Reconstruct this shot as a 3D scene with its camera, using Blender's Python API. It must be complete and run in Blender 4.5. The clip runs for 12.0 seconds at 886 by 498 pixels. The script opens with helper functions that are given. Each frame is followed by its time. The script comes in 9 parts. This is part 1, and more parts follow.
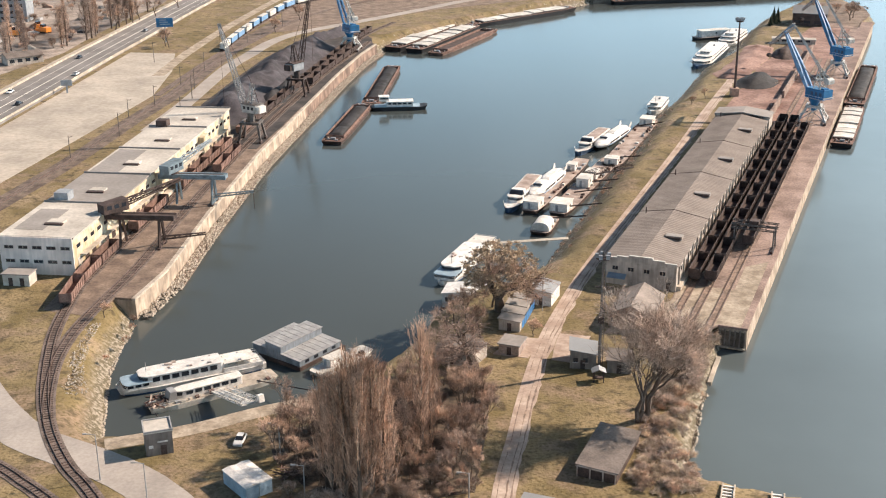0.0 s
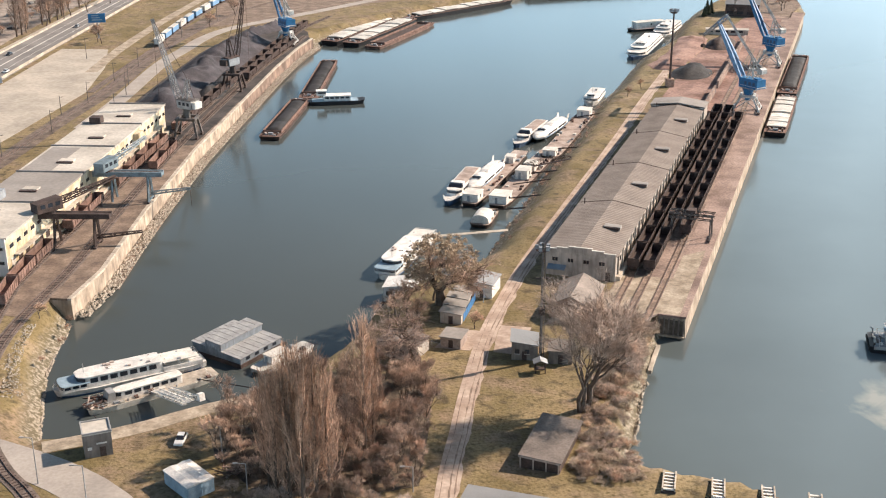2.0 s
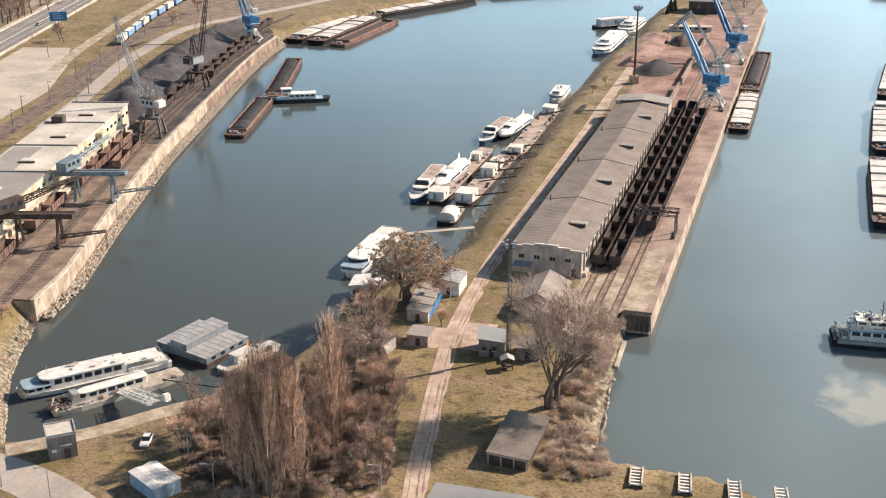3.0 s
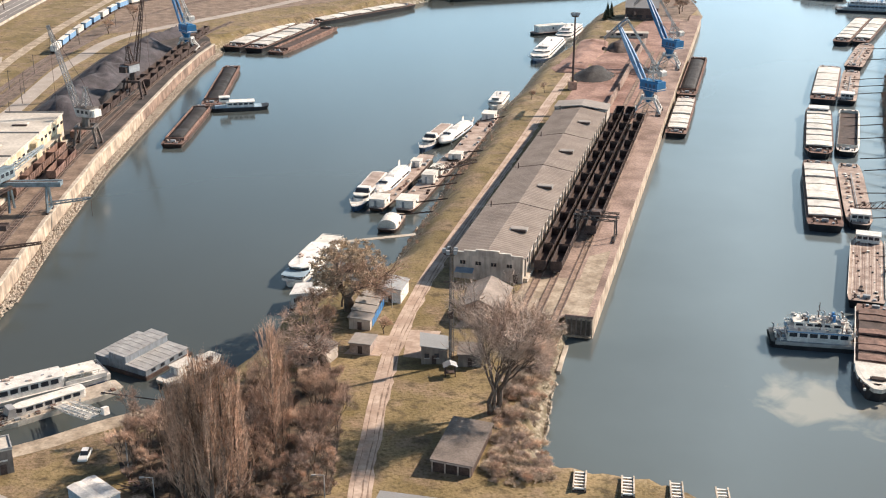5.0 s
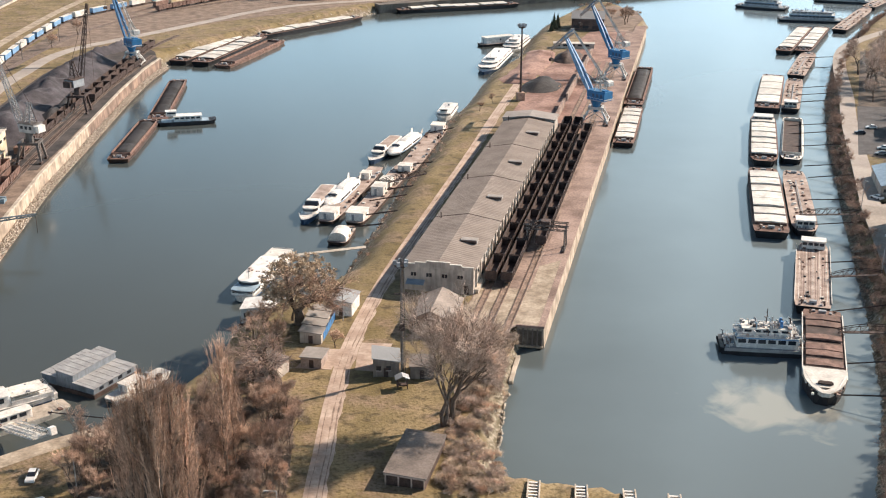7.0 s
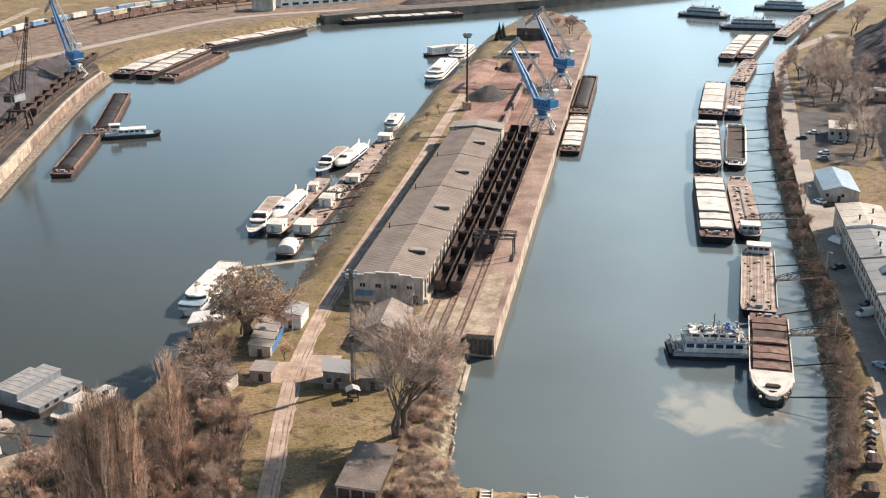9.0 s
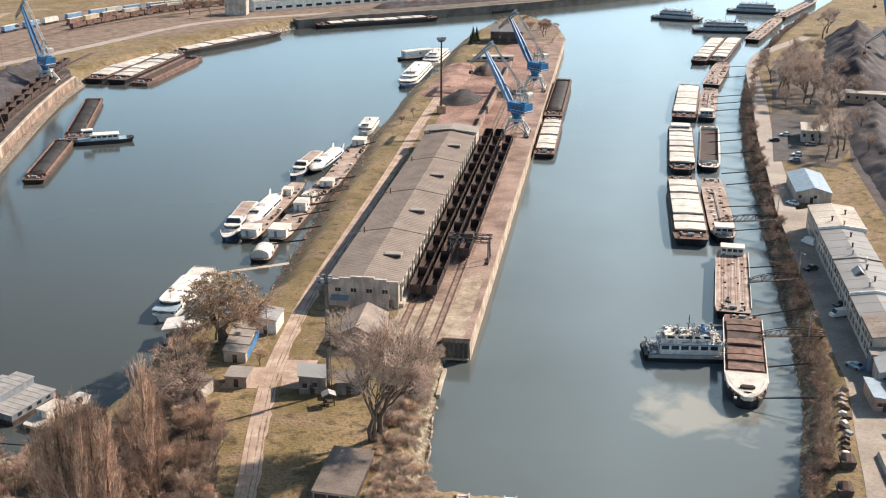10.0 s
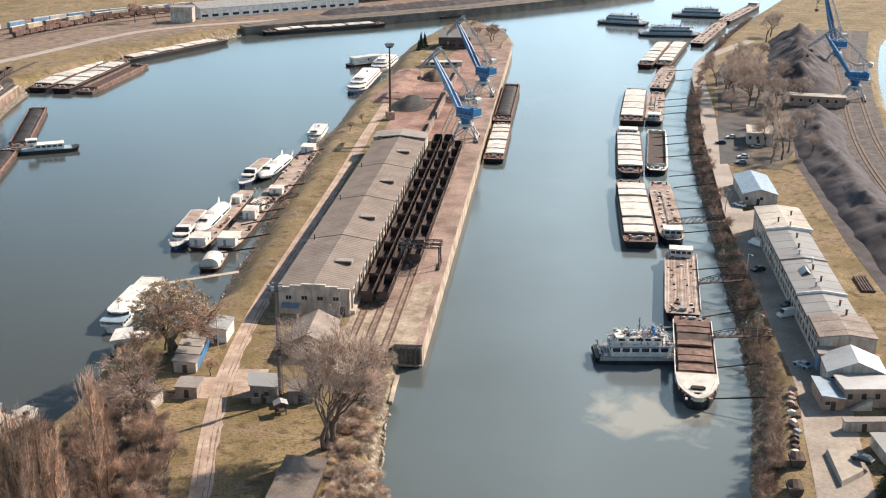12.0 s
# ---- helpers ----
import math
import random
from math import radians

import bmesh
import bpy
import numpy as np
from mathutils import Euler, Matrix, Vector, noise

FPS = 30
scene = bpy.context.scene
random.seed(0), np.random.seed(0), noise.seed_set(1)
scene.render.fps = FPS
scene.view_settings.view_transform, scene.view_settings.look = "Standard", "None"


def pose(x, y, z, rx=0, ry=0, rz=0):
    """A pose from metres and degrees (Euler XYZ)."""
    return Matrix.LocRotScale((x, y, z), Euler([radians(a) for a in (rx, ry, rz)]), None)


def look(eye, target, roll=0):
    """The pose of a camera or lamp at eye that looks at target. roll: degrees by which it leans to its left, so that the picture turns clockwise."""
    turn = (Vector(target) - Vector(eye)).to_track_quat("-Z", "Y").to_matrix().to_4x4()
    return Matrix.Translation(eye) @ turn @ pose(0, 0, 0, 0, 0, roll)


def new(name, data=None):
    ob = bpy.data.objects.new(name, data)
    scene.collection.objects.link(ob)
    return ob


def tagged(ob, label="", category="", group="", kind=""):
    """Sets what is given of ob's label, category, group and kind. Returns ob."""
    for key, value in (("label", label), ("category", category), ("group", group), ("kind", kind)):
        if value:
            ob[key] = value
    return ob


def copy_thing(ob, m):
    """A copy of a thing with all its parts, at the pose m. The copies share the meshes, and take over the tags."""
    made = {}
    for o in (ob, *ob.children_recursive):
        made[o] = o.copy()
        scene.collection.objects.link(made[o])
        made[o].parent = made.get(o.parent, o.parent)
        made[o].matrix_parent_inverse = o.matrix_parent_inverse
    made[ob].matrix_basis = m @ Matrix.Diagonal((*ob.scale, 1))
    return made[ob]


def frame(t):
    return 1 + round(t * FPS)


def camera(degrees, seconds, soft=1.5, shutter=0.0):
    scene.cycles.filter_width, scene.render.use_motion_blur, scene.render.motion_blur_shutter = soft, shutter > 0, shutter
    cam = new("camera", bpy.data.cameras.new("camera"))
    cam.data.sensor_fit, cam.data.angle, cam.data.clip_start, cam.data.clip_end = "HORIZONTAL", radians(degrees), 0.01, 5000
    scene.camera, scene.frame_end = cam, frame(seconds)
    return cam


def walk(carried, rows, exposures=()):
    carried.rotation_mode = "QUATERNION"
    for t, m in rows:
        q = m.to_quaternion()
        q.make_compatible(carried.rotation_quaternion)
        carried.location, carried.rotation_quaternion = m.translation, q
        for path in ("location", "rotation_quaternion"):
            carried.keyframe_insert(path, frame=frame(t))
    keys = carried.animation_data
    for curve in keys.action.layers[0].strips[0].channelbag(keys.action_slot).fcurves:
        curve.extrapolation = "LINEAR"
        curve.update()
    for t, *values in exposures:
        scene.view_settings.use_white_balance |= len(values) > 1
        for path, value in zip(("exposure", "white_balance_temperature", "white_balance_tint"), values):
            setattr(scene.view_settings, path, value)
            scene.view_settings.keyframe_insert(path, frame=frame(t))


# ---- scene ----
cam = camera(40.70, 12.0, soft=1.1)
# seconds, eye x, y, z, yaw, pitch, roll
ROWS = [
    (0.0, -0.514, -1.035, 118.376, 0.905, -20.285, -0.343),
    (0.5, -0.475, -0.945, 118.341, 0.188, -20.328, -0.297),
    (1.0, -0.435, -0.855, 118.306, -0.535, -20.394, -0.324),
    (1.5, -0.394, -0.767, 118.273, -1.302, -20.490, -0.326),
    (2.0, -0.353, -0.679, 118.240, -2.122, -20.607, -0.259),
    (2.5, -0.311, -0.591, 118.207, -2.978, -20.697, -0.169),
    (3.0, -0.269, -0.505, 118.176, -3.827, -20.725, -0.071),
    (5.0, -0.092, -0.165, 118.056, -6.802, -20.387, 0.220),
    (5.5, -0.046, -0.082, 118.028, -7.441, -20.272, 0.219),
    (6.0, 0.000, 0.000, 118.000, -8.050, -20.139, 0.215),
    (6.5, 0.047, 0.082, 117.973, -8.628, -19.997, 0.209),
    (7.0, 0.095, 0.162, 117.947, -9.301, -19.819, 0.232),
    (9.0, 0.292, 0.478, 117.849, -11.879, -19.333, 0.162),
    (9.5, 0.343, 0.555, 117.827, -12.454, -19.251, 0.148),
    (10.0, 0.394, 0.632, 117.805, -13.123, -19.151, 0.179),
    (10.5, 0.446, 0.707, 117.783, -13.734, -19.053, 0.227),
    (11.0, 0.499, 0.782, 117.763, -14.412, -18.963, 0.256),
    (11.5, 0.553, 0.857, 117.743, -14.995, -18.903, 0.266),
    (12.0, 0.607, 0.930, 117.724, -15.595, -18.870, 0.181),
]
walk(cam, [(t, pose(x, y, z, 90 + pitch, 0, yaw) @ pose(0, 0, 0, 0, 0, roll)) for t, x, y, z, yaw, pitch, roll in ROWS])

# ---------------------------------------------------------------- light
SUN_AZ, SUN_EL = radians(-20.5), radians(35.0)   # the sun stands ahead and to the right
to_sun = Vector((math.cos(SUN_EL) * math.cos(SUN_AZ), -math.cos(SUN_EL) * math.sin(SUN_AZ), math.sin(SUN_EL)))
HAZE, VEIL = 0.85, 0.66
world = bpy.data.worlds.new("sky")
scene.world = world
world.use_nodes = True
wn = world.node_tree
sky = wn.nodes.new("ShaderNodeTexSky")
sky.sky_type, sky.sun_disc = "NISHITA", False
sky.sun_elevation, sky.sun_rotation = SUN_EL, math.atan2(to_sun.x, to_sun.y)
sky.air_density, sky.dust_density, sky.ozone_density = 1.0, 1.2, 2.0
wn.nodes["Background"].inputs["Strength"].default_value = 0.044
# haze towards the horizon, and a thin bright veil of cloud low on the sunny side
def wmath(op, a, b=0.0):
    n = wn.nodes.new("ShaderNodeMath")
    n.operation = op
    for k, v in enumerate((a, b)):
        if isinstance(v, (int, float)):
            n.inputs[k].default_value = v
        else:
            wn.links.new(v, n.inputs[k])
    return n.outputs["Value"]


def wrange(value, lo, hi, a, b):
    n = wn.nodes.new("ShaderNodeMapRange")
    n.interpolation_type = "SMOOTHSTEP"
    for key, v in (("From Min", lo), ("From Max", hi), ("To Min", a), ("To Max", b)):
        n.inputs[key].default_value = v
    wn.links.new(value, n.inputs["Value"])
    return n.outputs["Result"]


def wblend(fac, a, b):
    n = wn.nodes.new("ShaderNodeMix")
    n.data_type = "RGBA"
    wn.links.new(fac, n.inputs["Factor"])
    wn.links.new(a, n.inputs["A"])
    n.inputs["B"].default_value = b
    return n.outputs["Result"]


tc, sep, dot = wn.nodes.new("ShaderNodeTexCoord"), wn.nodes.new("ShaderNodeSeparateXYZ"), wn.nodes.new("ShaderNodeVectorMath")
wn.links.new(tc.outputs["Generated"], sep.inputs["Vector"])
dot.operation, dot.inputs[1].default_value = "DOT_PRODUCT", to_sun
wn.links.new(tc.outputs["Generated"], dot.inputs[0])
lift = wmath("ADD", sep.outputs["Z"], 0.12)
flat = wn.nodes.new("ShaderNodeCombineXYZ")
for axis in "XY":
    wn.links.new(wmath("DIVIDE", sep.outputs[axis], lift), flat.inputs[axis])
cloud = wn.nodes.new("ShaderNodeTexNoise")
cloud.inputs["Scale"].default_value, cloud.inputs["Detail"].default_value, cloud.inputs["Roughness"].default_value = 3.2, 6.0, 0.55
wn.links.new(flat.outputs["Vector"], cloud.inputs["Vector"])
low = wrange(sep.outputs["Z"], 0.38, 0.68, 1.0, 0.0)
sunny = wrange(dot.outputs["Value"], 0.30, 0.82, 0.0, 1.0)
tuft = wrange(cloud.outputs["Fac"], 0.40, 0.68, VEIL * 0.55, VEIL * 1.4)
haze = wmath("MULTIPLY", wrange(sep.outputs["Z"], 0.05, 0.42, 1.0, 0.0), HAZE)
hazy = wblend(haze, sky.outputs["Color"], (18.5, 29.0, 36.5, 1))
hazy = wblend(wrange(sep.outputs["Z"], 0.03, 0.20, 0.75, 0.0), hazy, (13.5, 18.0, 22.5, 1))
veiled = wblend(wmath("MULTIPLY", wmath("MULTIPLY", low, sunny), tuft), hazy, (29.5, 38.5, 43.5, 1))
wn.links.new(veiled, wn.nodes["Background"].inputs["Color"])
sun_lamp = new("sun", bpy.data.lights.new("sun", "SUN"))
sun_lamp.data.energy, sun_lamp.data.angle, sun_lamp.data.color = 5.0, radians(0.6), (1.0, 0.825, 0.675)
sun_lamp.matrix_world = look(to_sun * 900, (0, 0, 0))
scene.view_settings.exposure = 0.67


# ---------------------------------------------------------------- materials
def mat(name, color, rough=0.8, metal=0.0, vary=0.25, scale=0.6, fine=6.0, bump=0.1, tint=None, spread=0.0, streak=False):
    """A surface with grain at two scales. tint: a second colour that comes in patches; spread: how much single objects differ; streak: grain drawn out downwards, as rain leaves it."""
    m = bpy.data.materials.new(name)
    m.use_nodes = True
    nt = m.node_tree
    bsdf = nt.nodes["Principled BSDF"]
    bsdf.inputs["Roughness"].default_value, bsdf.inputs["Metallic"].default_value = rough, metal
    geo = nt.nodes.new("ShaderNodeNewGeometry")
    big, small = nt.nodes.new("ShaderNodeTexNoise"), nt.nodes.new("ShaderNodeTexNoise")
    for n, s, det in ((big, scale, 4.0), (small, fine, 3.0)):
        n.inputs["Scale"].default_value, n.inputs["Detail"].default_value = s, det
        nt.links.new(geo.outputs["Position"], n.inputs["Vector"])
    if streak:
        long = nt.nodes.new("ShaderNodeVectorMath")
        long.operation, long.inputs[1].default_value = "MULTIPLY", (1, 1, 0.12)
        nt.links.new(geo.outputs["Position"], long.inputs[0])
        nt.links.new(long.outputs["Vector"], small.inputs["Vector"])
    mix = nt.nodes.new("ShaderNodeMix")
    mix.data_type = "RGBA"
    dark = tuple(c * (1 - vary) for c in color)
    light = tint or tuple(min(1.0, c * (1 + 0.6 * vary)) for c in color)
    mix.inputs["A"].default_value, mix.inputs["B"].default_value = (*dark, 1), (*light, 1)
    ramp = nt.nodes.new("ShaderNodeMapRange")
    ramp.inputs["From Min"].default_value, ramp.inputs["From Max"].default_value = 0.35, 0.65
    nt.links.new(big.outputs["Fac"], ramp.inputs["Value"])
    nt.links.new(ramp.outputs["Result"], mix.inputs["Factor"])
    hsv = nt.nodes.new("ShaderNodeHueSaturation")
    gain = nt.nodes.new("ShaderNodeMapRange")
    gain.inputs["From Min"].default_value, gain.inputs["From Max"].default_value = 0.27, 0.73
    gain.inputs["To Min"].default_value, gain.inputs["To Max"].default_value = 1 - 0.8 * vary, 1 + 0.8 * vary
    nt.links.new(small.outputs["Fac"], gain.inputs["Value"])
    last = gain.outputs["Result"]
    if spread:
        info, more, mul = nt.nodes.new("ShaderNodeObjectInfo"), nt.nodes.new("ShaderNodeMapRange"), nt.nodes.new("ShaderNodeMath")
        more.inputs["To Min"].default_value, more.inputs["To Max"].default_value = 1 - spread, 1 + spread
        mul.operation = "MULTIPLY"
        nt.links.new(info.outputs["Random"], more.inputs["Value"])
        nt.links.new(more.outputs["Result"], mul.inputs[0])
        nt.links.new(last, mul.inputs[1])
        last = mul.outputs["Value"]
    nt.links.new(last, hsv.inputs["Value"])
    nt.links.new(mix.outputs["Result"], hsv.inputs["Color"])
    nt.links.new(hsv.outputs["Color"], bsdf.inputs["Base Color"])
    if bump:
        b = nt.nodes.new("ShaderNodeBump")
        b.inputs["Strength"].default_value, b.inputs["Distance"].default_value = bump, 0.15
        nt.links.new(small.outputs["Fac"], b.inputs["Height"])
        nt.links.new(b.outputs["Normal"], bsdf.inputs["Normal"])
    return m


def water_material():
    m = bpy.data.materials.new("harbour_water")
    m.use_nodes = True
    nt = m.node_tree
    bsdf = nt.nodes["Principled BSDF"]
    bsdf.inputs["Roughness"].default_value, bsdf.inputs["IOR"].default_value = 0.13, 1.33
    geo = nt.nodes.new("ShaderNodeNewGeometry")
    big = nt.nodes.new("ShaderNodeTexNoise")
    big.inputs["Scale"].default_value, big.inputs["Detail"].default_value = 0.012, 3.0
    mix = nt.nodes.new("ShaderNodeMix")
    mix.data_type = "RGBA"
    mix.inputs["A"].default_value, mix.inputs["B"].default_value = (0.056, 0.067, 0.067, 1), (0.073, 0.084, 0.082, 1)
    nt.links.new(geo.outputs["Position"], big.inputs["Vector"])
    nt.links.new(big.outputs["Fac"], mix.inputs["Factor"])
    # the river beyond the pier carries silt and is paler than the basin; the line between them wavers
    side = nt.nodes.new("ShaderNodeVectorMath")
    side.operation, side.inputs[1].default_value = "DOT_PRODUCT", (math.cos(radians(21.4)), -math.sin(radians(21.4)), 0)
    nt.links.new(geo.outputs["Position"], side.inputs[0])
    warp = nt.nodes.new("ShaderNodeTexNoise")
    warp.inputs["Scale"].default_value, warp.inputs["Detail"].default_value = 0.02, 4.0
    nt.links.new(geo.outputs["Position"], warp.inputs["Vector"])
    sway = nt.nodes.new("ShaderNodeMath")
    sway.operation, sway.inputs[1].default_value, sway.inputs[2].default_value = "MULTIPLY_ADD", 60.0, -30.0
    nt.links.new(warp.outputs["Fac"], sway.inputs[0])
    across = nt.nodes.new("ShaderNodeMath")
    across.operation = "ADD"
    nt.links.new(side.outputs["Value"], across.inputs[0])
    nt.links.new(sway.outputs["Value"], across.inputs[1])
    silt = nt.nodes.new("ShaderNodeMapRange")
    silt.inputs["From Min"].default_value, silt.inputs["From Max"].default_value = -70.0, 10.0
    nt.links.new(across.outputs["Value"], silt.inputs["Value"])
    pale = nt.nodes.new("ShaderNodeMix")
    pale.data_type = "RGBA"
    pale.inputs["B"].default_value = (0.126, 0.156, 0.168, 1)
    nt.links.new(silt.outputs["Result"], pale.inputs["Factor"])
    nt.links.new(mix.outputs["Result"], pale.inputs["A"])
    # off the moored barge's bow, a cloud's reflection painted into the water colour
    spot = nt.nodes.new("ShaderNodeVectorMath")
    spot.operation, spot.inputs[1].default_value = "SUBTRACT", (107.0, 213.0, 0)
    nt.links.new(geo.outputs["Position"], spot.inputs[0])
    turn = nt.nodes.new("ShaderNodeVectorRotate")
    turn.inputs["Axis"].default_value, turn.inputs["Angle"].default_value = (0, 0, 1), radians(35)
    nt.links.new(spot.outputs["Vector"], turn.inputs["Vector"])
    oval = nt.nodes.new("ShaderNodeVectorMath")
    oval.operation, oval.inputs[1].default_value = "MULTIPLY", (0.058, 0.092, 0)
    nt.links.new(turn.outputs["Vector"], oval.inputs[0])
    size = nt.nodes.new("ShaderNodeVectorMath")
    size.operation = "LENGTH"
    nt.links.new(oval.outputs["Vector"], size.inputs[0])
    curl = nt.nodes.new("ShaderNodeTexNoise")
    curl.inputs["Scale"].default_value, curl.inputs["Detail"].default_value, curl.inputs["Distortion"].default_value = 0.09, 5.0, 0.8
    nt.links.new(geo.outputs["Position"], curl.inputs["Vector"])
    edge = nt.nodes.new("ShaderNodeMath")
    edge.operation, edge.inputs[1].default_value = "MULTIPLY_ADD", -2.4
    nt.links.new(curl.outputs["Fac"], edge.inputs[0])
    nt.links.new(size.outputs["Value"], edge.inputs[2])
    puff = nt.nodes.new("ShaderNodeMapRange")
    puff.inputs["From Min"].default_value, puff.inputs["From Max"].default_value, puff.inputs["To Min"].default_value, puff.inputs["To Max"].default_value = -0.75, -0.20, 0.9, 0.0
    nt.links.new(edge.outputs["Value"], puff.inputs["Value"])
    cloud_reflection = nt.nodes.new("ShaderNodeMix")
    cloud_reflection.data_type = "RGBA"
    cloud_reflection.inputs["B"].default_value = (0.30, 0.30, 0.262, 1)
    nt.links.new(puff.outputs["Result"], cloud_reflection.inputs["Factor"])
    nt.links.new(pale.outputs["Result"], cloud_reflection.inputs["A"])
    nt.links.new(cloud_reflection.outputs["Result"], bsdf.inputs["Base Color"])
    rip = nt.nodes.new("ShaderNodeTexNoise")
    rip.inputs["Scale"].default_value, rip.inputs["Detail"].default_value = 0.9, 3.0
    nt.links.new(geo.outputs["Position"], rip.inputs["Vector"])
    calm = nt.nodes.new("ShaderNodeTexNoise")
    calm.inputs["Scale"].default_value = 0.02
    nt.links.new(geo.outputs["Position"], calm.inputs["Vector"])
    amount = nt.nodes.new("ShaderNodeMapRange")
    amount.inputs["From Min"].default_value, amount.inputs["From Max"].default_value = 0.4, 0.65
    amount.inputs["To Min"].default_value, amount.inputs["To Max"].default_value = 0.02, 0.06
    nt.links.new(calm.outputs["Fac"], amount.inputs["Value"])
    b = nt.nodes.new("ShaderNodeBump")
    b.inputs["Distance"].default_value = 0.1
    nt.links.new(amount.outputs["Result"], b.inputs["Strength"])
    nt.links.new(rip.outputs["Fac"], b.inputs["Height"])
    nt.links.new(b.outputs["Normal"], bsdf.inputs["Normal"])
    return m


def ground_material():
    """Dry winter grass over brown soil, bare rubble on the banks."""
    m = bpy.data.materials.new("dry_grass_ground")
    m.use_nodes = True
    nt = m.node_tree
    bsdf = nt.nodes["Principled BSDF"]
    bsdf.inputs["Roughness"].default_value = 0.95
    geo = nt.nodes.new("ShaderNodeNewGeometry")

    def tex(scale, detail):
        n = nt.nodes.new("ShaderNodeTexNoise")
        n.inputs["Scale"].default_value, n.inputs["Detail"].default_value = scale, detail
        nt.links.new(geo.outputs["Position"], n.inputs["Vector"])
        return n.outputs["Fac"]

    def blend(a, b, fac, lo, hi):
        r = nt.nodes.new("ShaderNodeMapRange")
        r.inputs["From Min"].default_value, r.inputs["From Max"].default_value = lo, hi
        nt.links.new(fac, r.inputs["Value"])
        x = nt.nodes.new("ShaderNodeMix")
        x.data_type = "RGBA"
        for key, v in (("A", a), ("B", b)):
            if isinstance(v, tuple):
                x.inputs[key].default_value = (*v, 1)
            else:
                nt.links.new(v, x.inputs[key])
        nt.links.new(r.outputs["Result"], x.inputs["Factor"])
        return x.outputs["Result"]

    grass = blend((0.158, 0.118, 0.046), (0.275, 0.205, 0.108), tex(0.07, 9), 0.38, 0.62)
    soil = blend((0.18, 0.128, 0.078), (0.28, 0.20, 0.13), tex(0.35, 4), 0.35, 0.65)
    land = blend(grass, soil, tex(0.11, 8), 0.50, 0.60)
    worn = blend(land, (0.33, 0.25, 0.16), tex(0.05, 7), 0.60, 0.70)
    tuft = blend(worn, (0.120, 0.088, 0.036), tex(1.3, 6), 0.48, 0.68)
    speck = blend(tuft, (0.075, 0.055, 0.026), tex(0.33, 10), 0.53, 0.70)
    bank = blend((0.12, 0.098, 0.06), (0.33, 0.285, 0.225), tex(1.1, 8), 0.46, 0.62)
    sep = nt.nodes.new("ShaderNodeSeparateXYZ")
    nt.links.new(geo.outputs["Position"], sep.inputs["Vector"])
    nt.links.new(blend(bank, speck, sep.outputs["Z"], 1.4, 3.6), bsdf.inputs["Base Color"])
    b = nt.nodes.new("ShaderNodeBump")
    b.inputs["Strength"].default_value, b.inputs["Distance"].default_value = 0.5, 0.4
    nt.links.new(tex(1.6, 5), b.inputs["Height"])
    nt.links.new(b.outputs["Normal"], bsdf.inputs["Normal"])
    return m


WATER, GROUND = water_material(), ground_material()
M_DIRT_ROAD = mat("pink_dirt_road", (0.42, 0.31, 0.245), 0.95, vary=0.2, scale=0.25, fine=1.5, tint=(0.50, 0.40, 0.33))
M_SAND = mat("sandy_gravel", (0.35, 0.28, 0.205), 0.95, vary=0.3, scale=0.3, fine=1.5, bump=0.3, tint=(0.43, 0.36, 0.28))
M_ASPHALT = mat("worn_asphalt", (0.21, 0.195, 0.185), 0.9, vary=0.2, scale=0.1, fine=2.0)
M_ASPHALT_OLD = mat("bleached_asphalt", (0.36, 0.32, 0.285), 0.92, vary=0.15, scale=0.12, fine=1.5)
M_ASPHALT_EAST = mat("dusty_grey_asphalt", (0.33, 0.29, 0.25), 0.92, vary=0.22, scale=0.12, fine=1.5)
M_CONCRETE_LOT = mat("pale_concrete", (0.42, 0.37, 0.31), 0.9, vary=0.2, scale=0.06, fine=0.6)
M_CONCRETE = mat("weathered_concrete", (0.46, 0.40, 0.33), 0.9, vary=0.28, scale=0.2, fine=1.2, bump=0.25)
M_QUAY_WALL = mat("stained_quay_concrete", (0.38, 0.295, 0.225), 0.9, vary=0.34, scale=0.25, fine=1.1, bump=0.3, tint=(0.50, 0.41, 0.32), streak=True)
M_QUAY_RED = mat("ore_stained_quay", (0.245, 0.168, 0.138), 0.92, vary=0.38, scale=0.12, fine=1.4, tint=(0.34, 0.25, 0.205))
M_QUAY_TAN = mat("dusty_tan_concrete", (0.275, 0.185, 0.152), 0.92, vary=0.38, scale=0.10, fine=1.6, tint=(0.36, 0.262, 0.220))
M_DARK_CONCRETE = mat("dark_wet_shade_concrete", (0.15, 0.125, 0.105), 0.9, vary=0.35, scale=0.15, fine=1.2)
M_DIRT = mat("dark_brown_dirt", (0.21, 0.15, 0.115), 0.95, vary=0.35, scale=0.2, fine=1.5, bump=0.4, tint=(0.25, 0.185, 0.14))
M_CINDER = mat("dark_cinders", (0.13, 0.095, 0.076), 0.95, vary=0.4, scale=0.2, fine=1.5, bump=0.4, tint=(0.19, 0.145, 0.115))
M_YARD_DUST = mat("grey_brown_yard_dust", (0.24, 0.19, 0.155), 0.95, vary=0.4, scale=0.08, fine=0.8, tint=(0.37, 0.31, 0.265))
M_RED_DUST = mat("red_ore_dust", (0.26, 0.142, 0.112), 0.95, vary=0.4, scale=0.08, fine=1.0, tint=(0.35, 0.225, 0.185))
M_COAL = mat("coal", (0.024, 0.022, 0.024), 0.8, vary=0.5, scale=0.3, fine=2.5, bump=0.9)
M_COAL_FLOOR = mat("coal_black_floor", (0.045, 0.038, 0.037), 0.9, vary=0.45, scale=0.15, fine=1.5, bump=0.4, tint=(0.075, 0.062, 0.056))
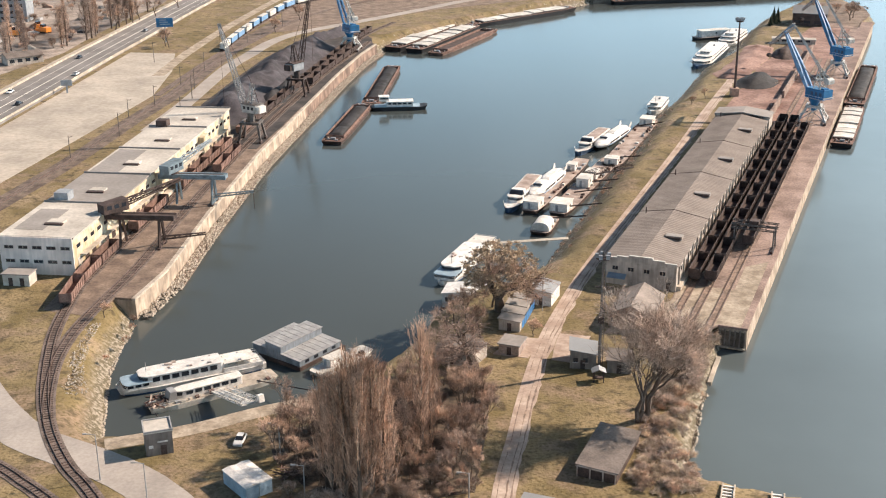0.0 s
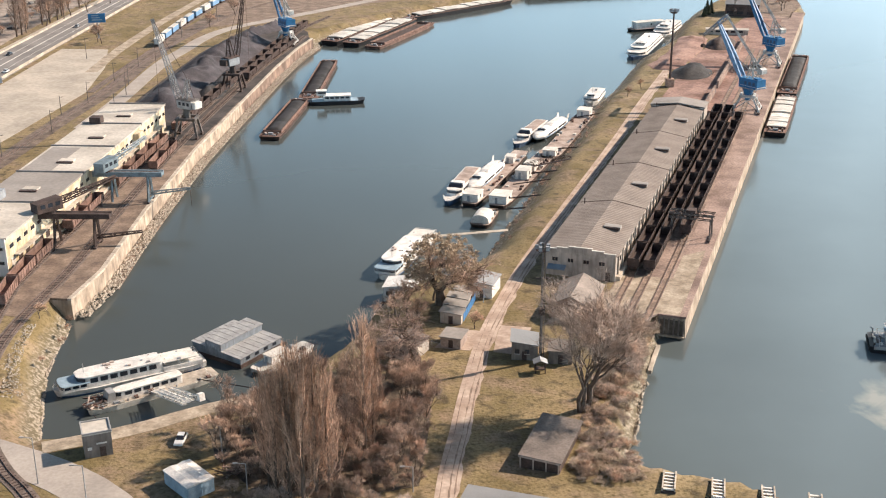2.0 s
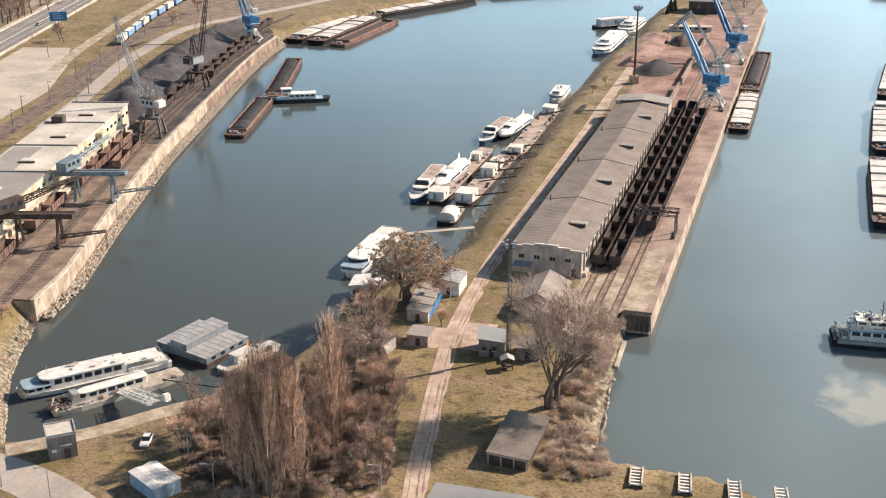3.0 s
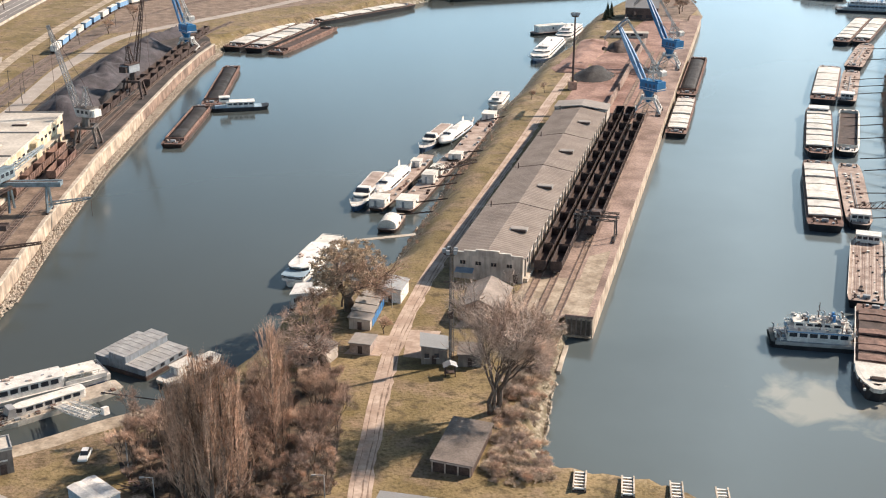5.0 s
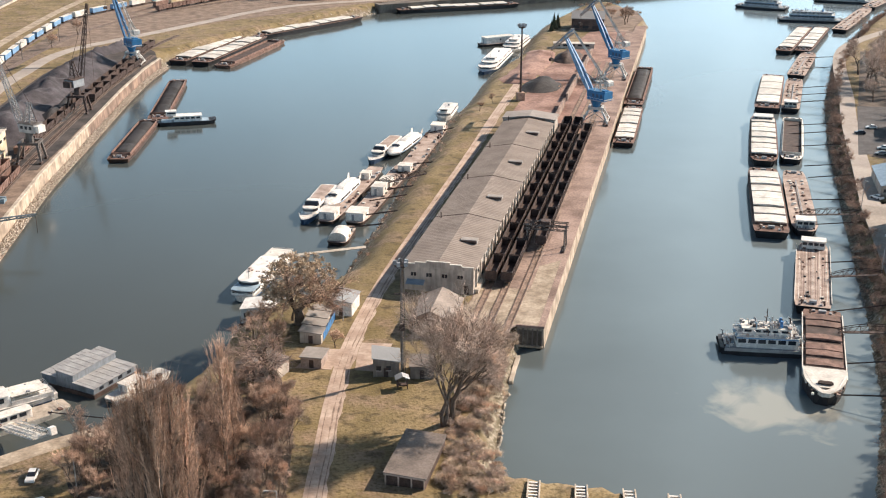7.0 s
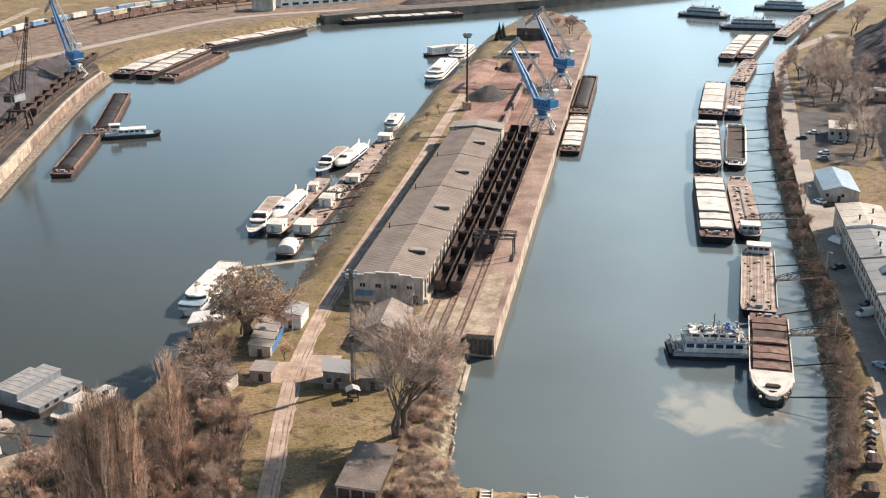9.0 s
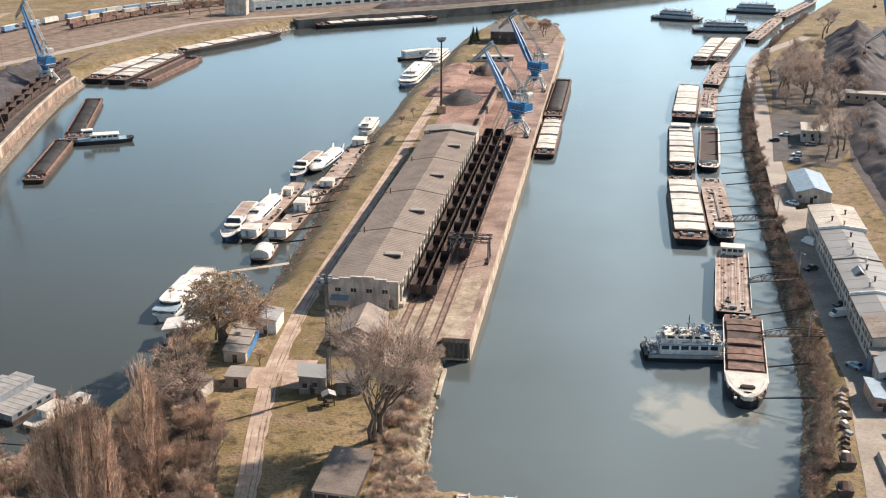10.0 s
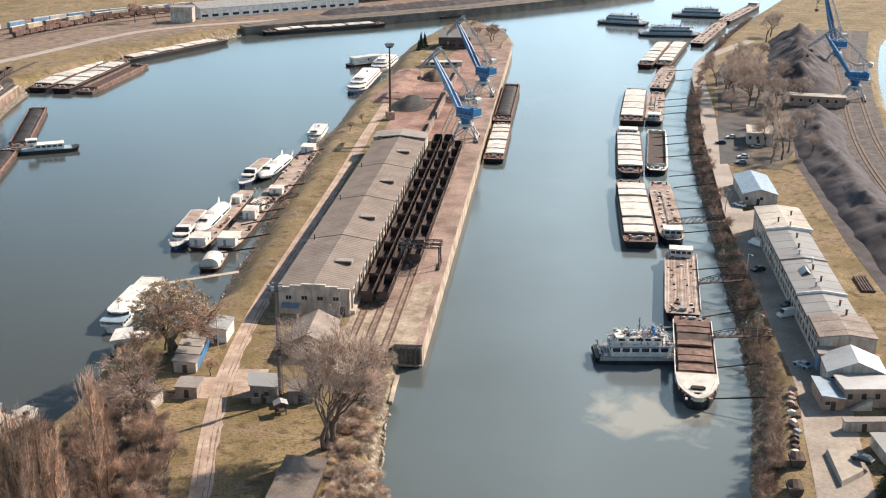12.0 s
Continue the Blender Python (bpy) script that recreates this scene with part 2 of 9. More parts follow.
M_QUAY_STAIN = mat("coal_and_ore_stained_concrete", (0.235, 0.16, 0.125), 0.92, vary=0.45, scale=0.2, fine=1.1, tint=(0.33, 0.23, 0.175), streak=True)
M_SHEET = mat("blue_grey_sheet_metal", (0.22, 0.25, 0.285), 0.6, 0.1, vary=0.25, fine=2, streak=True)
M_RUT = mat("worn_rut_soil", (0.25, 0.18, 0.14), 0.95, vary=0.35, scale=0.5, fine=2)
M_COAL_GREY = mat("dusty_coal", (0.064, 0.057, 0.065), 0.9, vary=0.4, scale=0.2, fine=2.5, bump=0.7)
M_BALLAST = mat("rail_ballast", (0.16, 0.125, 0.108), 0.95, vary=0.35, scale=0.4, fine=3.0, bump=0.5)
M_BALLAST_EAST = mat("grey_pink_ballast", (0.098, 0.086, 0.086), 0.95, vary=0.35, scale=0.3, fine=2.0, bump=0.4, tint=(0.135, 0.118, 0.114))
M_RAIL = mat("rusty_rail", (0.17, 0.122, 0.10), 0.6, 0.3, vary=0.3)
M_RUST = mat("rusty_steel", (0.17, 0.098, 0.078), 0.8, 0.1, vary=0.35, scale=0.5, fine=4, tint=(0.235, 0.145, 0.115), spread=0.2)
M_RUST_DARK = mat("dark_rusty_steel", (0.075, 0.050, 0.043), 0.8, 0.1, vary=0.4, scale=0.5, fine=4, spread=0.15)
M_DARK = mat("black_hull_paint", (0.022, 0.022, 0.026), 0.6, vary=0.3, scale=0.5)
M_WHITE = mat("white_ship_paint", (0.72, 0.69, 0.65), 0.5, vary=0.2, scale=0.5, fine=2.5, spread=0.08)
M_CREAM = mat("weathered_white_hatch", (0.63, 0.60, 0.545), 0.6, vary=0.22, scale=0.3, fine=2, spread=0.16)
M_GREYMETAL = mat("grey_painted_steel", (0.30, 0.32, 0.34), 0.6, 0.1, vary=0.2)
M_STEEL_LT = mat("light_grey_steel", (0.36, 0.355, 0.35), 0.55, 0.2, vary=0.2)
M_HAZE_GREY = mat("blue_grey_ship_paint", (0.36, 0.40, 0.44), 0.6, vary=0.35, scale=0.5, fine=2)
M_BLUE = mat("crane_blue_paint", (0.018, 0.15, 0.33), 0.5, vary=0.2, scale=0.5)
M_CAB = mat("grey_blue_cab_paint", (0.17, 0.22, 0.25), 0.55, vary=0.3)
M_CONT_BLUE = mat("blue_container_paint", (0.16, 0.30, 0.48), 0.6, vary=0.25)
M_BLUE_LT = mat("light_blue_steel", (0.27, 0.36, 0.43), 0.5, vary=0.2)
M_GLASS = mat("dark_window_glass", (0.03, 0.035, 0.045), 0.1, vary=0.2, bump=0)
M_ROOF = mat("grey_fibre_roof", (0.26, 0.215, 0.187), 0.9, vary=0.18, scale=0.15, fine=2.5, tint=(0.285, 0.24, 0.208), spread=0.06)
M_PLASTER = mat("dirty_plaster", (0.45, 0.39, 0.335), 0.9, vary=0.3, scale=0.3, fine=1.5, streak=True)
M_PLASTER_DARK = mat("grey_brown_render", (0.20, 0.17, 0.15), 0.9, vary=0.3, scale=0.4, fine=2, streak=True)
M_FELT_BROWN = mat("brown_roofing_felt", (0.155, 0.128, 0.112), 0.9, vary=0.3, scale=0.3, fine=2.5)
M_YELLOW = mat("ochre_yellow_plaster", (0.58, 0.455, 0.27), 0.9, vary=0.3, scale=0.25, fine=1.4, tint=(0.68, 0.60, 0.47), streak=True)
M_TARROOF = mat("bleached_felt_roof", (0.50, 0.455, 0.40), 0.9, vary=0.2, scale=0.1, fine=1.0, tint=(0.57, 0.53, 0.47))
M_WHITEWASH = mat("pinkish_whitewash", (0.80, 0.70, 0.64), 0.9, vary=0.15, scale=0.3, fine=1.5, streak=True)
M_TARGREY = mat("grey_felt_roof", (0.285, 0.26, 0.24), 0.9, vary=0.15, scale=0.1, fine=1.0)
M_BARK = mat("brown_bark", (0.125, 0.092, 0.072), 0.95, vary=0.3)
M_TWIG = mat("reddish_twigs", (0.48, 0.33, 0.243), 0.95, vary=0.45, scale=0.5, fine=2, bump=0, spread=0.25)
M_TWIG_DARK = mat("dark_brown_twigs", (0.33, 0.235, 0.185), 0.95, vary=0.45, scale=0.5, fine=2, bump=0, spread=0.3)
M_TWIG_BROWN = mat("pale_brown_twigs", (0.43, 0.31, 0.24), 0.95, vary=0.5, scale=0.5, fine=2, bump=0, spread=0.35)
M_TWIG_GREY = mat("grey_brown_twigs", (0.57, 0.45, 0.37), 0.95, vary=0.4, scale=0.5, fine=2, bump=0, spread=0.15)
M_TWIG_TAN = mat("tan_dry_stems", (0.60, 0.485, 0.375), 0.95, vary=0.4, scale=0.5, fine=2, bump=0, spread=0.2)
# leaf litter whose brown is darkened to carry the thicket's shade
M_SHADED_LITTER = mat("leaf_litter", (0.085, 0.062, 0.045), 0.95, vary=0.5, scale=0.5, fine=2.5, bump=0.6, tint=(0.165, 0.122, 0.085))
# bare earth, its brown deepened to include shade from the trees
M_YARD_EARTH = mat("shaded_trodden_earth", (0.085, 0.070, 0.060), 0.95, vary=0.4, scale=0.15, fine=1.5, bump=0.4, tint=(0.145, 0.115, 0.092))
# patched asphalt with the shade of the yard trees put into its colour
M_ASPHALT_SHADED = mat("shaded_patched_asphalt", (0.075, 0.072, 0.075), 0.9, vary=0.3, scale=0.2, fine=1.5)
M_OLIVE = mat("mistletoe_leaves", (0.44, 0.325, 0.215), 0.8, vary=0.4, scale=0.6, bump=0)
M_DECK = mat("rusty_pink_deck", (0.36, 0.27, 0.23), 0.85, vary=0.32, scale=0.3, fine=2.5, tint=(0.45, 0.365, 0.315))
M_NAVY = mat("navy_hull_paint", (0.03, 0.07, 0.14), 0.5, vary=0.2)
M_TEAL = mat("blue_sheet_metal", (0.05, 0.20, 0.45), 0.5, vary=0.2)
M_BRICK = mat("brick_house_wall", (0.36, 0.24, 0.18), 0.9, vary=0.25, scale=0.6, fine=5)
M_BLUEROOF = mat("pale_blue_metal_roof", (0.24, 0.32, 0.40), 0.5, 0.2, vary=0.15)
M_TIN_ROOF = mat("bright_sheet_roof", (0.46, 0.465, 0.47), 0.5, 0.15, vary=0.12, scale=0.2, fine=2)
M_FELT_DUSTY = mat("dusty_brown_felt", (0.27, 0.225, 0.195), 0.9, vary=0.25, scale=0.25, fine=2)
M_GREYROOF = mat("grey_sheet_roof", (0.25, 0.25, 0.25), 0.6, 0.1, vary=0.14, scale=0.15)
M_RUBBER = mat("black_rubber", (0.02, 0.02, 0.02), 0.8, vary=0.2)


# ---------------------------------------------------------------- mesh tools
class Shape:
    """Vertices and faces, gathered piece by piece."""

    def __init__(self):
        self.v, self.f = [], []

    def add(self, verts, faces):
        n = len(self.v)
        self.v += [tuple(p) for p in verts]
        self.f += [tuple(n + i for i in face) for face in faces]
        return self

    def box(self, x0, y0, z0, x1, y1, z1):
        v = [(x, y, z) for z in (z0, z1) for x, y in ((x0, y0), (x1, y0), (x1, y1), (x0, y1))]
        return self.add(v, [(3, 2, 1, 0), (4, 5, 6, 7), (0, 1, 5, 4), (1, 2, 6, 5), (2, 3, 7, 6), (3, 0, 4, 7)])

    def slab(self, poly, z0, z1):
        """A flat polygon (counter-clockwise) with thickness."""
        k = len(poly)
        v = [(x, y, z0) for x, y in poly] + [(x, y, z1) for x, y in poly]
        return self.add(v, [tuple(range(k - 1, -1, -1)), tuple(range(k, 2 * k))] + [(i, (i + 1) % k, k + (i + 1) % k, k + i) for i in range(k)])

    def hull(self, rows):
        """Skin over equal rings of points, with both ends closed."""
        k = len(rows[0])
        faces = [(r * k + i, r * k + (i + 1) % k, (r + 1) * k + (i + 1) % k, (r + 1) * k + i) for r in range(len(rows) - 1) for i in range(k)]
        n = (len(rows) - 1) * k
        return self.add([p for row in rows for p in row], [tuple(range(k - 1, -1, -1)), tuple(range(n, n + k))] + faces)

    def tube(self, a, b, r0, r1=None, sides=6):
        a, b, r1 = Vector(a), Vector(b), r0 if r1 is None else r1
        q = (b - a).to_track_quat("Z", "Y")
        rings = [[p + q @ Vector((r * math.cos(6.2832 * i / sides), r * math.sin(6.2832 * i / sides), 0)) for i in range(sides)] for p, r in ((a, r0), (b, r1))]
        return self.hull(rings)

    def bar(self, a, b, w):
        return self.tube(a, b, w * 0.7071, sides=4)

    def gable(self, x0, y0, x1, y1, z0, rise, over=0.3, thick=0.15):
        """A ridge roof whose ridge runs along y."""
        xm = (x0 + x1) / 2
        drop = rise * over / ((x1 - x0) / 2)
        ring = lambda y: [(x0 - over, y, z0 - drop), (xm, y, z0 + rise), (x1 + over, y, z0 - drop), (x1 + over, y, z0 - drop + thick), (xm, y, z0 + rise + thick), (x0 - over, y, z0 - drop + thick)]
        return self.hull([ring(y0 - over), ring(y1 + over)])

    def lattice(self, a, b, w, n, bar=0.12, w1=None):
        """A four-chord truss from a to b."""
        a, b = Vector(a), Vector(b)
        q = (b - a).to_track_quat("Z", "Y")
        w1 = w if w1 is None else w1
        pts = []
        for i in range(n + 1):
            t = i / n
            h = (w + (w1 - w) * t) / 2
            pts.append([a.lerp(b, t) + q @ Vector((sx * h, sy * h, 0)) for sx, sy in ((-1, -1), (1, -1), (1, 1), (-1, 1))])
        for k in range(4):
            self.bar(pts[0][k], pts[n][k], bar * 1.3)
        for i in range(n):
            for k in range(4):
                self.tube(pts[i][k], pts[i + 1][(k + 1) % 4] if i % 2 else pts[i + 1][(k + 3) % 4], bar * 0.5, sides=3)
            self.tube(pts[i][0], pts[i][1], bar * 0.5, sides=3)
            self.tube(pts[i][2], pts[i][3], bar * 0.5, sides=3)
        return self

    def mesh(self, name):
        me = bpy.data.meshes.new(name)
        me.from_pydata(self.v, [], self.f)
        me.validate()
        me.update()
        return me


def part(name, shape, material, parent=None, label="", at=None):
    me = shape if isinstance(shape, bpy.types.Mesh) else shape.mesh(name)
    if material and not me.materials:
        me.materials.append(material)
    ob = new(name, me)
    if parent:
        ob.parent = parent
    if at is not None:
        ob.matrix_basis = at
    return tagged(ob, label) if label else ob


def pieces(name, piece, shape, material, parent, label="", at=None):
    """Like part(), but each separate bar of the shape becomes a mesh of its own under the first one."""
    link = list(range(len(shape.v)))

    def root_of(i):
        while link[i] != i:
            i = link[i]
        return i

    for f in shape.f:
        for i in f[1:]:
            link[root_of(i)] = root_of(f[0])
    groups = {}
    for f in shape.f:
        groups.setdefault(root_of(f[0]), []).append(f)
    first = None
    for faces in groups.values():
        used = sorted({i for f in faces for i in f})
        at_new = {i: k for k, i in enumerate(used)}
        sub = Shape()
        sub.v, sub.f = [tuple(shape.v[i]) for i in used], [tuple(at_new[i] for i in f) for f in faces]
        if first is None:
            first = part(name, sub, material, parent, label, at)
        else:
            part(piece, sub, material, first)
    return first


def thing(name, label, category, at=None, group="", kind=""):
    ob = new(name)
    ob.empty_display_size = 0.5
    if at is not None:
        ob.matrix_basis = at
    return tagged(ob, label, category, group, kind)


def structure(name, shape, material, label, category=""):
    return tagged(part(name, shape, material), label, category or name.replace("_", " "), kind="structure")


LAND = 5.5
PEN = 21.4                                   # heading of the pier, degrees to the right of straight ahead
AX, AY = math.sin(radians(PEN)), math.cos(radians(PEN))


def pier(s, d):
    """A place on the pier: s metres along its river quay, d metres in from the quay's edge."""
    return 65.3 + AX * s - AY * d, 251.0 + AY * s + AX * d


def on_pier(s, d, z=LAND, turn=0.0):
    return pose(*pier(s, d), z, 0, 0, -PEN + turn)


# ---------------------------------------------------------------- ground and water
EAST_BANK = [(88, 150), (110.6, 176.8), (130.7, 211.5), (152.4, 260.3), (182.6, 332.7), (220.9, 422.2), (252.8, 489.8), (286.1, 550.4), (323, 608), (365, 667.0), (425, 742), (480, 806), (560, 900), (700, 1100), (860, 1400)]
FAR_BANK = [(620, 1400), (520, 990), (430, 905), (367, 867), (256, 826), (184, 802), (126, 788), (86, 774), (60, 745), (1, 678), (-37, 624), (-43, 606)]
WEST_QUAY = [(-43.4, 606), (-49.0, 580), (-55.7, 534), (-63.1, 469), (-70.8, 402), (-75.4, 336), (-77.2, 288), (-80.6, 269)]
HEAD_BANK = [(-80.2, 261), (-80.1, 250), (-79.0, 238), (-76.8, 227.4), (-74.2, 216), (-72.6, 209)]
HEAD_SOUTH = [(-69, 204.6), (-63, 204.0), (-55.5, 206.5), (-50, 209.4), (-43.5, 213.4), (-37.5, 217.3), (-30.5, 221), (-23.5, 229), (-16.5, 240), (-11, 252), (-8.2, 264)]
PIER_BANK = [(6, 284), (23.5, 306.1), (31.0, 331), (36.5, 344.5), (47.3, 379.2), (58.3, 406), (80.0, 474), (92.4, 501), (104.4, 534), (117.3, 568), (141.8, 612), (156, 656), (180, 709)]
PIER_TIP = [(205, 750), (221, 768), (240, 774), (245, 725), (238, 693)]
PIER_QUAY = [pier(445, 0), pier(300, 0), pier(150, 0), pier(0, 0), pier(0, 6.5)]
FOOT_BANK = [(57.2, 245.4), (49.3, 223.6), (45.5, 209.2), (41.6, 196.3), (43.9, 191.5), (51.6, 187.8), (61.4, 184.0), (76, 170)]
SHORE = []
for points, wide in ((EAST_BANK, 6.0), (FAR_BANK, 7.0), ([(x - 2.8, y) for x, y in WEST_QUAY], 2.6), (HEAD_BANK, 7.0), (HEAD_SOUTH, 3.2), (PIER_BANK, 8.0), (PIER_TIP, 7.0), ([(x - 2.8 * AY, y + 2.8 * AX) for x, y in PIER_QUAY[:3]] + [pier(2.8, 2.8), pier(2.8, 6.5)], 2.6), (FOOT_BANK, 5.0)):
    SHORE += [(x, y, wide) for x, y in points]
OUTER_RIVER = [(295, 100), (298, 250), (312, 400), (339, 462), (348, 477), (382, 531), (416, 581), (449, 627), (481, 665), (570, 760), (720, 900), (1000, 1150), (2500, 2400), (2500, 100)]


def shore_height(x, y, ring, default):
    """Height of the ground from the distance to a ring of shore points (x, y, width of bank); inside the ring lies water."""
    p = np.array(ring, float)
    a, b = p, np.roll(p, -1, 0)
    best = np.full(x.shape, 1e9)
    width = np.ones(x.shape)
    inside = np.zeros(x.shape, bool)
    for (ax, ay, aw), (bx, by, bw) in zip(a, b):
        dx, dy = bx - ax, by - ay
        t = np.clip(((x - ax) * dx + (y - ay) * dy) / (dx * dx + dy * dy + 1e-9), 0, 1)
        dist = np.hypot(x - ax - t * dx, y - ay - t * dy)
        near = dist < best
        best, width = np.where(near, dist, best), np.where(near, aw, width)
        cross = (ay > y) != (by > y)
        inside ^= cross & (x < dx * (y - ay) / (dy + 1e-12) + ax)
    k = best / width
    return np.where(inside, -0.1 - np.minimum(best * 0.35, 3.0), np.minimum(default, -0.1 + (default + 0.1) * np.clip(k, 0, 1) ** 0.85))


def axis_steps(lo, hi, step, far):
    mid = list(np.arange(lo, hi + step, step))
    out, s = [], step
    while not out or out[-1] < far:
        s *= 1.35
        out.append((out[-1] if out else 0) + s)
    return np.array([lo - o for o in reversed(out)] + mid + [mid[-1] + o for o in out])


def build_ground():
    gx, gy = axis_steps(-230, 500, 2.6, 3500), axis_steps(120, 900, 2.6, 3500)
    X, Y = np.meshgrid(gx, gy)
    rnd = np.random.RandomState(3)
    Z = shore_height(X, Y, SHORE, LAND)
    Z = np.minimum(Z, shore_height(X, Y, [(x, y, 4) for x, y in OUTER_RIVER], LAND))
    rough = (Z > 0.1) & (Z < LAND - 0.4)
    Z = Z + np.where(rough, rnd.uniform(-0.06, 0.06, Z.shape), 0)
    ny, nx = X.shape
    idx = np.arange(nx * ny).reshape(ny, nx)
    quads = np.stack([idx[:-1, :-1], idx[:-1, 1:], idx[1:, 1:], idx[1:, :-1]], -1).reshape(-1, 4)
    sh = Shape()
    sh.v, sh.f = np.stack([X, Y, Z], -1).reshape(-1, 3).tolist(), quads.tolist()
    ob = structure("ground", sh, GROUND, "dry winter grass and bare soil around the harbour", "ground")
    ob.data.polygons.foreach_set("use_smooth", [True] * len(ob.data.polygons))
    return ob


build_ground()
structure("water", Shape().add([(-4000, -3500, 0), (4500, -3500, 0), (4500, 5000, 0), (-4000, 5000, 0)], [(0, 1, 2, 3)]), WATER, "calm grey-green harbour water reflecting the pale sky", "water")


def strip(points, width, z=LAND + 0.05, thick=0.35):
    """A ribbon of ground along a line of points."""
    sh = Shape()
    p = [Vector((x, y)) for x, y in points]
    rows = []
    for i, q in enumerate(p):
        t = (p[min(i + 1, len(p) - 1)] - p[max(i - 1, 0)]).normalized()
        n = Vector((-t.y, t.x)) * width / 2
        rows.append([(q.x + n.x, q.y + n.y, z - thick), (q.x - n.x, q.y - n.y, z - thick), (q.x - n.x, q.y - n.y, z), (q.x + n.x, q.y + n.y, z)])
    return sh.hull(rows)


def smooth_line(points, step=6.0):
    """Points along a smooth curve through the given ones."""
    p = [Vector((x, y)) for x, y in points]
    out = []
    for i in range(len(p) - 1):
        a, b = p[i], p[i + 1]
        ta = (b - p[i - 1]) * 0.5 if i else b - a
        tb = (p[i + 2] - a) * 0.5 if i + 2 < len(p) else b - a
        n = max(2, int((b - a).length / step))
        for k in range(n):
            t = k / n
            h = a * (2 * t**3 - 3 * t**2 + 1) + ta * (t**3 - 2 * t**2 + t) + b * (-2 * t**3 + 3 * t**2) + tb * (t**3 - t**2)
            out.append((h.x, h.y))
    return out + [tuple(p[-1])]


def quay_wall(name, edge, inland, material, label, coping=None, apron=None):
    """A solid quay: a wall with a projecting coping along its edge; the land lies to the left of the line."""
    root = thing(name, label, "quay wall", kind="structure")
    off = lambda q, n, d: (q.x + n.x * d, q.y + n.y * d)
    coping = coping or inland
    p = [Vector((x, y)) for x, y in edge]
    wall, cap, top = [], [], []
    for i, q in enumerate(p):
        t = (p[min(i + 1, len(p) - 1)] - p[max(i - 1, 0)]).normalized()
        n = Vector((-t.y, t.x))
        wall.append([(*off(q, n, inland), -2), (*off(q, n, -0.25), -2), (*off(q, n, 0), LAND - 0.5), (*off(q, n, inland), LAND - 0.5)])
        cap.append([(*off(q, n, coping), LAND - 0.5), (*off(q, n, -0.12), LAND - 0.5), (*off(q, n, -0.12), LAND + 0.10), (*off(q, n, coping), LAND + 0.10)])
        top.append([(*off(q, n, inland), LAND - 0.5), (*off(q, n, coping), LAND - 0.5), (*off(q, n, coping), LAND + 0.05), (*off(q, n, inland), LAND + 0.05)])
    part("wall", Shape().hull(wall), material, root)
    part("cap", Shape().hull(cap), M_QUAY_TAN if name == "quay_east" else M_DARK_CONCRETE if name == "quay_north" else M_CONCRETE, root, "worn concrete coping")
    if apron:
        part("apron", Shape().hull(top), apron, root, "dusty brown apron behind the coping")
    return root


quay_wall("quay_east", [pier(0, 0), pier(100, 0), pier(200, 0), pier(300, 0), pier(400, 0), pier(445, 0)], 6.5, M_QUAY_WALL, "sunlit stained concrete river quay of the pier", 1.4, M_QUAY_TAN)
end_wall = thing("quay_end", "shaded concrete end of the pier with timber fender posts", "quay wall", on_pier(0, 0, 0), kind="structure")
# flat dark plate on the face, standing in for a recess's shade
part("recess_shade", Shape().box(-6.3, -0.32, 0.3, -0.4, -0.26, LAND - 1.0), M_DARK_CONCRETE, end_wall)
for k in range(6):
    part("fender_post", Shape().box(-6.2 + k * 1.15, -0.6, -1.0, -5.9 + k * 1.15, -0.33, LAND - 0.6), M_PLASTER_DARK, end_wall)
part("ledge", Shape().box(-6.6, -1.1, 0.4, -0.1, -0.33, 0.75), M_QUAY_WALL, end_wall)
quay_wall("quay_west", list(reversed(WEST_QUAY))[:5], 5.5, M_QUAY_WALL, "tall weathered concrete quay wall above a stone toe", 0.9, M_DIRT)
quay_wall("quay_west", list(reversed(WEST_QUAY))[4:], 5.5, M_QUAY_STAIN, "ore-stained reddish quay wall along the coal yard", 0.9, M_COAL_FLOOR)
quay_wall("quay_north", [(84, 769), (126, 783), (184, 797), (256, 820), (367, 866), (430, 903)], 7.0, M_DARK_CONCRETE, "long dark stained quay across the far side")
structure("quay_toe", strip(smooth_line([(x + 1.3, y) for x, y in WEST_QUAY[:-1]]), 4.6, 0.7, 1.8), M_DIRT, "rubble berm along the foot of the west quay", "berm")


# ---------------------------------------------------------------- roads, yards and tracks
def overlay(name, shape, material, label, category):
    return structure(name, shape, material, label, category)


overlay("road_pier", strip(smooth_line([(2, 120), (5, 160), (7.4, 183.2), (10.2, 199.3), (13.3, 218), (18.4, 242.6), (24.5, 263.6), (32.4, 287.8), (45.6, 323.4), (75, 401), (95.8, 458), (124, 532), (150, 600)]), 4.3), M_DIRT_ROAD, "dusty pink dirt road with worn wheel ruts", "road")
PIER_ROAD = smooth_line([(2, 120), (5, 160), (7.4, 183.2), (10.2, 199.3), (13.3, 218), (18.4, 242.6), (24.5, 263.6), (32.4, 287.8), (45.6, 323.4), (75, 401), (95.8, 458), (124, 532), (150, 600)], 2.5)
rut_rand = random.Random(8)
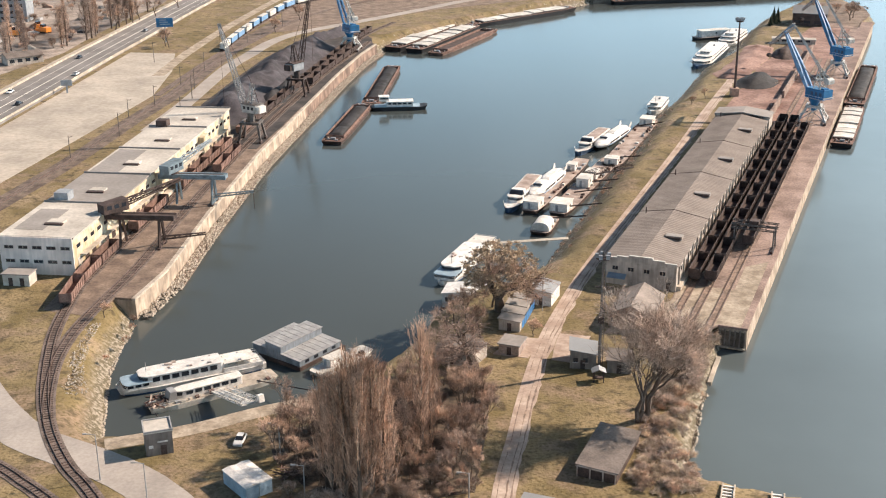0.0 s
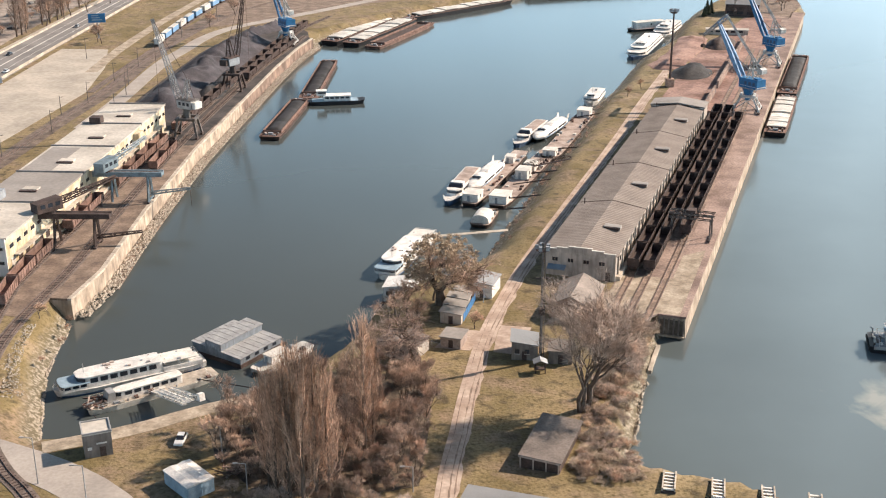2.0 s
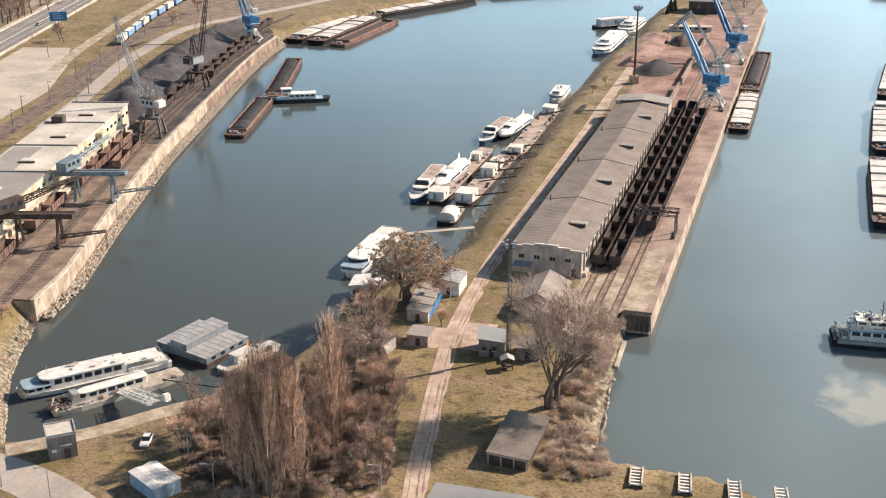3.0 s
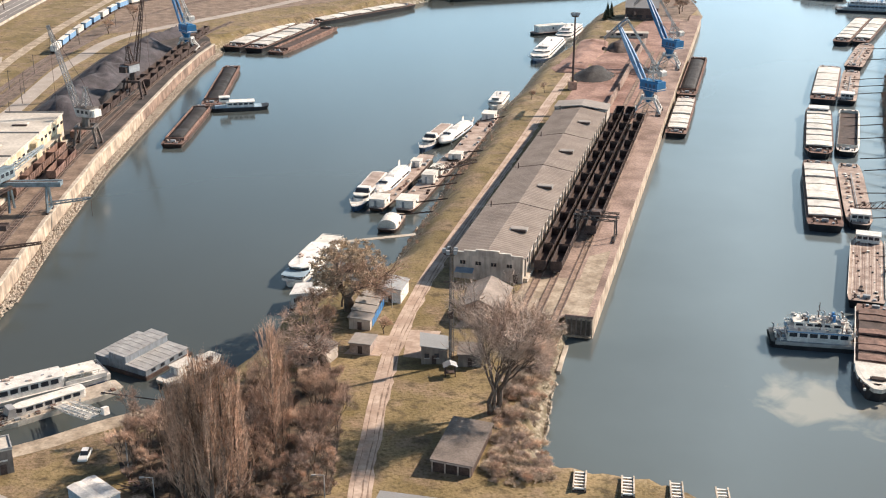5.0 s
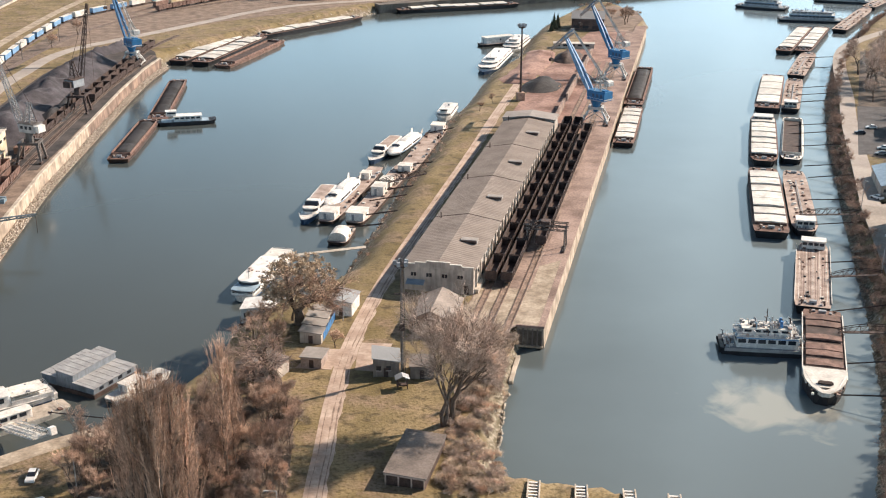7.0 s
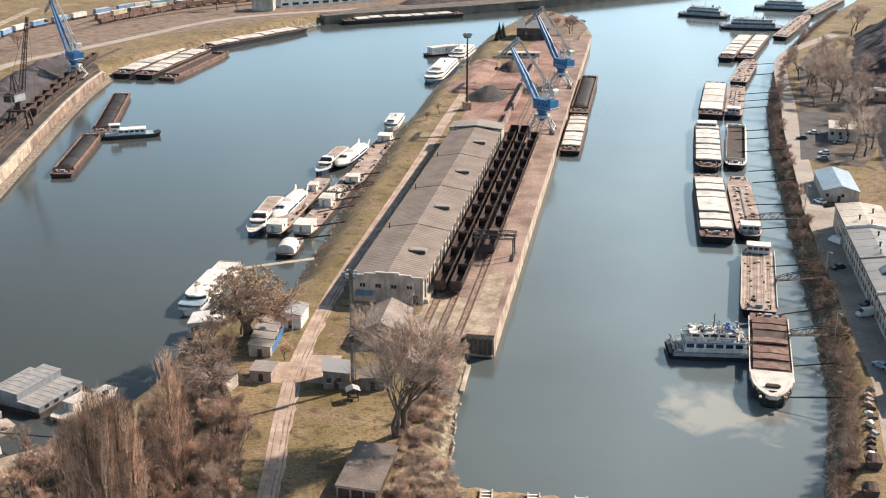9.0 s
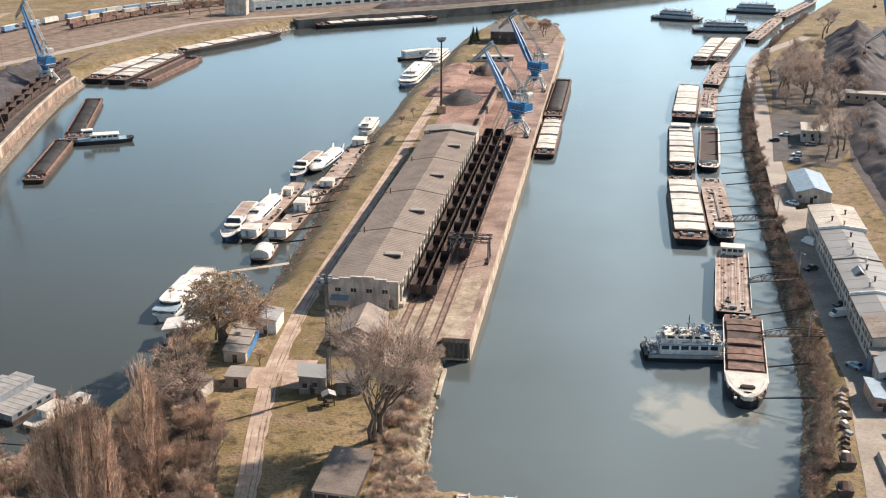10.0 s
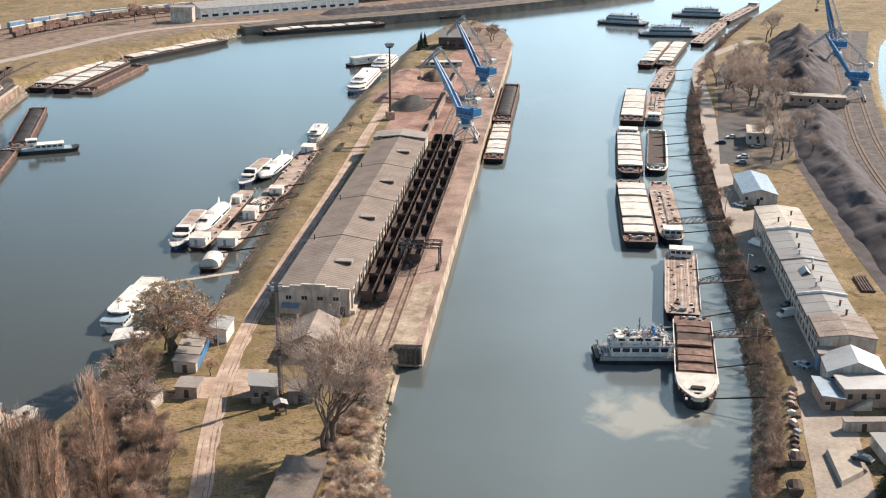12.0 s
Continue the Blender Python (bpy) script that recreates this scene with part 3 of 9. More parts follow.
for off, wide in ((0.35, 0.30), (1.3, 0.34), (-1.2, 0.16), (2.15, 0.8)):
    rows = []
    for i, (x, y) in enumerate(PIER_ROAD):
        w = wide * rut_rand.choice((0.1, 0.5, 0.9, 1.3)) / 2
        c = off + rut_rand.uniform(-0.09, 0.09)
        rows.append([(x + c - w, y, LAND + 0.03), (x + c + w, y, LAND + 0.03), (x + c + w, y, LAND + 0.063), (x + c - w, y, LAND + 0.063)])
    overlay("wheel_rut", Shape().hull(rows), M_RUT if off < 2 else GROUND, "dark worn wheel rut in the dirt road" if off < 2 else "ragged grass along the dirt road's edge", "rut" if off < 2 else "verge")
overlay("yard_quay", Shape().slab([(-101, 262), (-88, 258), (-82.5, 288), (-80.5, 336), (-76, 402), (-71, 445), (-86, 445), (-85.4, 425), (-100.1, 284.8)], LAND - 0.4, LAND + 0.042), M_DIRT, "bare brown dirt between the warehouse and the quay tracks", "pavement")
overlay("yard_pier", Shape().slab([pier(0, 6.5), pier(445, 6.5), pier(445, 24), pier(188, 40), pier(188, 20), pier(10, 20), pier(2, 28), pier(-14, 30), pier(-6, 10)], LAND - 0.4, LAND + 0.045), M_QUAY_RED, "dusty reddish-tan pier yard between the tracks", "pavement")
overlay("yard_ore", Shape().slab([pier(189, 11), pier(420, 10), pier(420, 30), pier(300, 41), pier(189, 42)], LAND - 0.3, LAND + 0.085), M_RED_DUST, "red iron ore dust spread over the yard", "pavement")
overlay("pavement_house", Shape().slab([(15.5, 236), (24, 233), (29, 247), (20, 249)], LAND - 0.3, LAND + 0.06), M_DIRT_ROAD, "bare dusty turning place beside the small house", "pavement")
overlay("pavement_huts", Shape().slab([(6.5, 237.5), (14.2, 235.5), (18.2, 245.5), (11.5, 247)], LAND - 0.3, LAND + 0.068), M_DIRT_ROAD, "bare dusty parking place by the huts", "pavement")
overlay("path_bank", strip(smooth_line([(-68, 197.5), (-62.5, 199.4), (-56, 202.0), (-50, 204.9), (-45, 208.0), (-38.7, 211.6), (-32, 214.6), (-25, 219)]), 4.4), M_SAND, "pale gravel path along the head of the basin", "path")
overlay("road_west", strip(smooth_line([(-112, 240), (-101, 221), (-92, 209), (-84, 200.5), (-76, 195.6), (-68.5, 191.4), (-60.5, 186), (-52, 178), (-36, 158)]), 8.8), M_ASPHALT_OLD, "bleached patched asphalt road", "road")
overlay("road_highway", strip(smooth_line([(-193, 350), (-187, 438), (-183, 495), (-179, 565), (-173, 645), (-165.5, 740), (-152, 860), (-130, 990)]), 20.5, LAND + 0.9, 1.3), M_ASPHALT, "grey four-lane main road on a low bank", "road")
overlay("pavement_lot", Shape().slab([(-182, 330), (-154, 345), (-149, 365.5), (-139.4, 425.5), (-129.8, 490), (-133, 540), (-141, 582), (-164, 585), (-170, 500), (-175, 437), (-182, 380)], LAND - 0.3, LAND + 0.05), M_CONCRETE_LOT, "wide pale concrete parking lot", "pavement")
overlay("road_quay", strip(smooth_line([(-117, 432), (-113, 475), (-109, 545), (-104, 577), (-98, 612), (-87, 639), (-68, 662), (-44.5, 690), (-19, 722), (3, 750), (38, 777), (120, 800)]), 7.0), M_ASPHALT_OLD, "bleached works road behind the coal yard", "road")
overlay("road_east", strip(smooth_line([(99, 122), (121.5, 163), (132.5, 185), (143.2, 206), (150.8, 226), (158.3, 245), (168, 270), (189.5, 325), (192, 331)]), 10.6), M_ASPHALT_EAST, "dusty grey road in front of the workshops", "road")
overlay("road_east", strip(smooth_line([(188, 327), (207, 370), (231, 425), (251, 467), (305, 578), (369, 640)]), 6.2, LAND + 0.058), M_ASPHALT_OLD, "bleached narrow road along the east bank", "road")
# earth sheet in a brown that also holds the trees' shade
overlay("yard_east", Shape().slab([(312, 573), (345, 585), (299, 478), (262, 408), (230, 370), (216, 381), (254, 463)], LAND - 0.3, LAND + 0.045), M_YARD_EARTH, "bare brown earth under the yard trees, darkened for their shade", "pavement")
STORE_YARD = [(-212, 525), (-197, 583), (-196, 622), (-192.5, 680), (-185, 742), (-186, 800), (-300, 800), (-300, 600), (-240, 520)]
overlay("yard_store", Shape().slab(STORE_YARD, LAND - 0.3, LAND + 0.045), M_YARD_DUST, "churned brown earth of the storage yard", "pavement")
overlay("pavement_coal", Shape().slab([(-104, 434), (-86, 432), (-84, 406), (-72.6, 406), (-68.4, 436), (-64.6, 469), (-57.2, 534), (-50.4, 580), (-45.2, 605), (-47, 622), (-60, 655), (-80, 632), (-95, 570), (-101, 523), (-106, 474)], LAND - 0.3, LAND + 0.06), M_COAL_FLOOR, "coal-blackened yard floor", "pavement")
overlay("path_lot", strip(smooth_line([(-137, 530), (-135.5, 580), (-130, 647), (-123.5, 702), (-114, 770), (-100, 840)]), 5.5, LAND + 0.06), M_SAND, "pale dirt track across the rough grass", "path")
overlay("pavement_pier_foot", Shape().slab([pier(0.5, 6.5), pier(23, 6.5), pier(22, 19.5), pier(10, 19.8), pier(2, 27.8), pier(-13.5, 29.5), pier(-5.5, 10)], LAND - 0.3, LAND + 0.053), M_SAND, "pale trodden ground where the pier tracks end", "pavement")
# parking place coloured dark for the tree shade that lies on it
overlay("pavement_parking_east", Shape().slab([(250, 456), (213, 383.5), (224, 384), (242, 414), (262, 452)], LAND - 0.3, LAND + 0.066), M_ASPHALT_SHADED, "patched asphalt where cars park, darkened for tree shade", "pavement")
overlay("pavement_quay_end", Shape().slab([pier(0.4, 1.45), pier(46, 1.45), pier(40, 6.6), pier(0.4, 6.6)], LAND - 0.3, LAND + 0.057), M_SAND, "pale worn concrete at the end of the quay", "pavement")
overlay("yard_sidings", strip(smooth_line([(-143, 335), (-134, 390), (-128.5, 440), (-121, 495), (-117, 556), (-109, 637), (-94, 705), (-62, 760), (-15, 805), (60, 850)]), 8.0, LAND + 0.03), M_CINDER, "dark brown cinder strip along the sidings", "pavement")
overlay("yard_rail", Shape().slab([(-100, 640), (-60, 668), (-20, 712), (36, 748), (66, 772), (120, 797), (250, 856), (420, 935), (420, 990), (100, 905), (-40, 850), (-110, 760)], LAND - 0.3, LAND + 0.036), M_DIRT, "brown cinders between the far sidings", "pavement")
overlay("yard_tip", Shape().slab([pier(425, 6), pier(446, 6), (234, 690), (240, 722), (232, 745), (205, 730), (190, 690)], LAND - 0.3, LAND + 0.05), M_DIRT, "bare brown soil at the pier's tip", "pavement")
overlay("yard_far", Shape().slab([(86, 778), (126, 791), (184, 805), (256, 829), (367, 874), (430, 911), (420, 930), (250, 850), (120, 808)], LAND - 0.3, LAND + 0.06), M_DARK_CONCRETE, "dark cinder yard along the far quay", "pavement")
overlay("pavement_coal_east", Shape().slab([(180, 222), (205, 215), (251, 335), (268, 384), (303, 446), (332, 500), (398, 600), (420, 650), (400, 655), (300, 482), (240, 376), (205, 290)], LAND - 0.3, LAND + 0.05), M_COAL_GREY, "coal-blackened ground along the heap", "pavement")

overlay("yard_tracks_east", Shape().slab([(205, 215), (222, 212), (270, 338), (297, 402), (336, 468), (402, 572), (460, 655), (430, 668), (420, 650), (398, 600), (332, 500), (303, 446), (268, 384), (251, 335)], LAND - 0.3, LAND + 0.058), M_BALLAST_EAST, "grey-pink ballast between the river tracks", "pavement")


def track(name, points, label, sleepers=True, bed=3.4, lift=0.0, base=None):
    """A railway track: ballast bed, sleepers and two rails."""
    line = smooth_line(points, 3.0)
    root = thing(name, label, "railway track", kind="structure")
    part("ballast", strip(line, bed, LAND + 0.10 + lift, 0.4), base or M_BALLAST, root)
    p = [Vector((*q, 0)) for q in line]
    for side in (-0.75, 0.75):
        rows = []
        for i, q in enumerate(p):
            t = (p[min(i + 1, len(p) - 1)] - p[max(i - 1, 0)]).normalized()
            n = Vector((-t.y, t.x, 0))
            c = q + n * side
            rows.append([tuple(c + n * w + Vector((0, 0, LAND + h))) for w, h in ((-0.09, 0.1), (0.09, 0.1), (0.09, 0.32), (-0.09, 0.32))])
        part("rail", Shape().hull(rows), M_RAIL, root)
    if sleepers:
        sh, run = Shape(), 0.0
        for a, b in zip(p, p[1:]):
            t = (b - a).normalized()
            n = Vector((-t.y, t.x, 0))
            for k in range(max(1, int((b - a).length / 1.0))):
                c = a + t * k
                c.z = LAND + 0.14
                sh.hull([[tuple(c + t * u + n * v + Vector((0, 0, h))) for u, h in ((-0.13, -0.1), (0.13, -0.1), (0.13, 0.05), (-0.13, 0.05))] for v in (-1.25, 1.25)])
        tagged(part("sleepers", sh, M_RUST_DARK, root), kind="stuff")
    return root


for d in (17.0, 12.9, 8.3):
    track("track_pier", [pier(-22 + 0.2 * d, d + 3.0), pier(-8, d + 1.2), pier(6, d), pier(200, d), pier(330, d - 0.5 if d > 9 else d)], "rusty railway track sunk in the dusty pier yard", sleepers=False, bed=1.9, base=M_RUT)
WEST_TRACK = [(-46, 150), (-64.8, 179), (-72.4, 189), (-78, 198.4), (-82.3, 207.6), (-86.7, 219.6), (-91, 235.1), (-94.2, 250), (-95.9, 266.5), (-96.1, 285), (-90.2, 343)]
WEST_LINE = WEST_TRACK + [(-85.7, 386), (-80.5, 430), (-75.5, 469), (-67.0, 525), (-59.5, 575), (-51, 630), (-38, 671)]
track("track_west", WEST_LINE, "curved railway track with dark rails and brown sleepers")
QUAY_LINE = [(-82.3, 207.6), (-86.0, 219.6), (-89.0, 235), (-89.6, 250), (-88.4, 265), (-85.5, 290), (-83, 336), (-78, 402), (-70.6, 469), (-62, 534), (-53.8, 579), (-47.5, 612)]
track("track_west", QUAY_LINE, "railway track close along the quay edge", lift=0.012)
track("track_west", [(-112, 208), (-97, 197.5), (-84.8, 189), (-79.3, 184.2), (-73.3, 178.9), (-56, 162)], "second curved railway track beside the road")
track("track_yard", [(-144, 330), (-135, 385), (-130, 430), (-122.5, 490), (-117, 556), (-103, 640), (-84, 705), (-48, 760), (10, 812), (90, 852), (260, 905)], "railway siding behind the coal yard", sleepers=False)
track("track_yard", [(-128, 490), (-123, 545), (-118.4, 586), (-115.7, 633), (-110.5, 684), (-101, 735), (-72, 780), (-46, 812), (-10, 840), (60, 872), (260, 925)], "railway siding used by the container train", sleepers=False)
track("track_east", [(222, 260), (248, 330), (278, 394), (320, 468), (380, 570), (440, 660)], "railway track beside the long coal heap", sleepers=False)
track("track_east", [(230, 258), (256, 328), (286, 392), (328, 466), (388, 568), (448, 658)], "outer railway track beside the river", sleepers=False)


# ---------------------------------------------------------------- the long warehouse on the pier
def window(parent, x0, z0, x1, z1, y, frame_mat=None):
    """A window set into a wall that faces the viewer along -y."""
    w = part("window", Shape().box(x0, y - 0.03, z0, x1, y + 0.05, z1), M_GLASS, parent)
    fr = Shape()
    for a in ((x0 - 0.1, z0 - 0.1, x1 + 0.1, z0), (x0 - 0.1, z1, x1 + 0.1, z1 + 0.1), (x0 - 0.1, z0, x0, z1), (x1, z0, x1 + 0.1, z1), ((x0 + x1) / 2 - 0.04, z0, (x0 + x1) / 2 + 0.04, z1)):
        fr.box(a[0], y - 0.08, a[1], a[2], y + 0.04, a[3])
    part("frame", fr, frame_mat or M_PLASTER, w)
    return w


def warehouse():
    W, L, H = 18.0, 157.0, 6.6
    root = thing("warehouse", "long low warehouse with a grey corrugated ridge roof on the pier", "warehouse", on_pier(16.2, 38.0))
    wall = Shape()
    wall.hull([[(0, y, 0), (W, y, 0), (W, y, H), (W * 0.5, y, H + 1.5), (0, y, H)] for y in (0.0, L)])
    part("wall", wall, M_PLASTER, root, "dirty plastered wall, sunlit cream along the tracks")
    for i in range(6):
        x0, x1 = W * i / 6, W * (i + 1) / 6
        zt = H + 0.35 + 1.5 * (1 - abs((x0 + x1) / 2 - W / 2) / (W / 2)) * 0.9
        part("parapet_step", Shape().box(x0, -0.25, H - 0.3, x1, 0.12, zt), M_PLASTER, root)
        part("coping", Shape().box(x0 - 0.05, -0.35, zt, x1 + 0.05, 0.2, zt + 0.12), M_CREAM, root)
    # roof sheets with standing ribs, laid bay by bay
    bays, mesh = 4, None
    for b in range(bays):
        y0, y1 = 0.15 + b * (L - 0.3) / bays, 0.15 + (b + 1) * (L - 0.3) / bays
        for side in (0, 1):
            sh = Shape()
            n = 30
            pts = []
            for i in range(n * 2 + 1):
                y = y0 + 0.12 + (y1 - y0 - 0.24) * i / (2 * n)
                up = 0.14 if i % 2 else 0.0
                a, c = ((-0.45, H - 0.05), (W / 2, H + 1.55)) if side == 0 else ((W / 2, H + 1.55), (W + 0.45, H - 0.05))
                pts.append([(a[0], y, a[1] + 0.08 + up), (c[0], y, c[1] + 0.08 + up), (c[0], y, c[1] - 0.05), (a[0], y, a[1] - 0.05)])
            sh.hull(pts)
            part("roof_panel", sh, M_ROOF, root)
        part("roof_joint", Shape().hull([[(-0.5, y, H - 0.1), (W / 2, y, H + 1.5), (W + 0.5, y, H - 0.1), (W + 0.5, y, H + 0.12), (W / 2, y, H + 1.75), (-0.5, y, H + 0.12)] for y in (y1 - 0.16, y1 + 0.16)]), M_RUST_DARK, root)
        v = part("roof_vent", Shape().box(11.2, y0 + 17.0, H + 0.9, 15.6, y0 + 19.4, H + 1.75), M_TARGREY, root, "low roof vent box")
        part("vent_slot", Shape().box(11.4, y0 + 16.6, H + 1.0, 15.4, y0 + 17.02, H + 1.6), M_RUST_DARK, v)
        part("chimney", Shape().tube((1.6, y1 - 2, H), (1.6, y1 - 2, H + 2.2), 0.16), M_RUST_DARK, root)
    for i in range(4):
        window(root, 1.9 + i * 4.0, 3.9, 3.3 + i * 4.0, 4.9, 0)
    part("door", Shape().box(15.6, -0.06, 0, 16.8, 0.1, 2.3), M_RUST_DARK, root, "dark steel door")
    # lit long side: pilasters, loading doors and platform
    for i in range(27):
        y = 3 + i * 5.7
        part("pilaster", Shape().box(W, y - 0.35, 0, W + 0.4, y + 0.35, H - 0.2), M_PLASTER, root)
        if i % 3 == 1:
            part("loading_door", Shape().box(W - 0.05, y + 1.0, 1.1, W + 0.1, y + 4.4, 4.4), M_RUST_DARK, root)
        else:
            part("window", Shape().box(W - 0.05, y + 1.2, 3.6, W + 0.06, y + 4.2, 4.9), M_GLASS, root)
    part("platform", Shape().box(W + 0.02, 1, 0, W + 1.1, L - 1, 1.1), M_CONCRETE, root, "narrow concrete loading platform")
    for i in range(9):
        part("wall_opening", Shape().box(-0.06, 8 + i * 17, 1.1, 0.05, 11 + i * 17, 3.9), M_RUST_DARK, root)
    # end block at the far side
    far = Shape().box(-0.8, L + 0.05, 0, W + 0.6, L + 9.5, 7.4)
    part("end_block", far, M_PLASTER, root)
    part("end_roof", Shape().hull([[(-1.1, y, 7.42), (W / 2, y, 8.6), (W + 0.9, y, 7.42), (W + 0.9, y, 7.75), (W / 2, y, 8.95), (-1.1, y, 7.75)] for y in (L - 0.1, L + 9.8)]), M_TARGREY, root, "plain grey roof of the end block")
    # low lean-to at the near gable
    part("lean_to", Shape().hull([[(1.0, -2.2, z), (5.6, -2.2, z), (5.6, -0.26, z + k), (1.0, -0.26, z + k)] for z, k in ((2.3, 0.6), (2.5, 0.6))]), M_BLUEROOF, root, "pale metal canopy")
    return root


warehouse()


# ---------------------------------------------------------------- the yellow warehouse on the west quay
def quay_warehouse():
    W, L, H = 19.5, 141.0, 10.3
    root = thing("quay_warehouse", "two-storey ochre and white flat-roofed quay warehouse", "warehouse", pose(-119.3, 286.8, LAND, 0, 0, -6.0))
    part("wall", Shape().box(0, 0, 0, W, L, H - 0.5), M_YELLOW, root, "ochre yellow plastered side wall")
    part("end_wall", Shape().box(-0.15, -0.3, 0, W + 0.05, -0.01, H - 0.1), M_WHITEWASH, root, "whitewashed end wall")
    bays = 5
    for b in range(bays):
        y0, y1 = b * L / bays, (b + 1) * L / bays
        part("roof_panel", Shape().box(-0.4, y0 + 0.15, H - 0.5, W + 0.4, y1 - 0.15, H + 0.0), M_TARGREY if b in (1,) else M_TARROOF, root)
        part("fire_wall", Shape().box(-0.5, y1 - 0.16, H - 0.5, W + 0.5, y1 + 0.16, H + 0.45), M_TARGREY, root)
        sk = part("skylight", Shape().box(8.5, y0 + 10, H, 12.8, y0 + 13.0, H + 0.5), M_TARROOF, root, "raised roof light")
        part("glazing", Shape().box(8.2, y0 + 8.8, H + 0.02, 13.1, y0 + 10.0, H + 0.42), M_RUST_DARK, sk)
        for k in range(6):
            y = y0 + 2.3 + k * 4.6
            part("window", Shape().box(W - 0.05, y, 6.6, W + 0.05, y + 2.4, 7.6), M_GLASS, root)
            part("loading_door", Shape().box(W - 0.05, y, 1.1, W + 0.06, y + 2.6, 3.9), M_RUST_DARK if (k + b) % 3 else M_TARROOF, root)
    part("patch", Shape().box(1.5, 5, H, 9.5, 22, H + 0.05), M_TARGREY, root, "grey felt roof patch")
    part("patch", Shape().box(0.5, 57, H, 9.5, 83, H + 0.05), M_TARGREY, root, "grey felt roof patch")
    part("stair_hut", Shape().box(2.2, 29, H, 6.2, 33, H + 2.4), M_GREYMETAL, root, "grey stair hut on the roof")
    part("stair_hut", Shape().box(2.2, 112, H, 6.0, 115.5, H + 2.2), M_RUST_DARK, root, "brown stair hut on the roof")
    for k in range(5):
        for z in (3.2, 7.0):
            window(root, 1.2 + k * 3.8, z, 3.6 + k * 3.8, z + 0.8, -0.32, M_TARROOF)
    for y in (30, 62, 104):
        part("hoist_bay", Shape().box(W + 0.05, y, 3.4, W + 2.0, y + 5.5, H - 1.2), M_YELLOW, root, "ochre loading bay jutting from the wall")
    part("canopy", Shape().box(W + 0.05, 4, 4.3, W + 1.6, L - 8, 4.55), M_CONCRETE, root, "concrete canopy over the platform")
    part("platform", Shape().box(W + 0.05, 2, 0, W + 1.8, L - 2, 1.1), M_CONCRETE, root)
    hut = thing("porch_hut", "small whitewashed flat-roofed porch hut beside the warehouse", "hut", pose(-112.5, 279.6, LAND, 0, 0, -6))
    part("wall", Shape().box(-3.5, -2.2, 0, 3.5, 2.2, 3.0), M_TARROOF, hut)
    part("roof", Shape().box(-3.8, -2.5, 3.0, 3.8, 2.5, 3.3), M_TARGREY, hut)
    for x in (-2.0, 1.0):
        part("door", Shape().box(x, -2.26, 0, x + 1.1, -2.1, 2.2), M_RUST_DARK, hut)


quay_warehouse()


# ---------------------------------------------------------------- vessels
def hull_rings(L, W, H, bow, stern, keel=-1.2):
    """Cross-sections of a hull along y; bow and stern: how far the ends taper."""
    out = []
    for t, k in ((0.0, stern), (0.02, stern * 0.55), (0.08, stern * 0.12), (0.2, 0), (0.8, 0), (0.9, bow * 0.18), (0.96, bow * 0.5), (1.0, bow)):
        w = W / 2 * (1 - k)
        low = w * (0.92 if 0.1 < t < 0.9 else 0.75)
        sheer = H + (0.7 * bow if t > 0.9 else 0)
        rake = 1.6 * (1 if t == 1.0 else -1 if t == 0 else 0)
        out.append([(-low, t * L - rake, keel), (low, t * L - rake, keel), (w, t * L, sheer), (-w, t * L, sheer)])
    return out


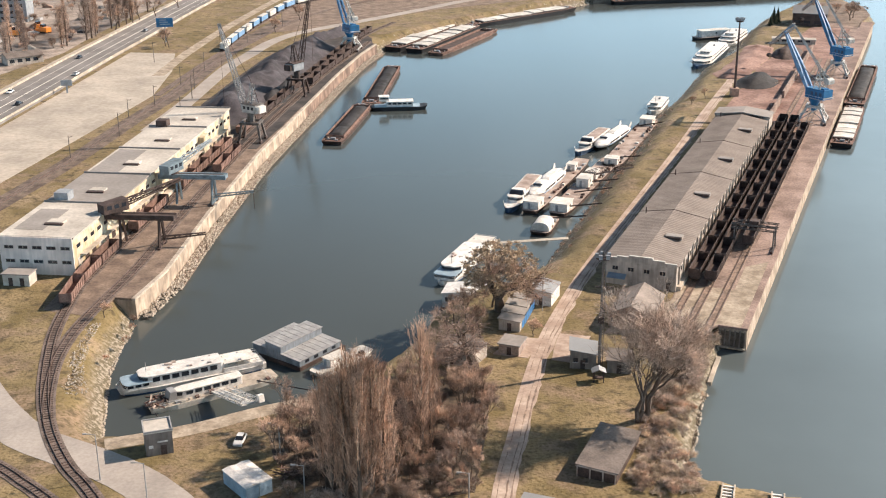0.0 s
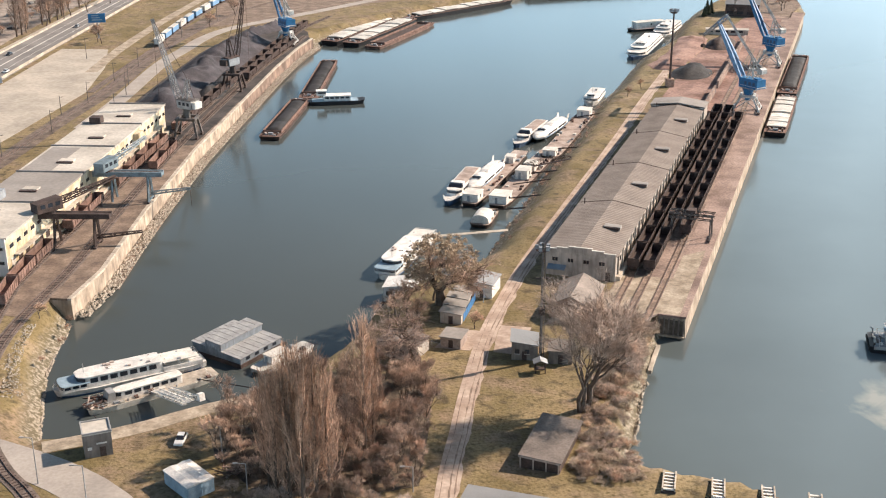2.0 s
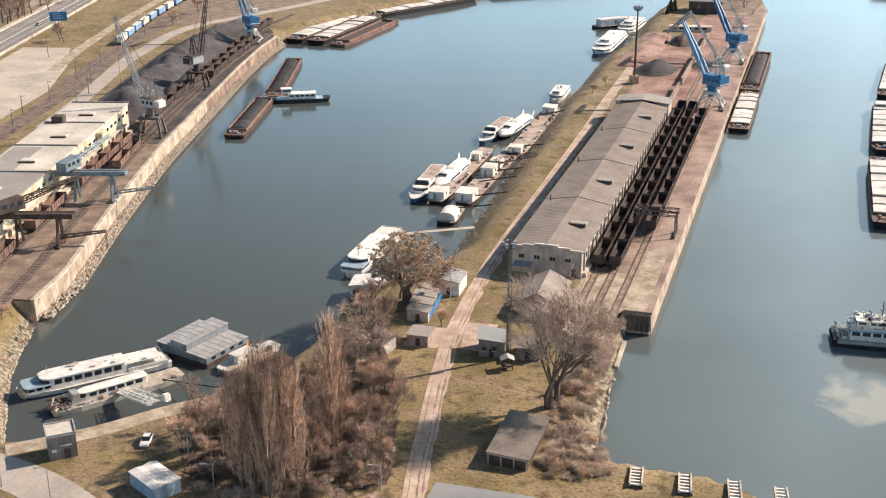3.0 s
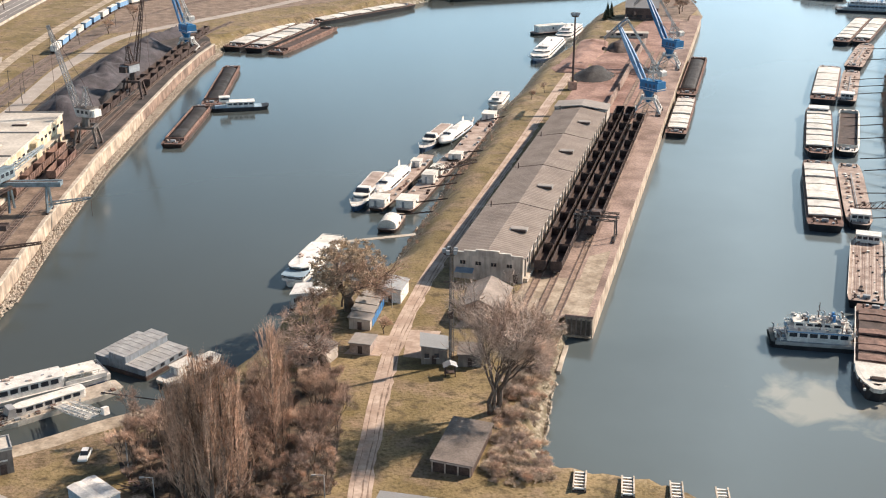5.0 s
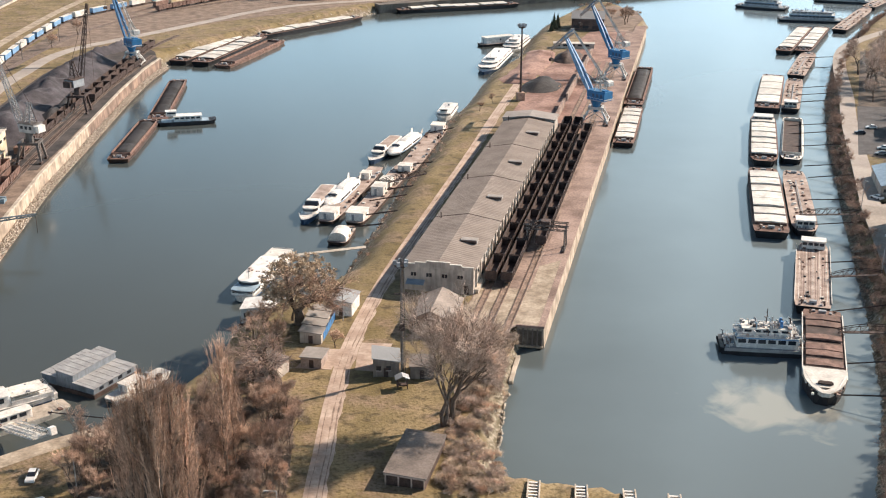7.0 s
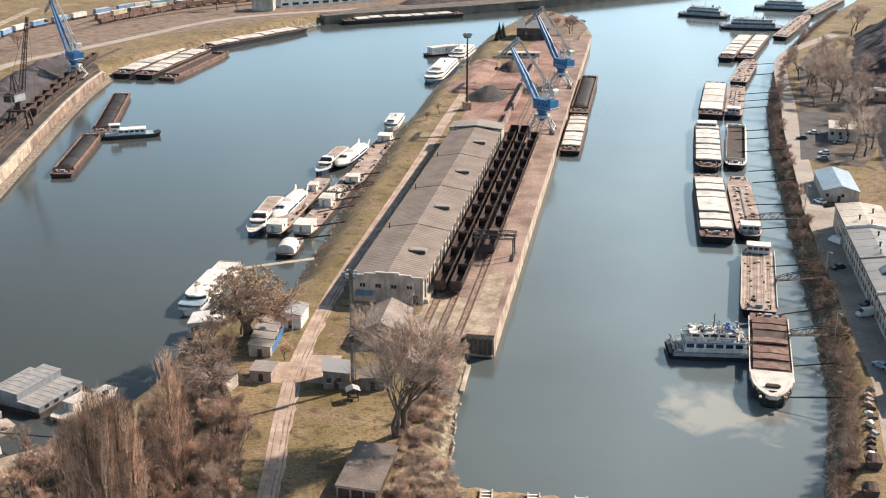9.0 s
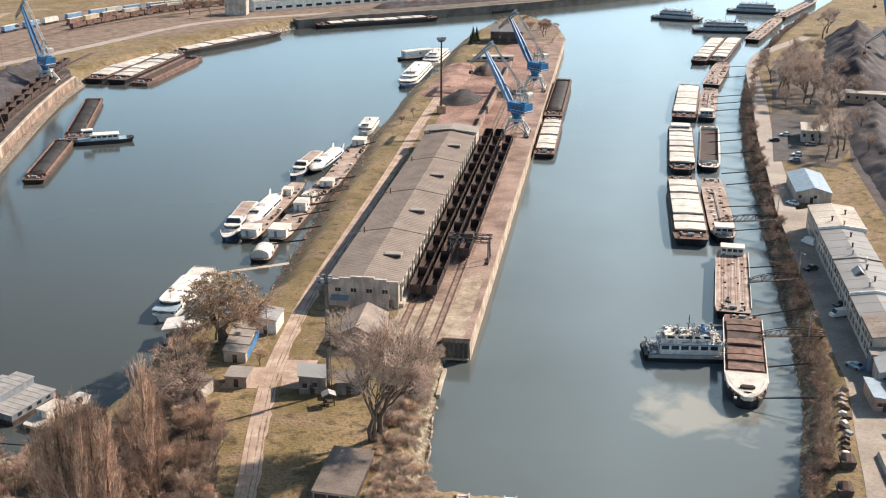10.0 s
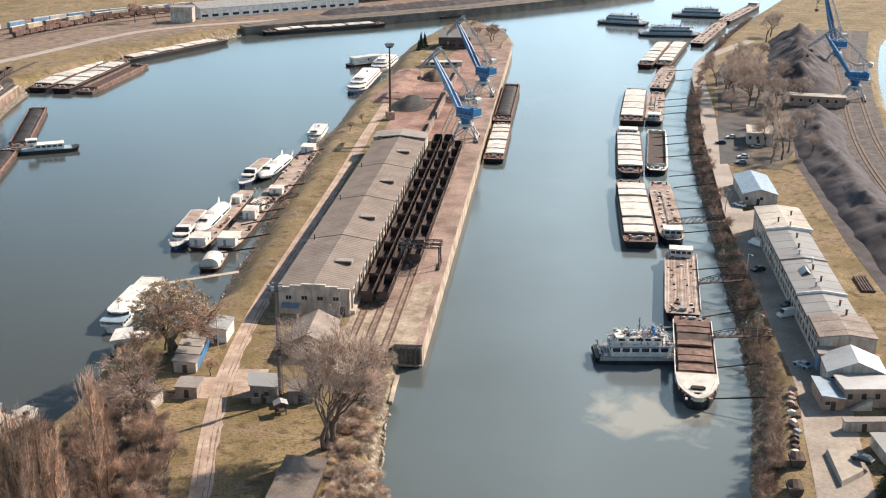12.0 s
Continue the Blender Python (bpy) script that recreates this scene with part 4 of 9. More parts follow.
def barge(label, near, heading, L, W, cargo, hull=None, deck=None, bow=0.2, stern=0.1, H=2.0, covers=7, house=False, group="moored barges", cover_mat=None, skip=()):
    """A river barge from its near end: a hull, side decks, a coaming and covers or an open hold."""
    root = thing("river_barge", label, "barge", pose(near[0], near[1], 0, 0, 0, -heading), group)
    part("hull", Shape().hull(hull_rings(L, W, H, bow, stern)), hull or M_DARK, root)
    dk = Shape().hull([[(a[0] * 0.985, a[1], a[2] - 0.02), (b[0] * 0.985, b[1], b[2] - 0.02), (b[0] * 0.985, b[1], b[2] + 0.06), (a[0] * 0.985, a[1], a[2] + 0.06)] for a, b in ((r[3], r[2]) for r in hull_rings(L, W, H, bow, stern))])
    part("deck", dk, deck or M_RUST, root)
    y0, y1, w = 0.09 * L, 0.91 * L, W / 2 - 0.9
    z = H + 0.06
    if cargo in ("covers", "part"):
        part("coaming", Shape().box(-w, y0, z, w, y1, z + 0.7), M_RUST_DARK, root)
        n, rv = covers, random.Random(int(near[0] * 5 + near[1]))
        for i in range(n):
            if i in skip:
                continue
            a, b = y0 + (y1 - y0) * i / n + 0.6, y0 + (y1 - y0) * (i + 1) / n - 0.6
            lift = rv.choice((0.0, 0.0, 0.12, 0.35))
            a, b = a + rv.uniform(-0.4, 0.5), b - rv.uniform(-0.4, 0.9)
            part("hatch_cover", Shape().hull([[(-w - 0.15, y, z + 0.5 + lift), (w + 0.15, y, z + 0.5 + lift), (w + 0.15, y, z + 0.85 + lift), (0, y, z + 1.08 + lift), (-w - 0.15, y, z + 0.85 + lift)] for y in (a, b)]), cover_mat or M_CREAM, root)
    elif cargo in ("coal", "empty"):
        sides = Shape()
        for x0, x1 in ((-w - 0.15, -w), (w, w + 0.15)):
            sides.box(x0, y0, z, x1, y1, z + 1.1)
        sides.box(-w, y0 - 0.15, z, w, y0, z + 1.1).box(-w, y1, z, w, y1 + 0.15, z + 1.1)
        part("coaming", sides, deck or M_RUST, root, "rusty hold coaming")
        if cargo == "coal":
            heap = Shape()
            n, rows = int(L / 3), []
            rr = random.Random(int(L * 10 + near[1]))
            for i in range(n + 1):
                y = y0 + 0.1 + (y1 - y0 - 0.2) * i / n
                hgt = (0.0 if i in (0, n) else 0.5 + rr.uniform(0, 1.0))
                rows.append([(-w, y, z - 0.2), (w, y, z - 0.2), (w, y, z + 0.25), (w * 0.4, y, z + 0.3 + hgt), (-w * 0.35, y, z + 0.3 + hgt * 0.9), (-w, y, z + 0.25)])
            load = part("load", heap.hull(rows), M_COAL, root, "black coal load")
            load.data.polygons.foreach_set("use_smooth", [True] * len(load.data.polygons))
        else:
            part("hold_floor", Shape().box(-w + 0.01, y0 + 0.01, z + 0.01, w - 0.01, y1 - 0.01, z + 0.05), M_RUST_DARK, root)
    elif cargo == "planks":
        rr = random.Random(17)
        for k in range(13):
            x = -w + 0.2 + k * (2 * w - 0.4) / 12
            part("deck_seam", Shape().box(x - 0.05, y0, z - 0.02, x + 0.05, y1 - 1.0, z + 0.05), M_RUST if k % 3 else M_CREAM, root)
        for k in range(26):
            x, y, s = rr.uniform(-w, w), rr.uniform(y0, y1 - 2), rr.uniform(0.12, 0.4)
            part("deck_gear", Shape().box(x - s, y - s * rr.uniform(0.6, 3), z, x + s, y + s, z + s), rr.choice((M_RUST_DARK, M_RUST, M_CREAM, M_DARK)), root)
        for x in (-W / 2 + 0.12, W / 2 - 0.12):
            part("bulwark", Shape().box(x - 0.08, y0 - 2, z - 0.1, x + 0.08, y1, z + 0.45), M_CREAM, root, "pale worn gunwale")
    elif cargo == "tank":
        rr = random.Random(int(near[0] * 3 + L))
        for i in range(int(L / 6)):
            y = 0.14 * L + i * 6 * 0.74
            for x in (-W * 0.24, W * 0.24):
                hx, hy, hr = x + rr.uniform(-0.5, 0.5), y + rr.uniform(-1.2, 1.2), rr.uniform(0.4, 0.75)
                part("tank_hatch", Shape().tube((hx, hy, z), (hx, hy, z + 0.4), hr, hr * 0.9, 9), M_CREAM if rr.random() < 0.4 else M_RUST, root)
            gx, gy, gs = rr.uniform(-W * 0.36, W * 0.36), y + rr.uniform(-2.5, 2.5), rr.uniform(0.2, 0.7)
            part("deck_gear", Shape().box(gx - gs, gy - gs * 0.7, z, gx + gs, gy + gs * 0.7, z + gs * 0.7), rr.choice((M_WHITE, M_CREAM, M_RUST_DARK, M_STEEL_LT)), root)
        part("pipe", Shape().tube((0, 0.1 * L, z + 0.45), (0, 0.8 * L, z + 0.45), 0.16), M_GREYMETAL, root)
    for y in (0.03 * L, 0.06 * L, 0.94 * L, 0.97 * L):
        for x in (-W * 0.3, W * 0.3):
            part("bollard", Shape().tube((x, y, H + 0.04), (x, y, H + 0.7), 0.22), M_RUST_DARK, root)
    for y in (0.045 * L, 0.955 * L):
        for k in range(7):
            gx, gy, gs = ((k * 37) % 11 - 5) / 11 * W * 0.75, y + ((k * 53) % 7 - 3) * 0.011 * L, 0.2 + 0.07 * (k % 4)
            part("deck_gear", Shape().box(gx - gs, gy - gs, H + 0.04, gx + gs, gy + gs * 1.3, H + 0.1 + gs * 1.2), (M_RUST_DARK, M_CREAM, M_GREYMETAL, M_DECK)[k % 4], root)
        part("winch", Shape().box(-0.9, y - 0.5, H + 0.04, 0.9, y + 0.5, H + 0.95), M_GREYMETAL, root)
    if house:
        hy = 0.04 * L if house == "near" else 0.86 * L
        cabin(root, -w * 0.85, hy, w * 0.85, hy + 0.07 * L, z, 2.3)
    return root


def cabin(root, x0, y0, x1, y1, z, h, wall=None, roof=None, label="white deckhouse", glaze=True):
    """A deckhouse with a row of windows and an overhanging roof."""
    c = part("deckhouse", Shape().box(x0, y0, z, x1, y1, z + h), wall or M_WHITE, root, label)
    part("roof", Shape().box(x0 - 0.2, y0 - 0.25, z + h, x1 + 0.2, y1 + 0.25, z + h + 0.14), roof or M_WHITE, c)
    if glaze:
        nx, ny = max(1, int((x1 - x0) / 1.6)), max(1, int((y1 - y0) / 2.2))
        for i in range(nx):
            a = x0 + 0.3 + i * (x1 - x0 - 0.3) / nx
            part("window", Shape().box(a, y0 - 0.04, z + h * 0.45, a + (x1 - x0) / nx - 0.4, y0 + 0.04, z + h * 0.82), M_GLASS, c)
        for i in range(ny):
            a = y0 + 0.4 + i * (y1 - y0 - 0.4) / ny
            for x in (x0, x1):
                part("window", Shape().box(x - 0.04, a, z + h * 0.45, x + 0.04, a + (y1 - y0) / ny - 0.6, z + h * 0.82), M_GLASS, c)
    return c


def rails(root, points, z, h=1.0):
    sh = Shape()
    p = [Vector((x, y, z)) for x, y in points]
    up = Vector((0, 0, h))
    for a, b in zip(p, p[1:]):
        sh.tube(a + up, b + up, 0.05, sides=3).tube(a + up * 0.5, b + up * 0.5, 0.04, sides=3)
        n = max(1, int((b - a).length / 2))
        for i in range(n + 1):
            q = a.lerp(b, i / n)
            sh.tube(q, q + up, 0.05, sides=3)
    part("railing", sh, M_WHITE, root)


barge("rusty barge loaded with coal, moored off the quay", (-48.8, 431.0), 7.5, 60, 8.6, "coal", M_RUST_DARK, M_RUST, H=1.5)
barge("rusty coal barge lashed behind another barge", (-38.5, 492.0), 4.0, 78, 8.8, "coal", M_RUST_DARK, M_RUST, H=1.5)
barge("black barge with pale hatch covers beside the stone bank", (-35.8, 613.5), 23.8, 78, 10.5, "covers", H=2.4)
barge("black barge with pale hatch covers lying alongside another", (-24.6, 608.5), 23.8, 78, 10.5, "covers", H=2.4)
barge("empty rust-red barge lying outermost of three", (-13.5, 602.5), 23.6, 76, 9.5, "empty", M_RUST, M_RUST, H=1.4)
barge("long black barge with white covers along the far bank", (3.5, 684.0), 47.0, 88, 10.5, "covers", H=2.4)
barge("long black barge with white covers at the far quay", (96, 769.6), 77.9, 84, 10.5, "covers", H=2.4)
barge("barge with grey-white hatch covers alongside the pier", (139.0, 425.0), 21.6, 62, 8.6, "covers", M_DARK, H=2.0)
barge("barge heaped with black coal alongside the pier", (162.6, 486.5), 21.8, 84, 8.8, "coal", M_DARK, M_RUST, H=2.2)
brown_barge = barge("old cargo barge with brown hatch covers and white bow", (138.2, 257.0), 205.0, 49.5, 9.6, "part", M_DARK, M_RUST, bow=0.85, covers=9, H=2.6, cover_mat=M_RUST, skip=(2, 7, 8), house=False)
barge("old cargo barge with a bare pinkish deck, open to the sun", (137.0, 259.5), 25.5, 52, 9.4, "planks", M_DARK, M_DECK, bow=0.7, H=2.6, house="far")
barge("barge with white hatch covers moored outermost off the bank", (151.0, 316.2), 21.2, 70, 11.0, "covers", M_DARK, H=2.6)
barge("pinkish tank barge with white deckhouses moored inside", (162.0, 316.5), 21.4, 66, 8.2, "tank", M_DARK, M_DECK, bow=0.3, stern=0.5, H=2.2, house="near")
barge("barge with grey and white hatch covers", (181.2, 391.5), 23.0, 70, 10.6, "covers", M_DARK, H=2.4, stern=0.5, house="far")
barge("empty open barge with a dark hold", (192.4, 393.0), 25.0, 66, 8.6, "empty", M_DARK, M_CREAM, H=2.2, stern=0.4)
barge("barge with broad white hatch covers", (216.6, 470.6), 26.0, 72, 11.0, "covers", M_DARK, H=2.6, covers=4)
barge("pinkish old tank barge near the bank", (226.5, 469.0), 26.5, 64, 8.0, "tank", M_DARK, M_DECK, H=2.2, house="near")
barge("pale weathered tank barge near the bank", (260.0, 536.0), 31.0, 62, 9.0, "tank", M_DARK, M_DECK, bow=0.5, H=2.2)
barge("barge with white covers in the far row", (281, 597), 33.0, 84, 9.0, "covers", M_DARK, H=2.4, covers=6)
barge("barge with pale covers in the far row", (291, 595), 33.0, 84, 9.0, "covers", M_DARK, H=2.4, covers=6)
barge("pinkish cargo ship in the far row", (343, 657), 37.0, 96, 9.5, "tank", M_DARK, M_DECK, bow=0.6, H=2.4)
barge("cargo ship with cluttered pink deck at the end of the row", (404, 738), 42.0, 100, 9.5, "tank", M_DARK, M_DECK, bow=0.6, H=2.6, house="far")
barge("distant dark barge by the far quay", (222, 812), 66.0, 66, 10.0, "coal", M_DARK, M_RUST_DARK, H=1.8)


# ---------------------------------------------------------------- wagons
def gondola(label, at, group, load=False, paint=None):
    L, W, H = 12.6, 2.9, 2.1
    root = thing("gondola_wagon", label, "rail wagon", at, group)
    body = Shape()
    body.box(-W / 2, 0, 1.25, W / 2, L, 1.4)
    body.box(-W / 2, 0, 1.4, -W / 2 + 0.1, L, 1.4 + H).box(W / 2 - 0.1, 0, 1.4, W / 2, L, 1.4 + H)
    body.box(-W / 2 + 0.1, 0, 1.4, W / 2 - 0.1, 0.1, 1.4 + H).box(-W / 2 + 0.1, L - 0.1, 1.4, W / 2 - 0.1, L, 1.4 + H)
    ribs = body
    for i in range(8):
        y = 0.2 + i * (L - 0.5) / 7
        for x in (-W / 2 - 0.1, W / 2):
            ribs.box(x, y, 1.4, x + 0.1, y + 0.12, 1.4 + H)
    part("body", body, paint or M_RUST, root)
    for y in (2.0, L - 2.0):
        b = part("bogie", Shape().box(-1.0, y - 1.2, 0.45, 1.0, y + 1.2, 1.2), M_RUST_DARK, root)
        for dy in (-0.9, 0.9):
            for x in (-0.8, 0.7):
                part("wheel", Shape().tube((x, y + dy, 0.76), (x + 0.12, y + dy, 0.76), 0.46, sides=10), M_RUST_DARK, b)
    for y in (-0.35, L):
        part("buffer", Shape().box(-0.9, y, 1.0, 0.9, y + 0.35, 1.25), M_RUST_DARK, root)
    if load:
        part("load", Shape().hull([[(-1.3, y, 1.5), (1.3, y, 1.5), (1.3, y, 2.9), (0, y, 2.9 + h), (-1.3, y, 2.9)] for y, h in ((0.2, 0), (3, 0.6), (6.3, 0.25), (9.6, 0.6), (12.4, 0))]), M_COAL, root, "black coal load")
    return root


first = gondola("empty rust-brown gondola wagon in a row on the pier", on_pier(24, 17.0, LAND + 0.3), "wagons on the pier", paint=M_RUST_DARK)
for d, s0, n in ((17.0, 24, 13), (12.9, 24, 13), (8.3, 54, 10)):
    for i in range(n):
        if d != 17.0 or i:
            copy_thing(first, on_pier(s0 + i * 13.4, d, LAND + 0.3))
wg = gondola("empty rust-red gondola wagon by the west quay", pose(-96.4, 262.0, LAND + 0.3, 0, 0, -1.0), "wagons on the west quay")


def wagons_on(thing_, line, start, count, leave=(), step=13.4, move=False):
    """Copies of a wagon coupled along a track line, from the first place at or beyond y = start."""
    p = [Vector(q) for q in smooth_line(line, 3.0)]
    i = next(k for k, q in enumerate(p) if q.y >= start)
    here, n = p[i], 0
    while n < count and i + 5 < len(p):
        j = i
        while j + 1 < len(p) and (p[j] - here).length < step:
            j += 1
        d = (p[j] - here).normalized()
        here_pose = pose(here.x, here.y, LAND + 0.3, 0, 0, -math.degrees(math.atan2(d.x, d.y)))
        if n == 0 and move:
            thing_.matrix_basis = here_pose
        elif n not in leave:
            copy_thing(thing_, here_pose)
        here, i, n = here + d * step, j, n + 1


wagons_on(wg, WEST_LINE, 262.0, 13, leave=(3, 6, 11), move=True)
wd = gondola("dark coal-dusted gondola wagon by the coal yard", pose(-300, 300, LAND + 0.3), "wagons on the west quay", paint=M_RUST_DARK)
wagons_on(wd, WEST_LINE, 437.0, 15, move=True)
wagons_on(wd, QUAY_LINE, 505.0, 6)
wagons_on(wg, QUAY_LINE, 372.0, 2)


# ---------------------------------------------------------------- trees
def spike(sh, a, b, r):
    """A twig: a long three-sided pyramid."""
    d = b - a
    u = d.orthogonal().normalized() * r
    w = d.normalized().cross(u)
    sh.add([a + u, a - u * 0.5 + w * 0.87, a - u * 0.5 - w * 0.87, b], [(0, 1, 3), (1, 2, 3), (2, 0, 3)])


def grow(seed, height, spread, limbs, twigs, rise, trunk_r, first=0.25, twig_len=1.6, twig_r=0.035):
    """Trunk with limbs, and a cloud of fine twigs along them. rise: how steeply the limbs climb."""
    rr = random.Random(seed)
    jig = 0.7 if rise < 2 else 0.35
    wood, crown = Shape(), Shape()
    top = Vector((rr.uniform(-0.4, 0.4), rr.uniform(-0.4, 0.4), height))
    base, lines = Vector((0, 0, -0.3)), []
    prev, n = base, 6
    for i in range(1, n + 1):
        q = base.lerp(top, i / n) + Vector((rr.uniform(-1, 1), rr.uniform(-1, 1), 0)) * 0.02 * height
        wood.tube(prev, q, trunk_r * (1 - 0.9 * (i - 1) / n), trunk_r * (1 - 0.9 * i / n), 6)
        if i > 2:
            lines.append((prev, q))
        prev = q
    for i in range(limbs):
        t = first + (0.92 - first) * (i + rr.random()) / limbs
        a = base.lerp(top, t)
        ang = rr.uniform(0, 6.283)
        reach = spread * (1.05 - 0.75 * t) * rr.uniform(0.6, 1.1)
        out = Vector((math.cos(ang), math.sin(ang), 0))
        mid = a + out * reach * 0.55 + Vector((0, 0, reach * rise * 0.45))
        end = a + out * reach + Vector((0, 0, reach * rise * rr.uniform(0.8, 1.3)))
        r = trunk_r * (0.5 - 0.35 * t)
        wood.tube(a, mid, r, r * 0.6, 4).tube(mid, end, r * 0.6, r * 0.2, 4)
        lines += [(a, mid), (mid, end), (mid, end)]
        for k in range(3):
            b0 = mid.lerp(end, rr.uniform(0, 0.9))
            side = Vector((rr.uniform(-1, 1), rr.uniform(-1, 1), rise * 0.6 + rr.uniform(-0.2, 0.6))).normalized()
            b1 = b0 + side * reach * rr.uniform(0.3, 0.6)
            wood.tube(b0, b1, r * 0.35, r * 0.12, 3)
            lines += [(b0, b1), (b0, b1)]
    for i in range(twigs):
        a, b = rr.choice(lines)
        p = a.lerp(b, rr.random())
        side = ((b - a).normalized() * 0.7 + Vector((rr.gauss(0, jig), rr.gauss(0, jig), rr.gauss(0.25 * rise, 0.5)))).normalized()
        q = p + side * twig_len * rr.uniform(0.5, 1.4)
        spike(crown, p, q, twig_r)
        s2 = (side + Vector((rr.gauss(0, 0.6), rr.gauss(0, 0.6), rr.gauss(0.2, 0.5)))).normalized()
        m = p.lerp(q, 0.5)
        spike(crown, m, m + s2 * twig_len * rr.uniform(0.3, 0.8), twig_r * 0.8)
    return wood.mesh("trunk"), crown.mesh("crown")


def fork(seed, height, stems, levels, open_angle, rise, r0, first, shrink=0.78, twigs=7, twig_len=1.3, twig_r=0.03):
    """A tree that forks again and again, from stems at the ground to sprays of fine twigs."""
    rr = random.Random(seed)
    wood, crown = Shape(), Shape()

    def rand3():
        return Vector((rr.gauss(0, 1), rr.gauss(0, 1), rr.gauss(0, 1)))

    def spray(p, d, n, size):
        for _ in range(n):
            u = (d + rand3() * 0.55 + Vector((0, 0, 0.15 * rise))).normalized()
            q = p + u * size * rr.uniform(0.5, 1.3)
            spike(crown, p, q, twig_r)
            for _ in range(1):
                m = p.lerp(q, rr.uniform(0.2, 0.8))
                spike(crown, m, m + (u + rand3() * 0.5).normalized() * size * rr.uniform(0.3, 0.7), twig_r)

    def limb(p, d, length, r, level):
        mid = p + (d + rand3() * 0.08).normalized() * length * 0.5
        end = mid + (d + rand3() * 0.14).normalized() * length * 0.5
        sides = 6 if level > levels - 2 else 4 if level > 1 else 3
        if level == 0:
            spike(wood, p, end, r)
        elif level == 1:
            wood.tube(p, end, r, r * 0.7, 3)
        else:
            wood.tube(p, mid, r, r * 0.85, sides).tube(mid, end, r * 0.85, r * 0.66, sides)
        if level <= levels - 2:
            spray(p.lerp(end, rr.random()), d, 1, twig_len)
        if level == 0:
            spray(end, d, twigs, twig_len)
            spray(mid, d, 1, twig_len)
            return
        for k in range(2 if rr.random() < 0.45 else 3):
            side = d.orthogonal().normalized()
            side = Matrix.Rotation(rr.uniform(0, 6.283), 3, d) @ side
            u = (d + side * open_angle * rr.uniform(0.3, 1.25) + Vector((0, 0, rise * 0.25))).normalized()
            limb(end, u, length * shrink * rr.uniform(0.75, 1.15), r * rr.uniform(0.5, 0.66), level - 1)

    for s in range(stems):
        a = rr.uniform(0, 6.283)
        lean = Vector((math.cos(a), math.sin(a), 0)) * (0.12 if stems == 1 else rr.uniform(0.08, 0.22) if stems == 2 else rr.uniform(0.25, 0.75))
        limb(Vector((lean.x, lean.y, -0.3)) * (0.3 if stems > 1 else 1), (Vector((0, 0, 1)) + lean).normalized(), height * first, r0, levels)
    top = max(v[2] for v in crown.v)
    k = height / top
    for sh in (wood, crown):
        sh.v = [(v[0] * k, v[1] * k, v[2] * k) for v in sh.v]
    return wood.mesh("trunk"), crown.mesh("crown")


def columnar(seed, height, width, shoots, r0, loose=0.28, twigs=15, low=0.05):
    """A slender upright tree: steep shoots packed round a straight stem, with upright twigs."""
    rr = random.Random(seed)
    wood, crown = Shape(), Shape()
    wood.tube((0, 0, -0.3), (0, 0, height * 0.5), r0, r0 * 0.6, 6).tube((0, 0, height * 0.5), (0, 0, height), r0 * 0.6, 0.03, 5)
    for i in range(shoots):
        z0 = height * (low + (0.85 - low) * (i / shoots))
        ang = rr.uniform(0, 6.283)
        out = Vector((math.cos(ang), math.sin(ang), 0))
        reach = width * (1.0 - 0.6 * z0 / height) * rr.uniform(0.2, 1.1)
        up = min(height * rr.uniform(0.22, 0.4), height * 1.02 - z0)
        a = Vector((0, 0, z0))
        b = a + out * reach * 0.8 + Vector((0, 0, up * 0.35))
        c = a + out * reach + Vector((rr.gauss(0, 0.15), rr.gauss(0, 0.15), up))
        r = r0 * rr.uniform(0.16, 0.3)
        crown.tube(a, b, r, r * 0.7, 3).tube(b, c, r * 0.7, r * 0.2, 3)
        for k in range(twigs):
            t = rr.random()
            p = b.lerp(c, t) if rr.random() < 0.75 else a.lerp(b, rr.uniform(0.3, 1))
            u = (Vector((rr.gauss(0, loose), rr.gauss(0, loose), 1)) + out * loose * 0.5).normalized()
            spike(crown, p, p + u * rr.uniform(0.9, 2.6), 0.028)
            spike(crown, p + u * 0.5, p + u * 0.5 + (u + Vector((rr.gauss(0, 0.3), rr.gauss(0, 0.3), 0))) * rr.uniform(0.5, 1.2), 0.024)
    return wood.mesh("trunk"), crown.mesh("crown")


WOODS = {
    "poplar": [columnar(11 + i, 20, 2.5, 62, 0.32) for i in range(3)],
    "round": [fork(21 + i, 13, 1, 5, 0.75, 0.5, 0.30, 0.20, 0.80, 4, 1.5, 0.034) for i in range(3)],
    "slim": [fork(61 + i, 11, 1, 5, 0.42, 0.9, 0.16, 0.26, 0.74, 3, 1.5, 0.029) for i in range(4)],
    "bush": [fork(31 + i, 4.0, 7, 3, 0.55, 0.5, 0.045, 0.34, 0.74, 3, 1.1, 0.027) for i in range(4)],
    "low": [grow(51 + i, 3.6, 2.8, 10, 150, 0.9, 0.06, 0.05, 1.3, 0.05) for i in range(2)],
    "brush": [fork(81 + i, 2.0, 9, 2, 0.7, 0.3, 0.025, 0.4, 0.75, 5, 0.8, 0.032) for i in range(3)],
    "vase": [fork(41 + i, 25, 2, 6, 0.52, 0.50, 0.42, 0.19, 0.82, 5, 1.9, 0.027) for i in range(2)],
    "old": [fork(71, 16, 1, 6, 0.85, 0.30, 0.70, 0.16, 0.82, 3, 1.6, 0.024)],
}


TINTED = {}


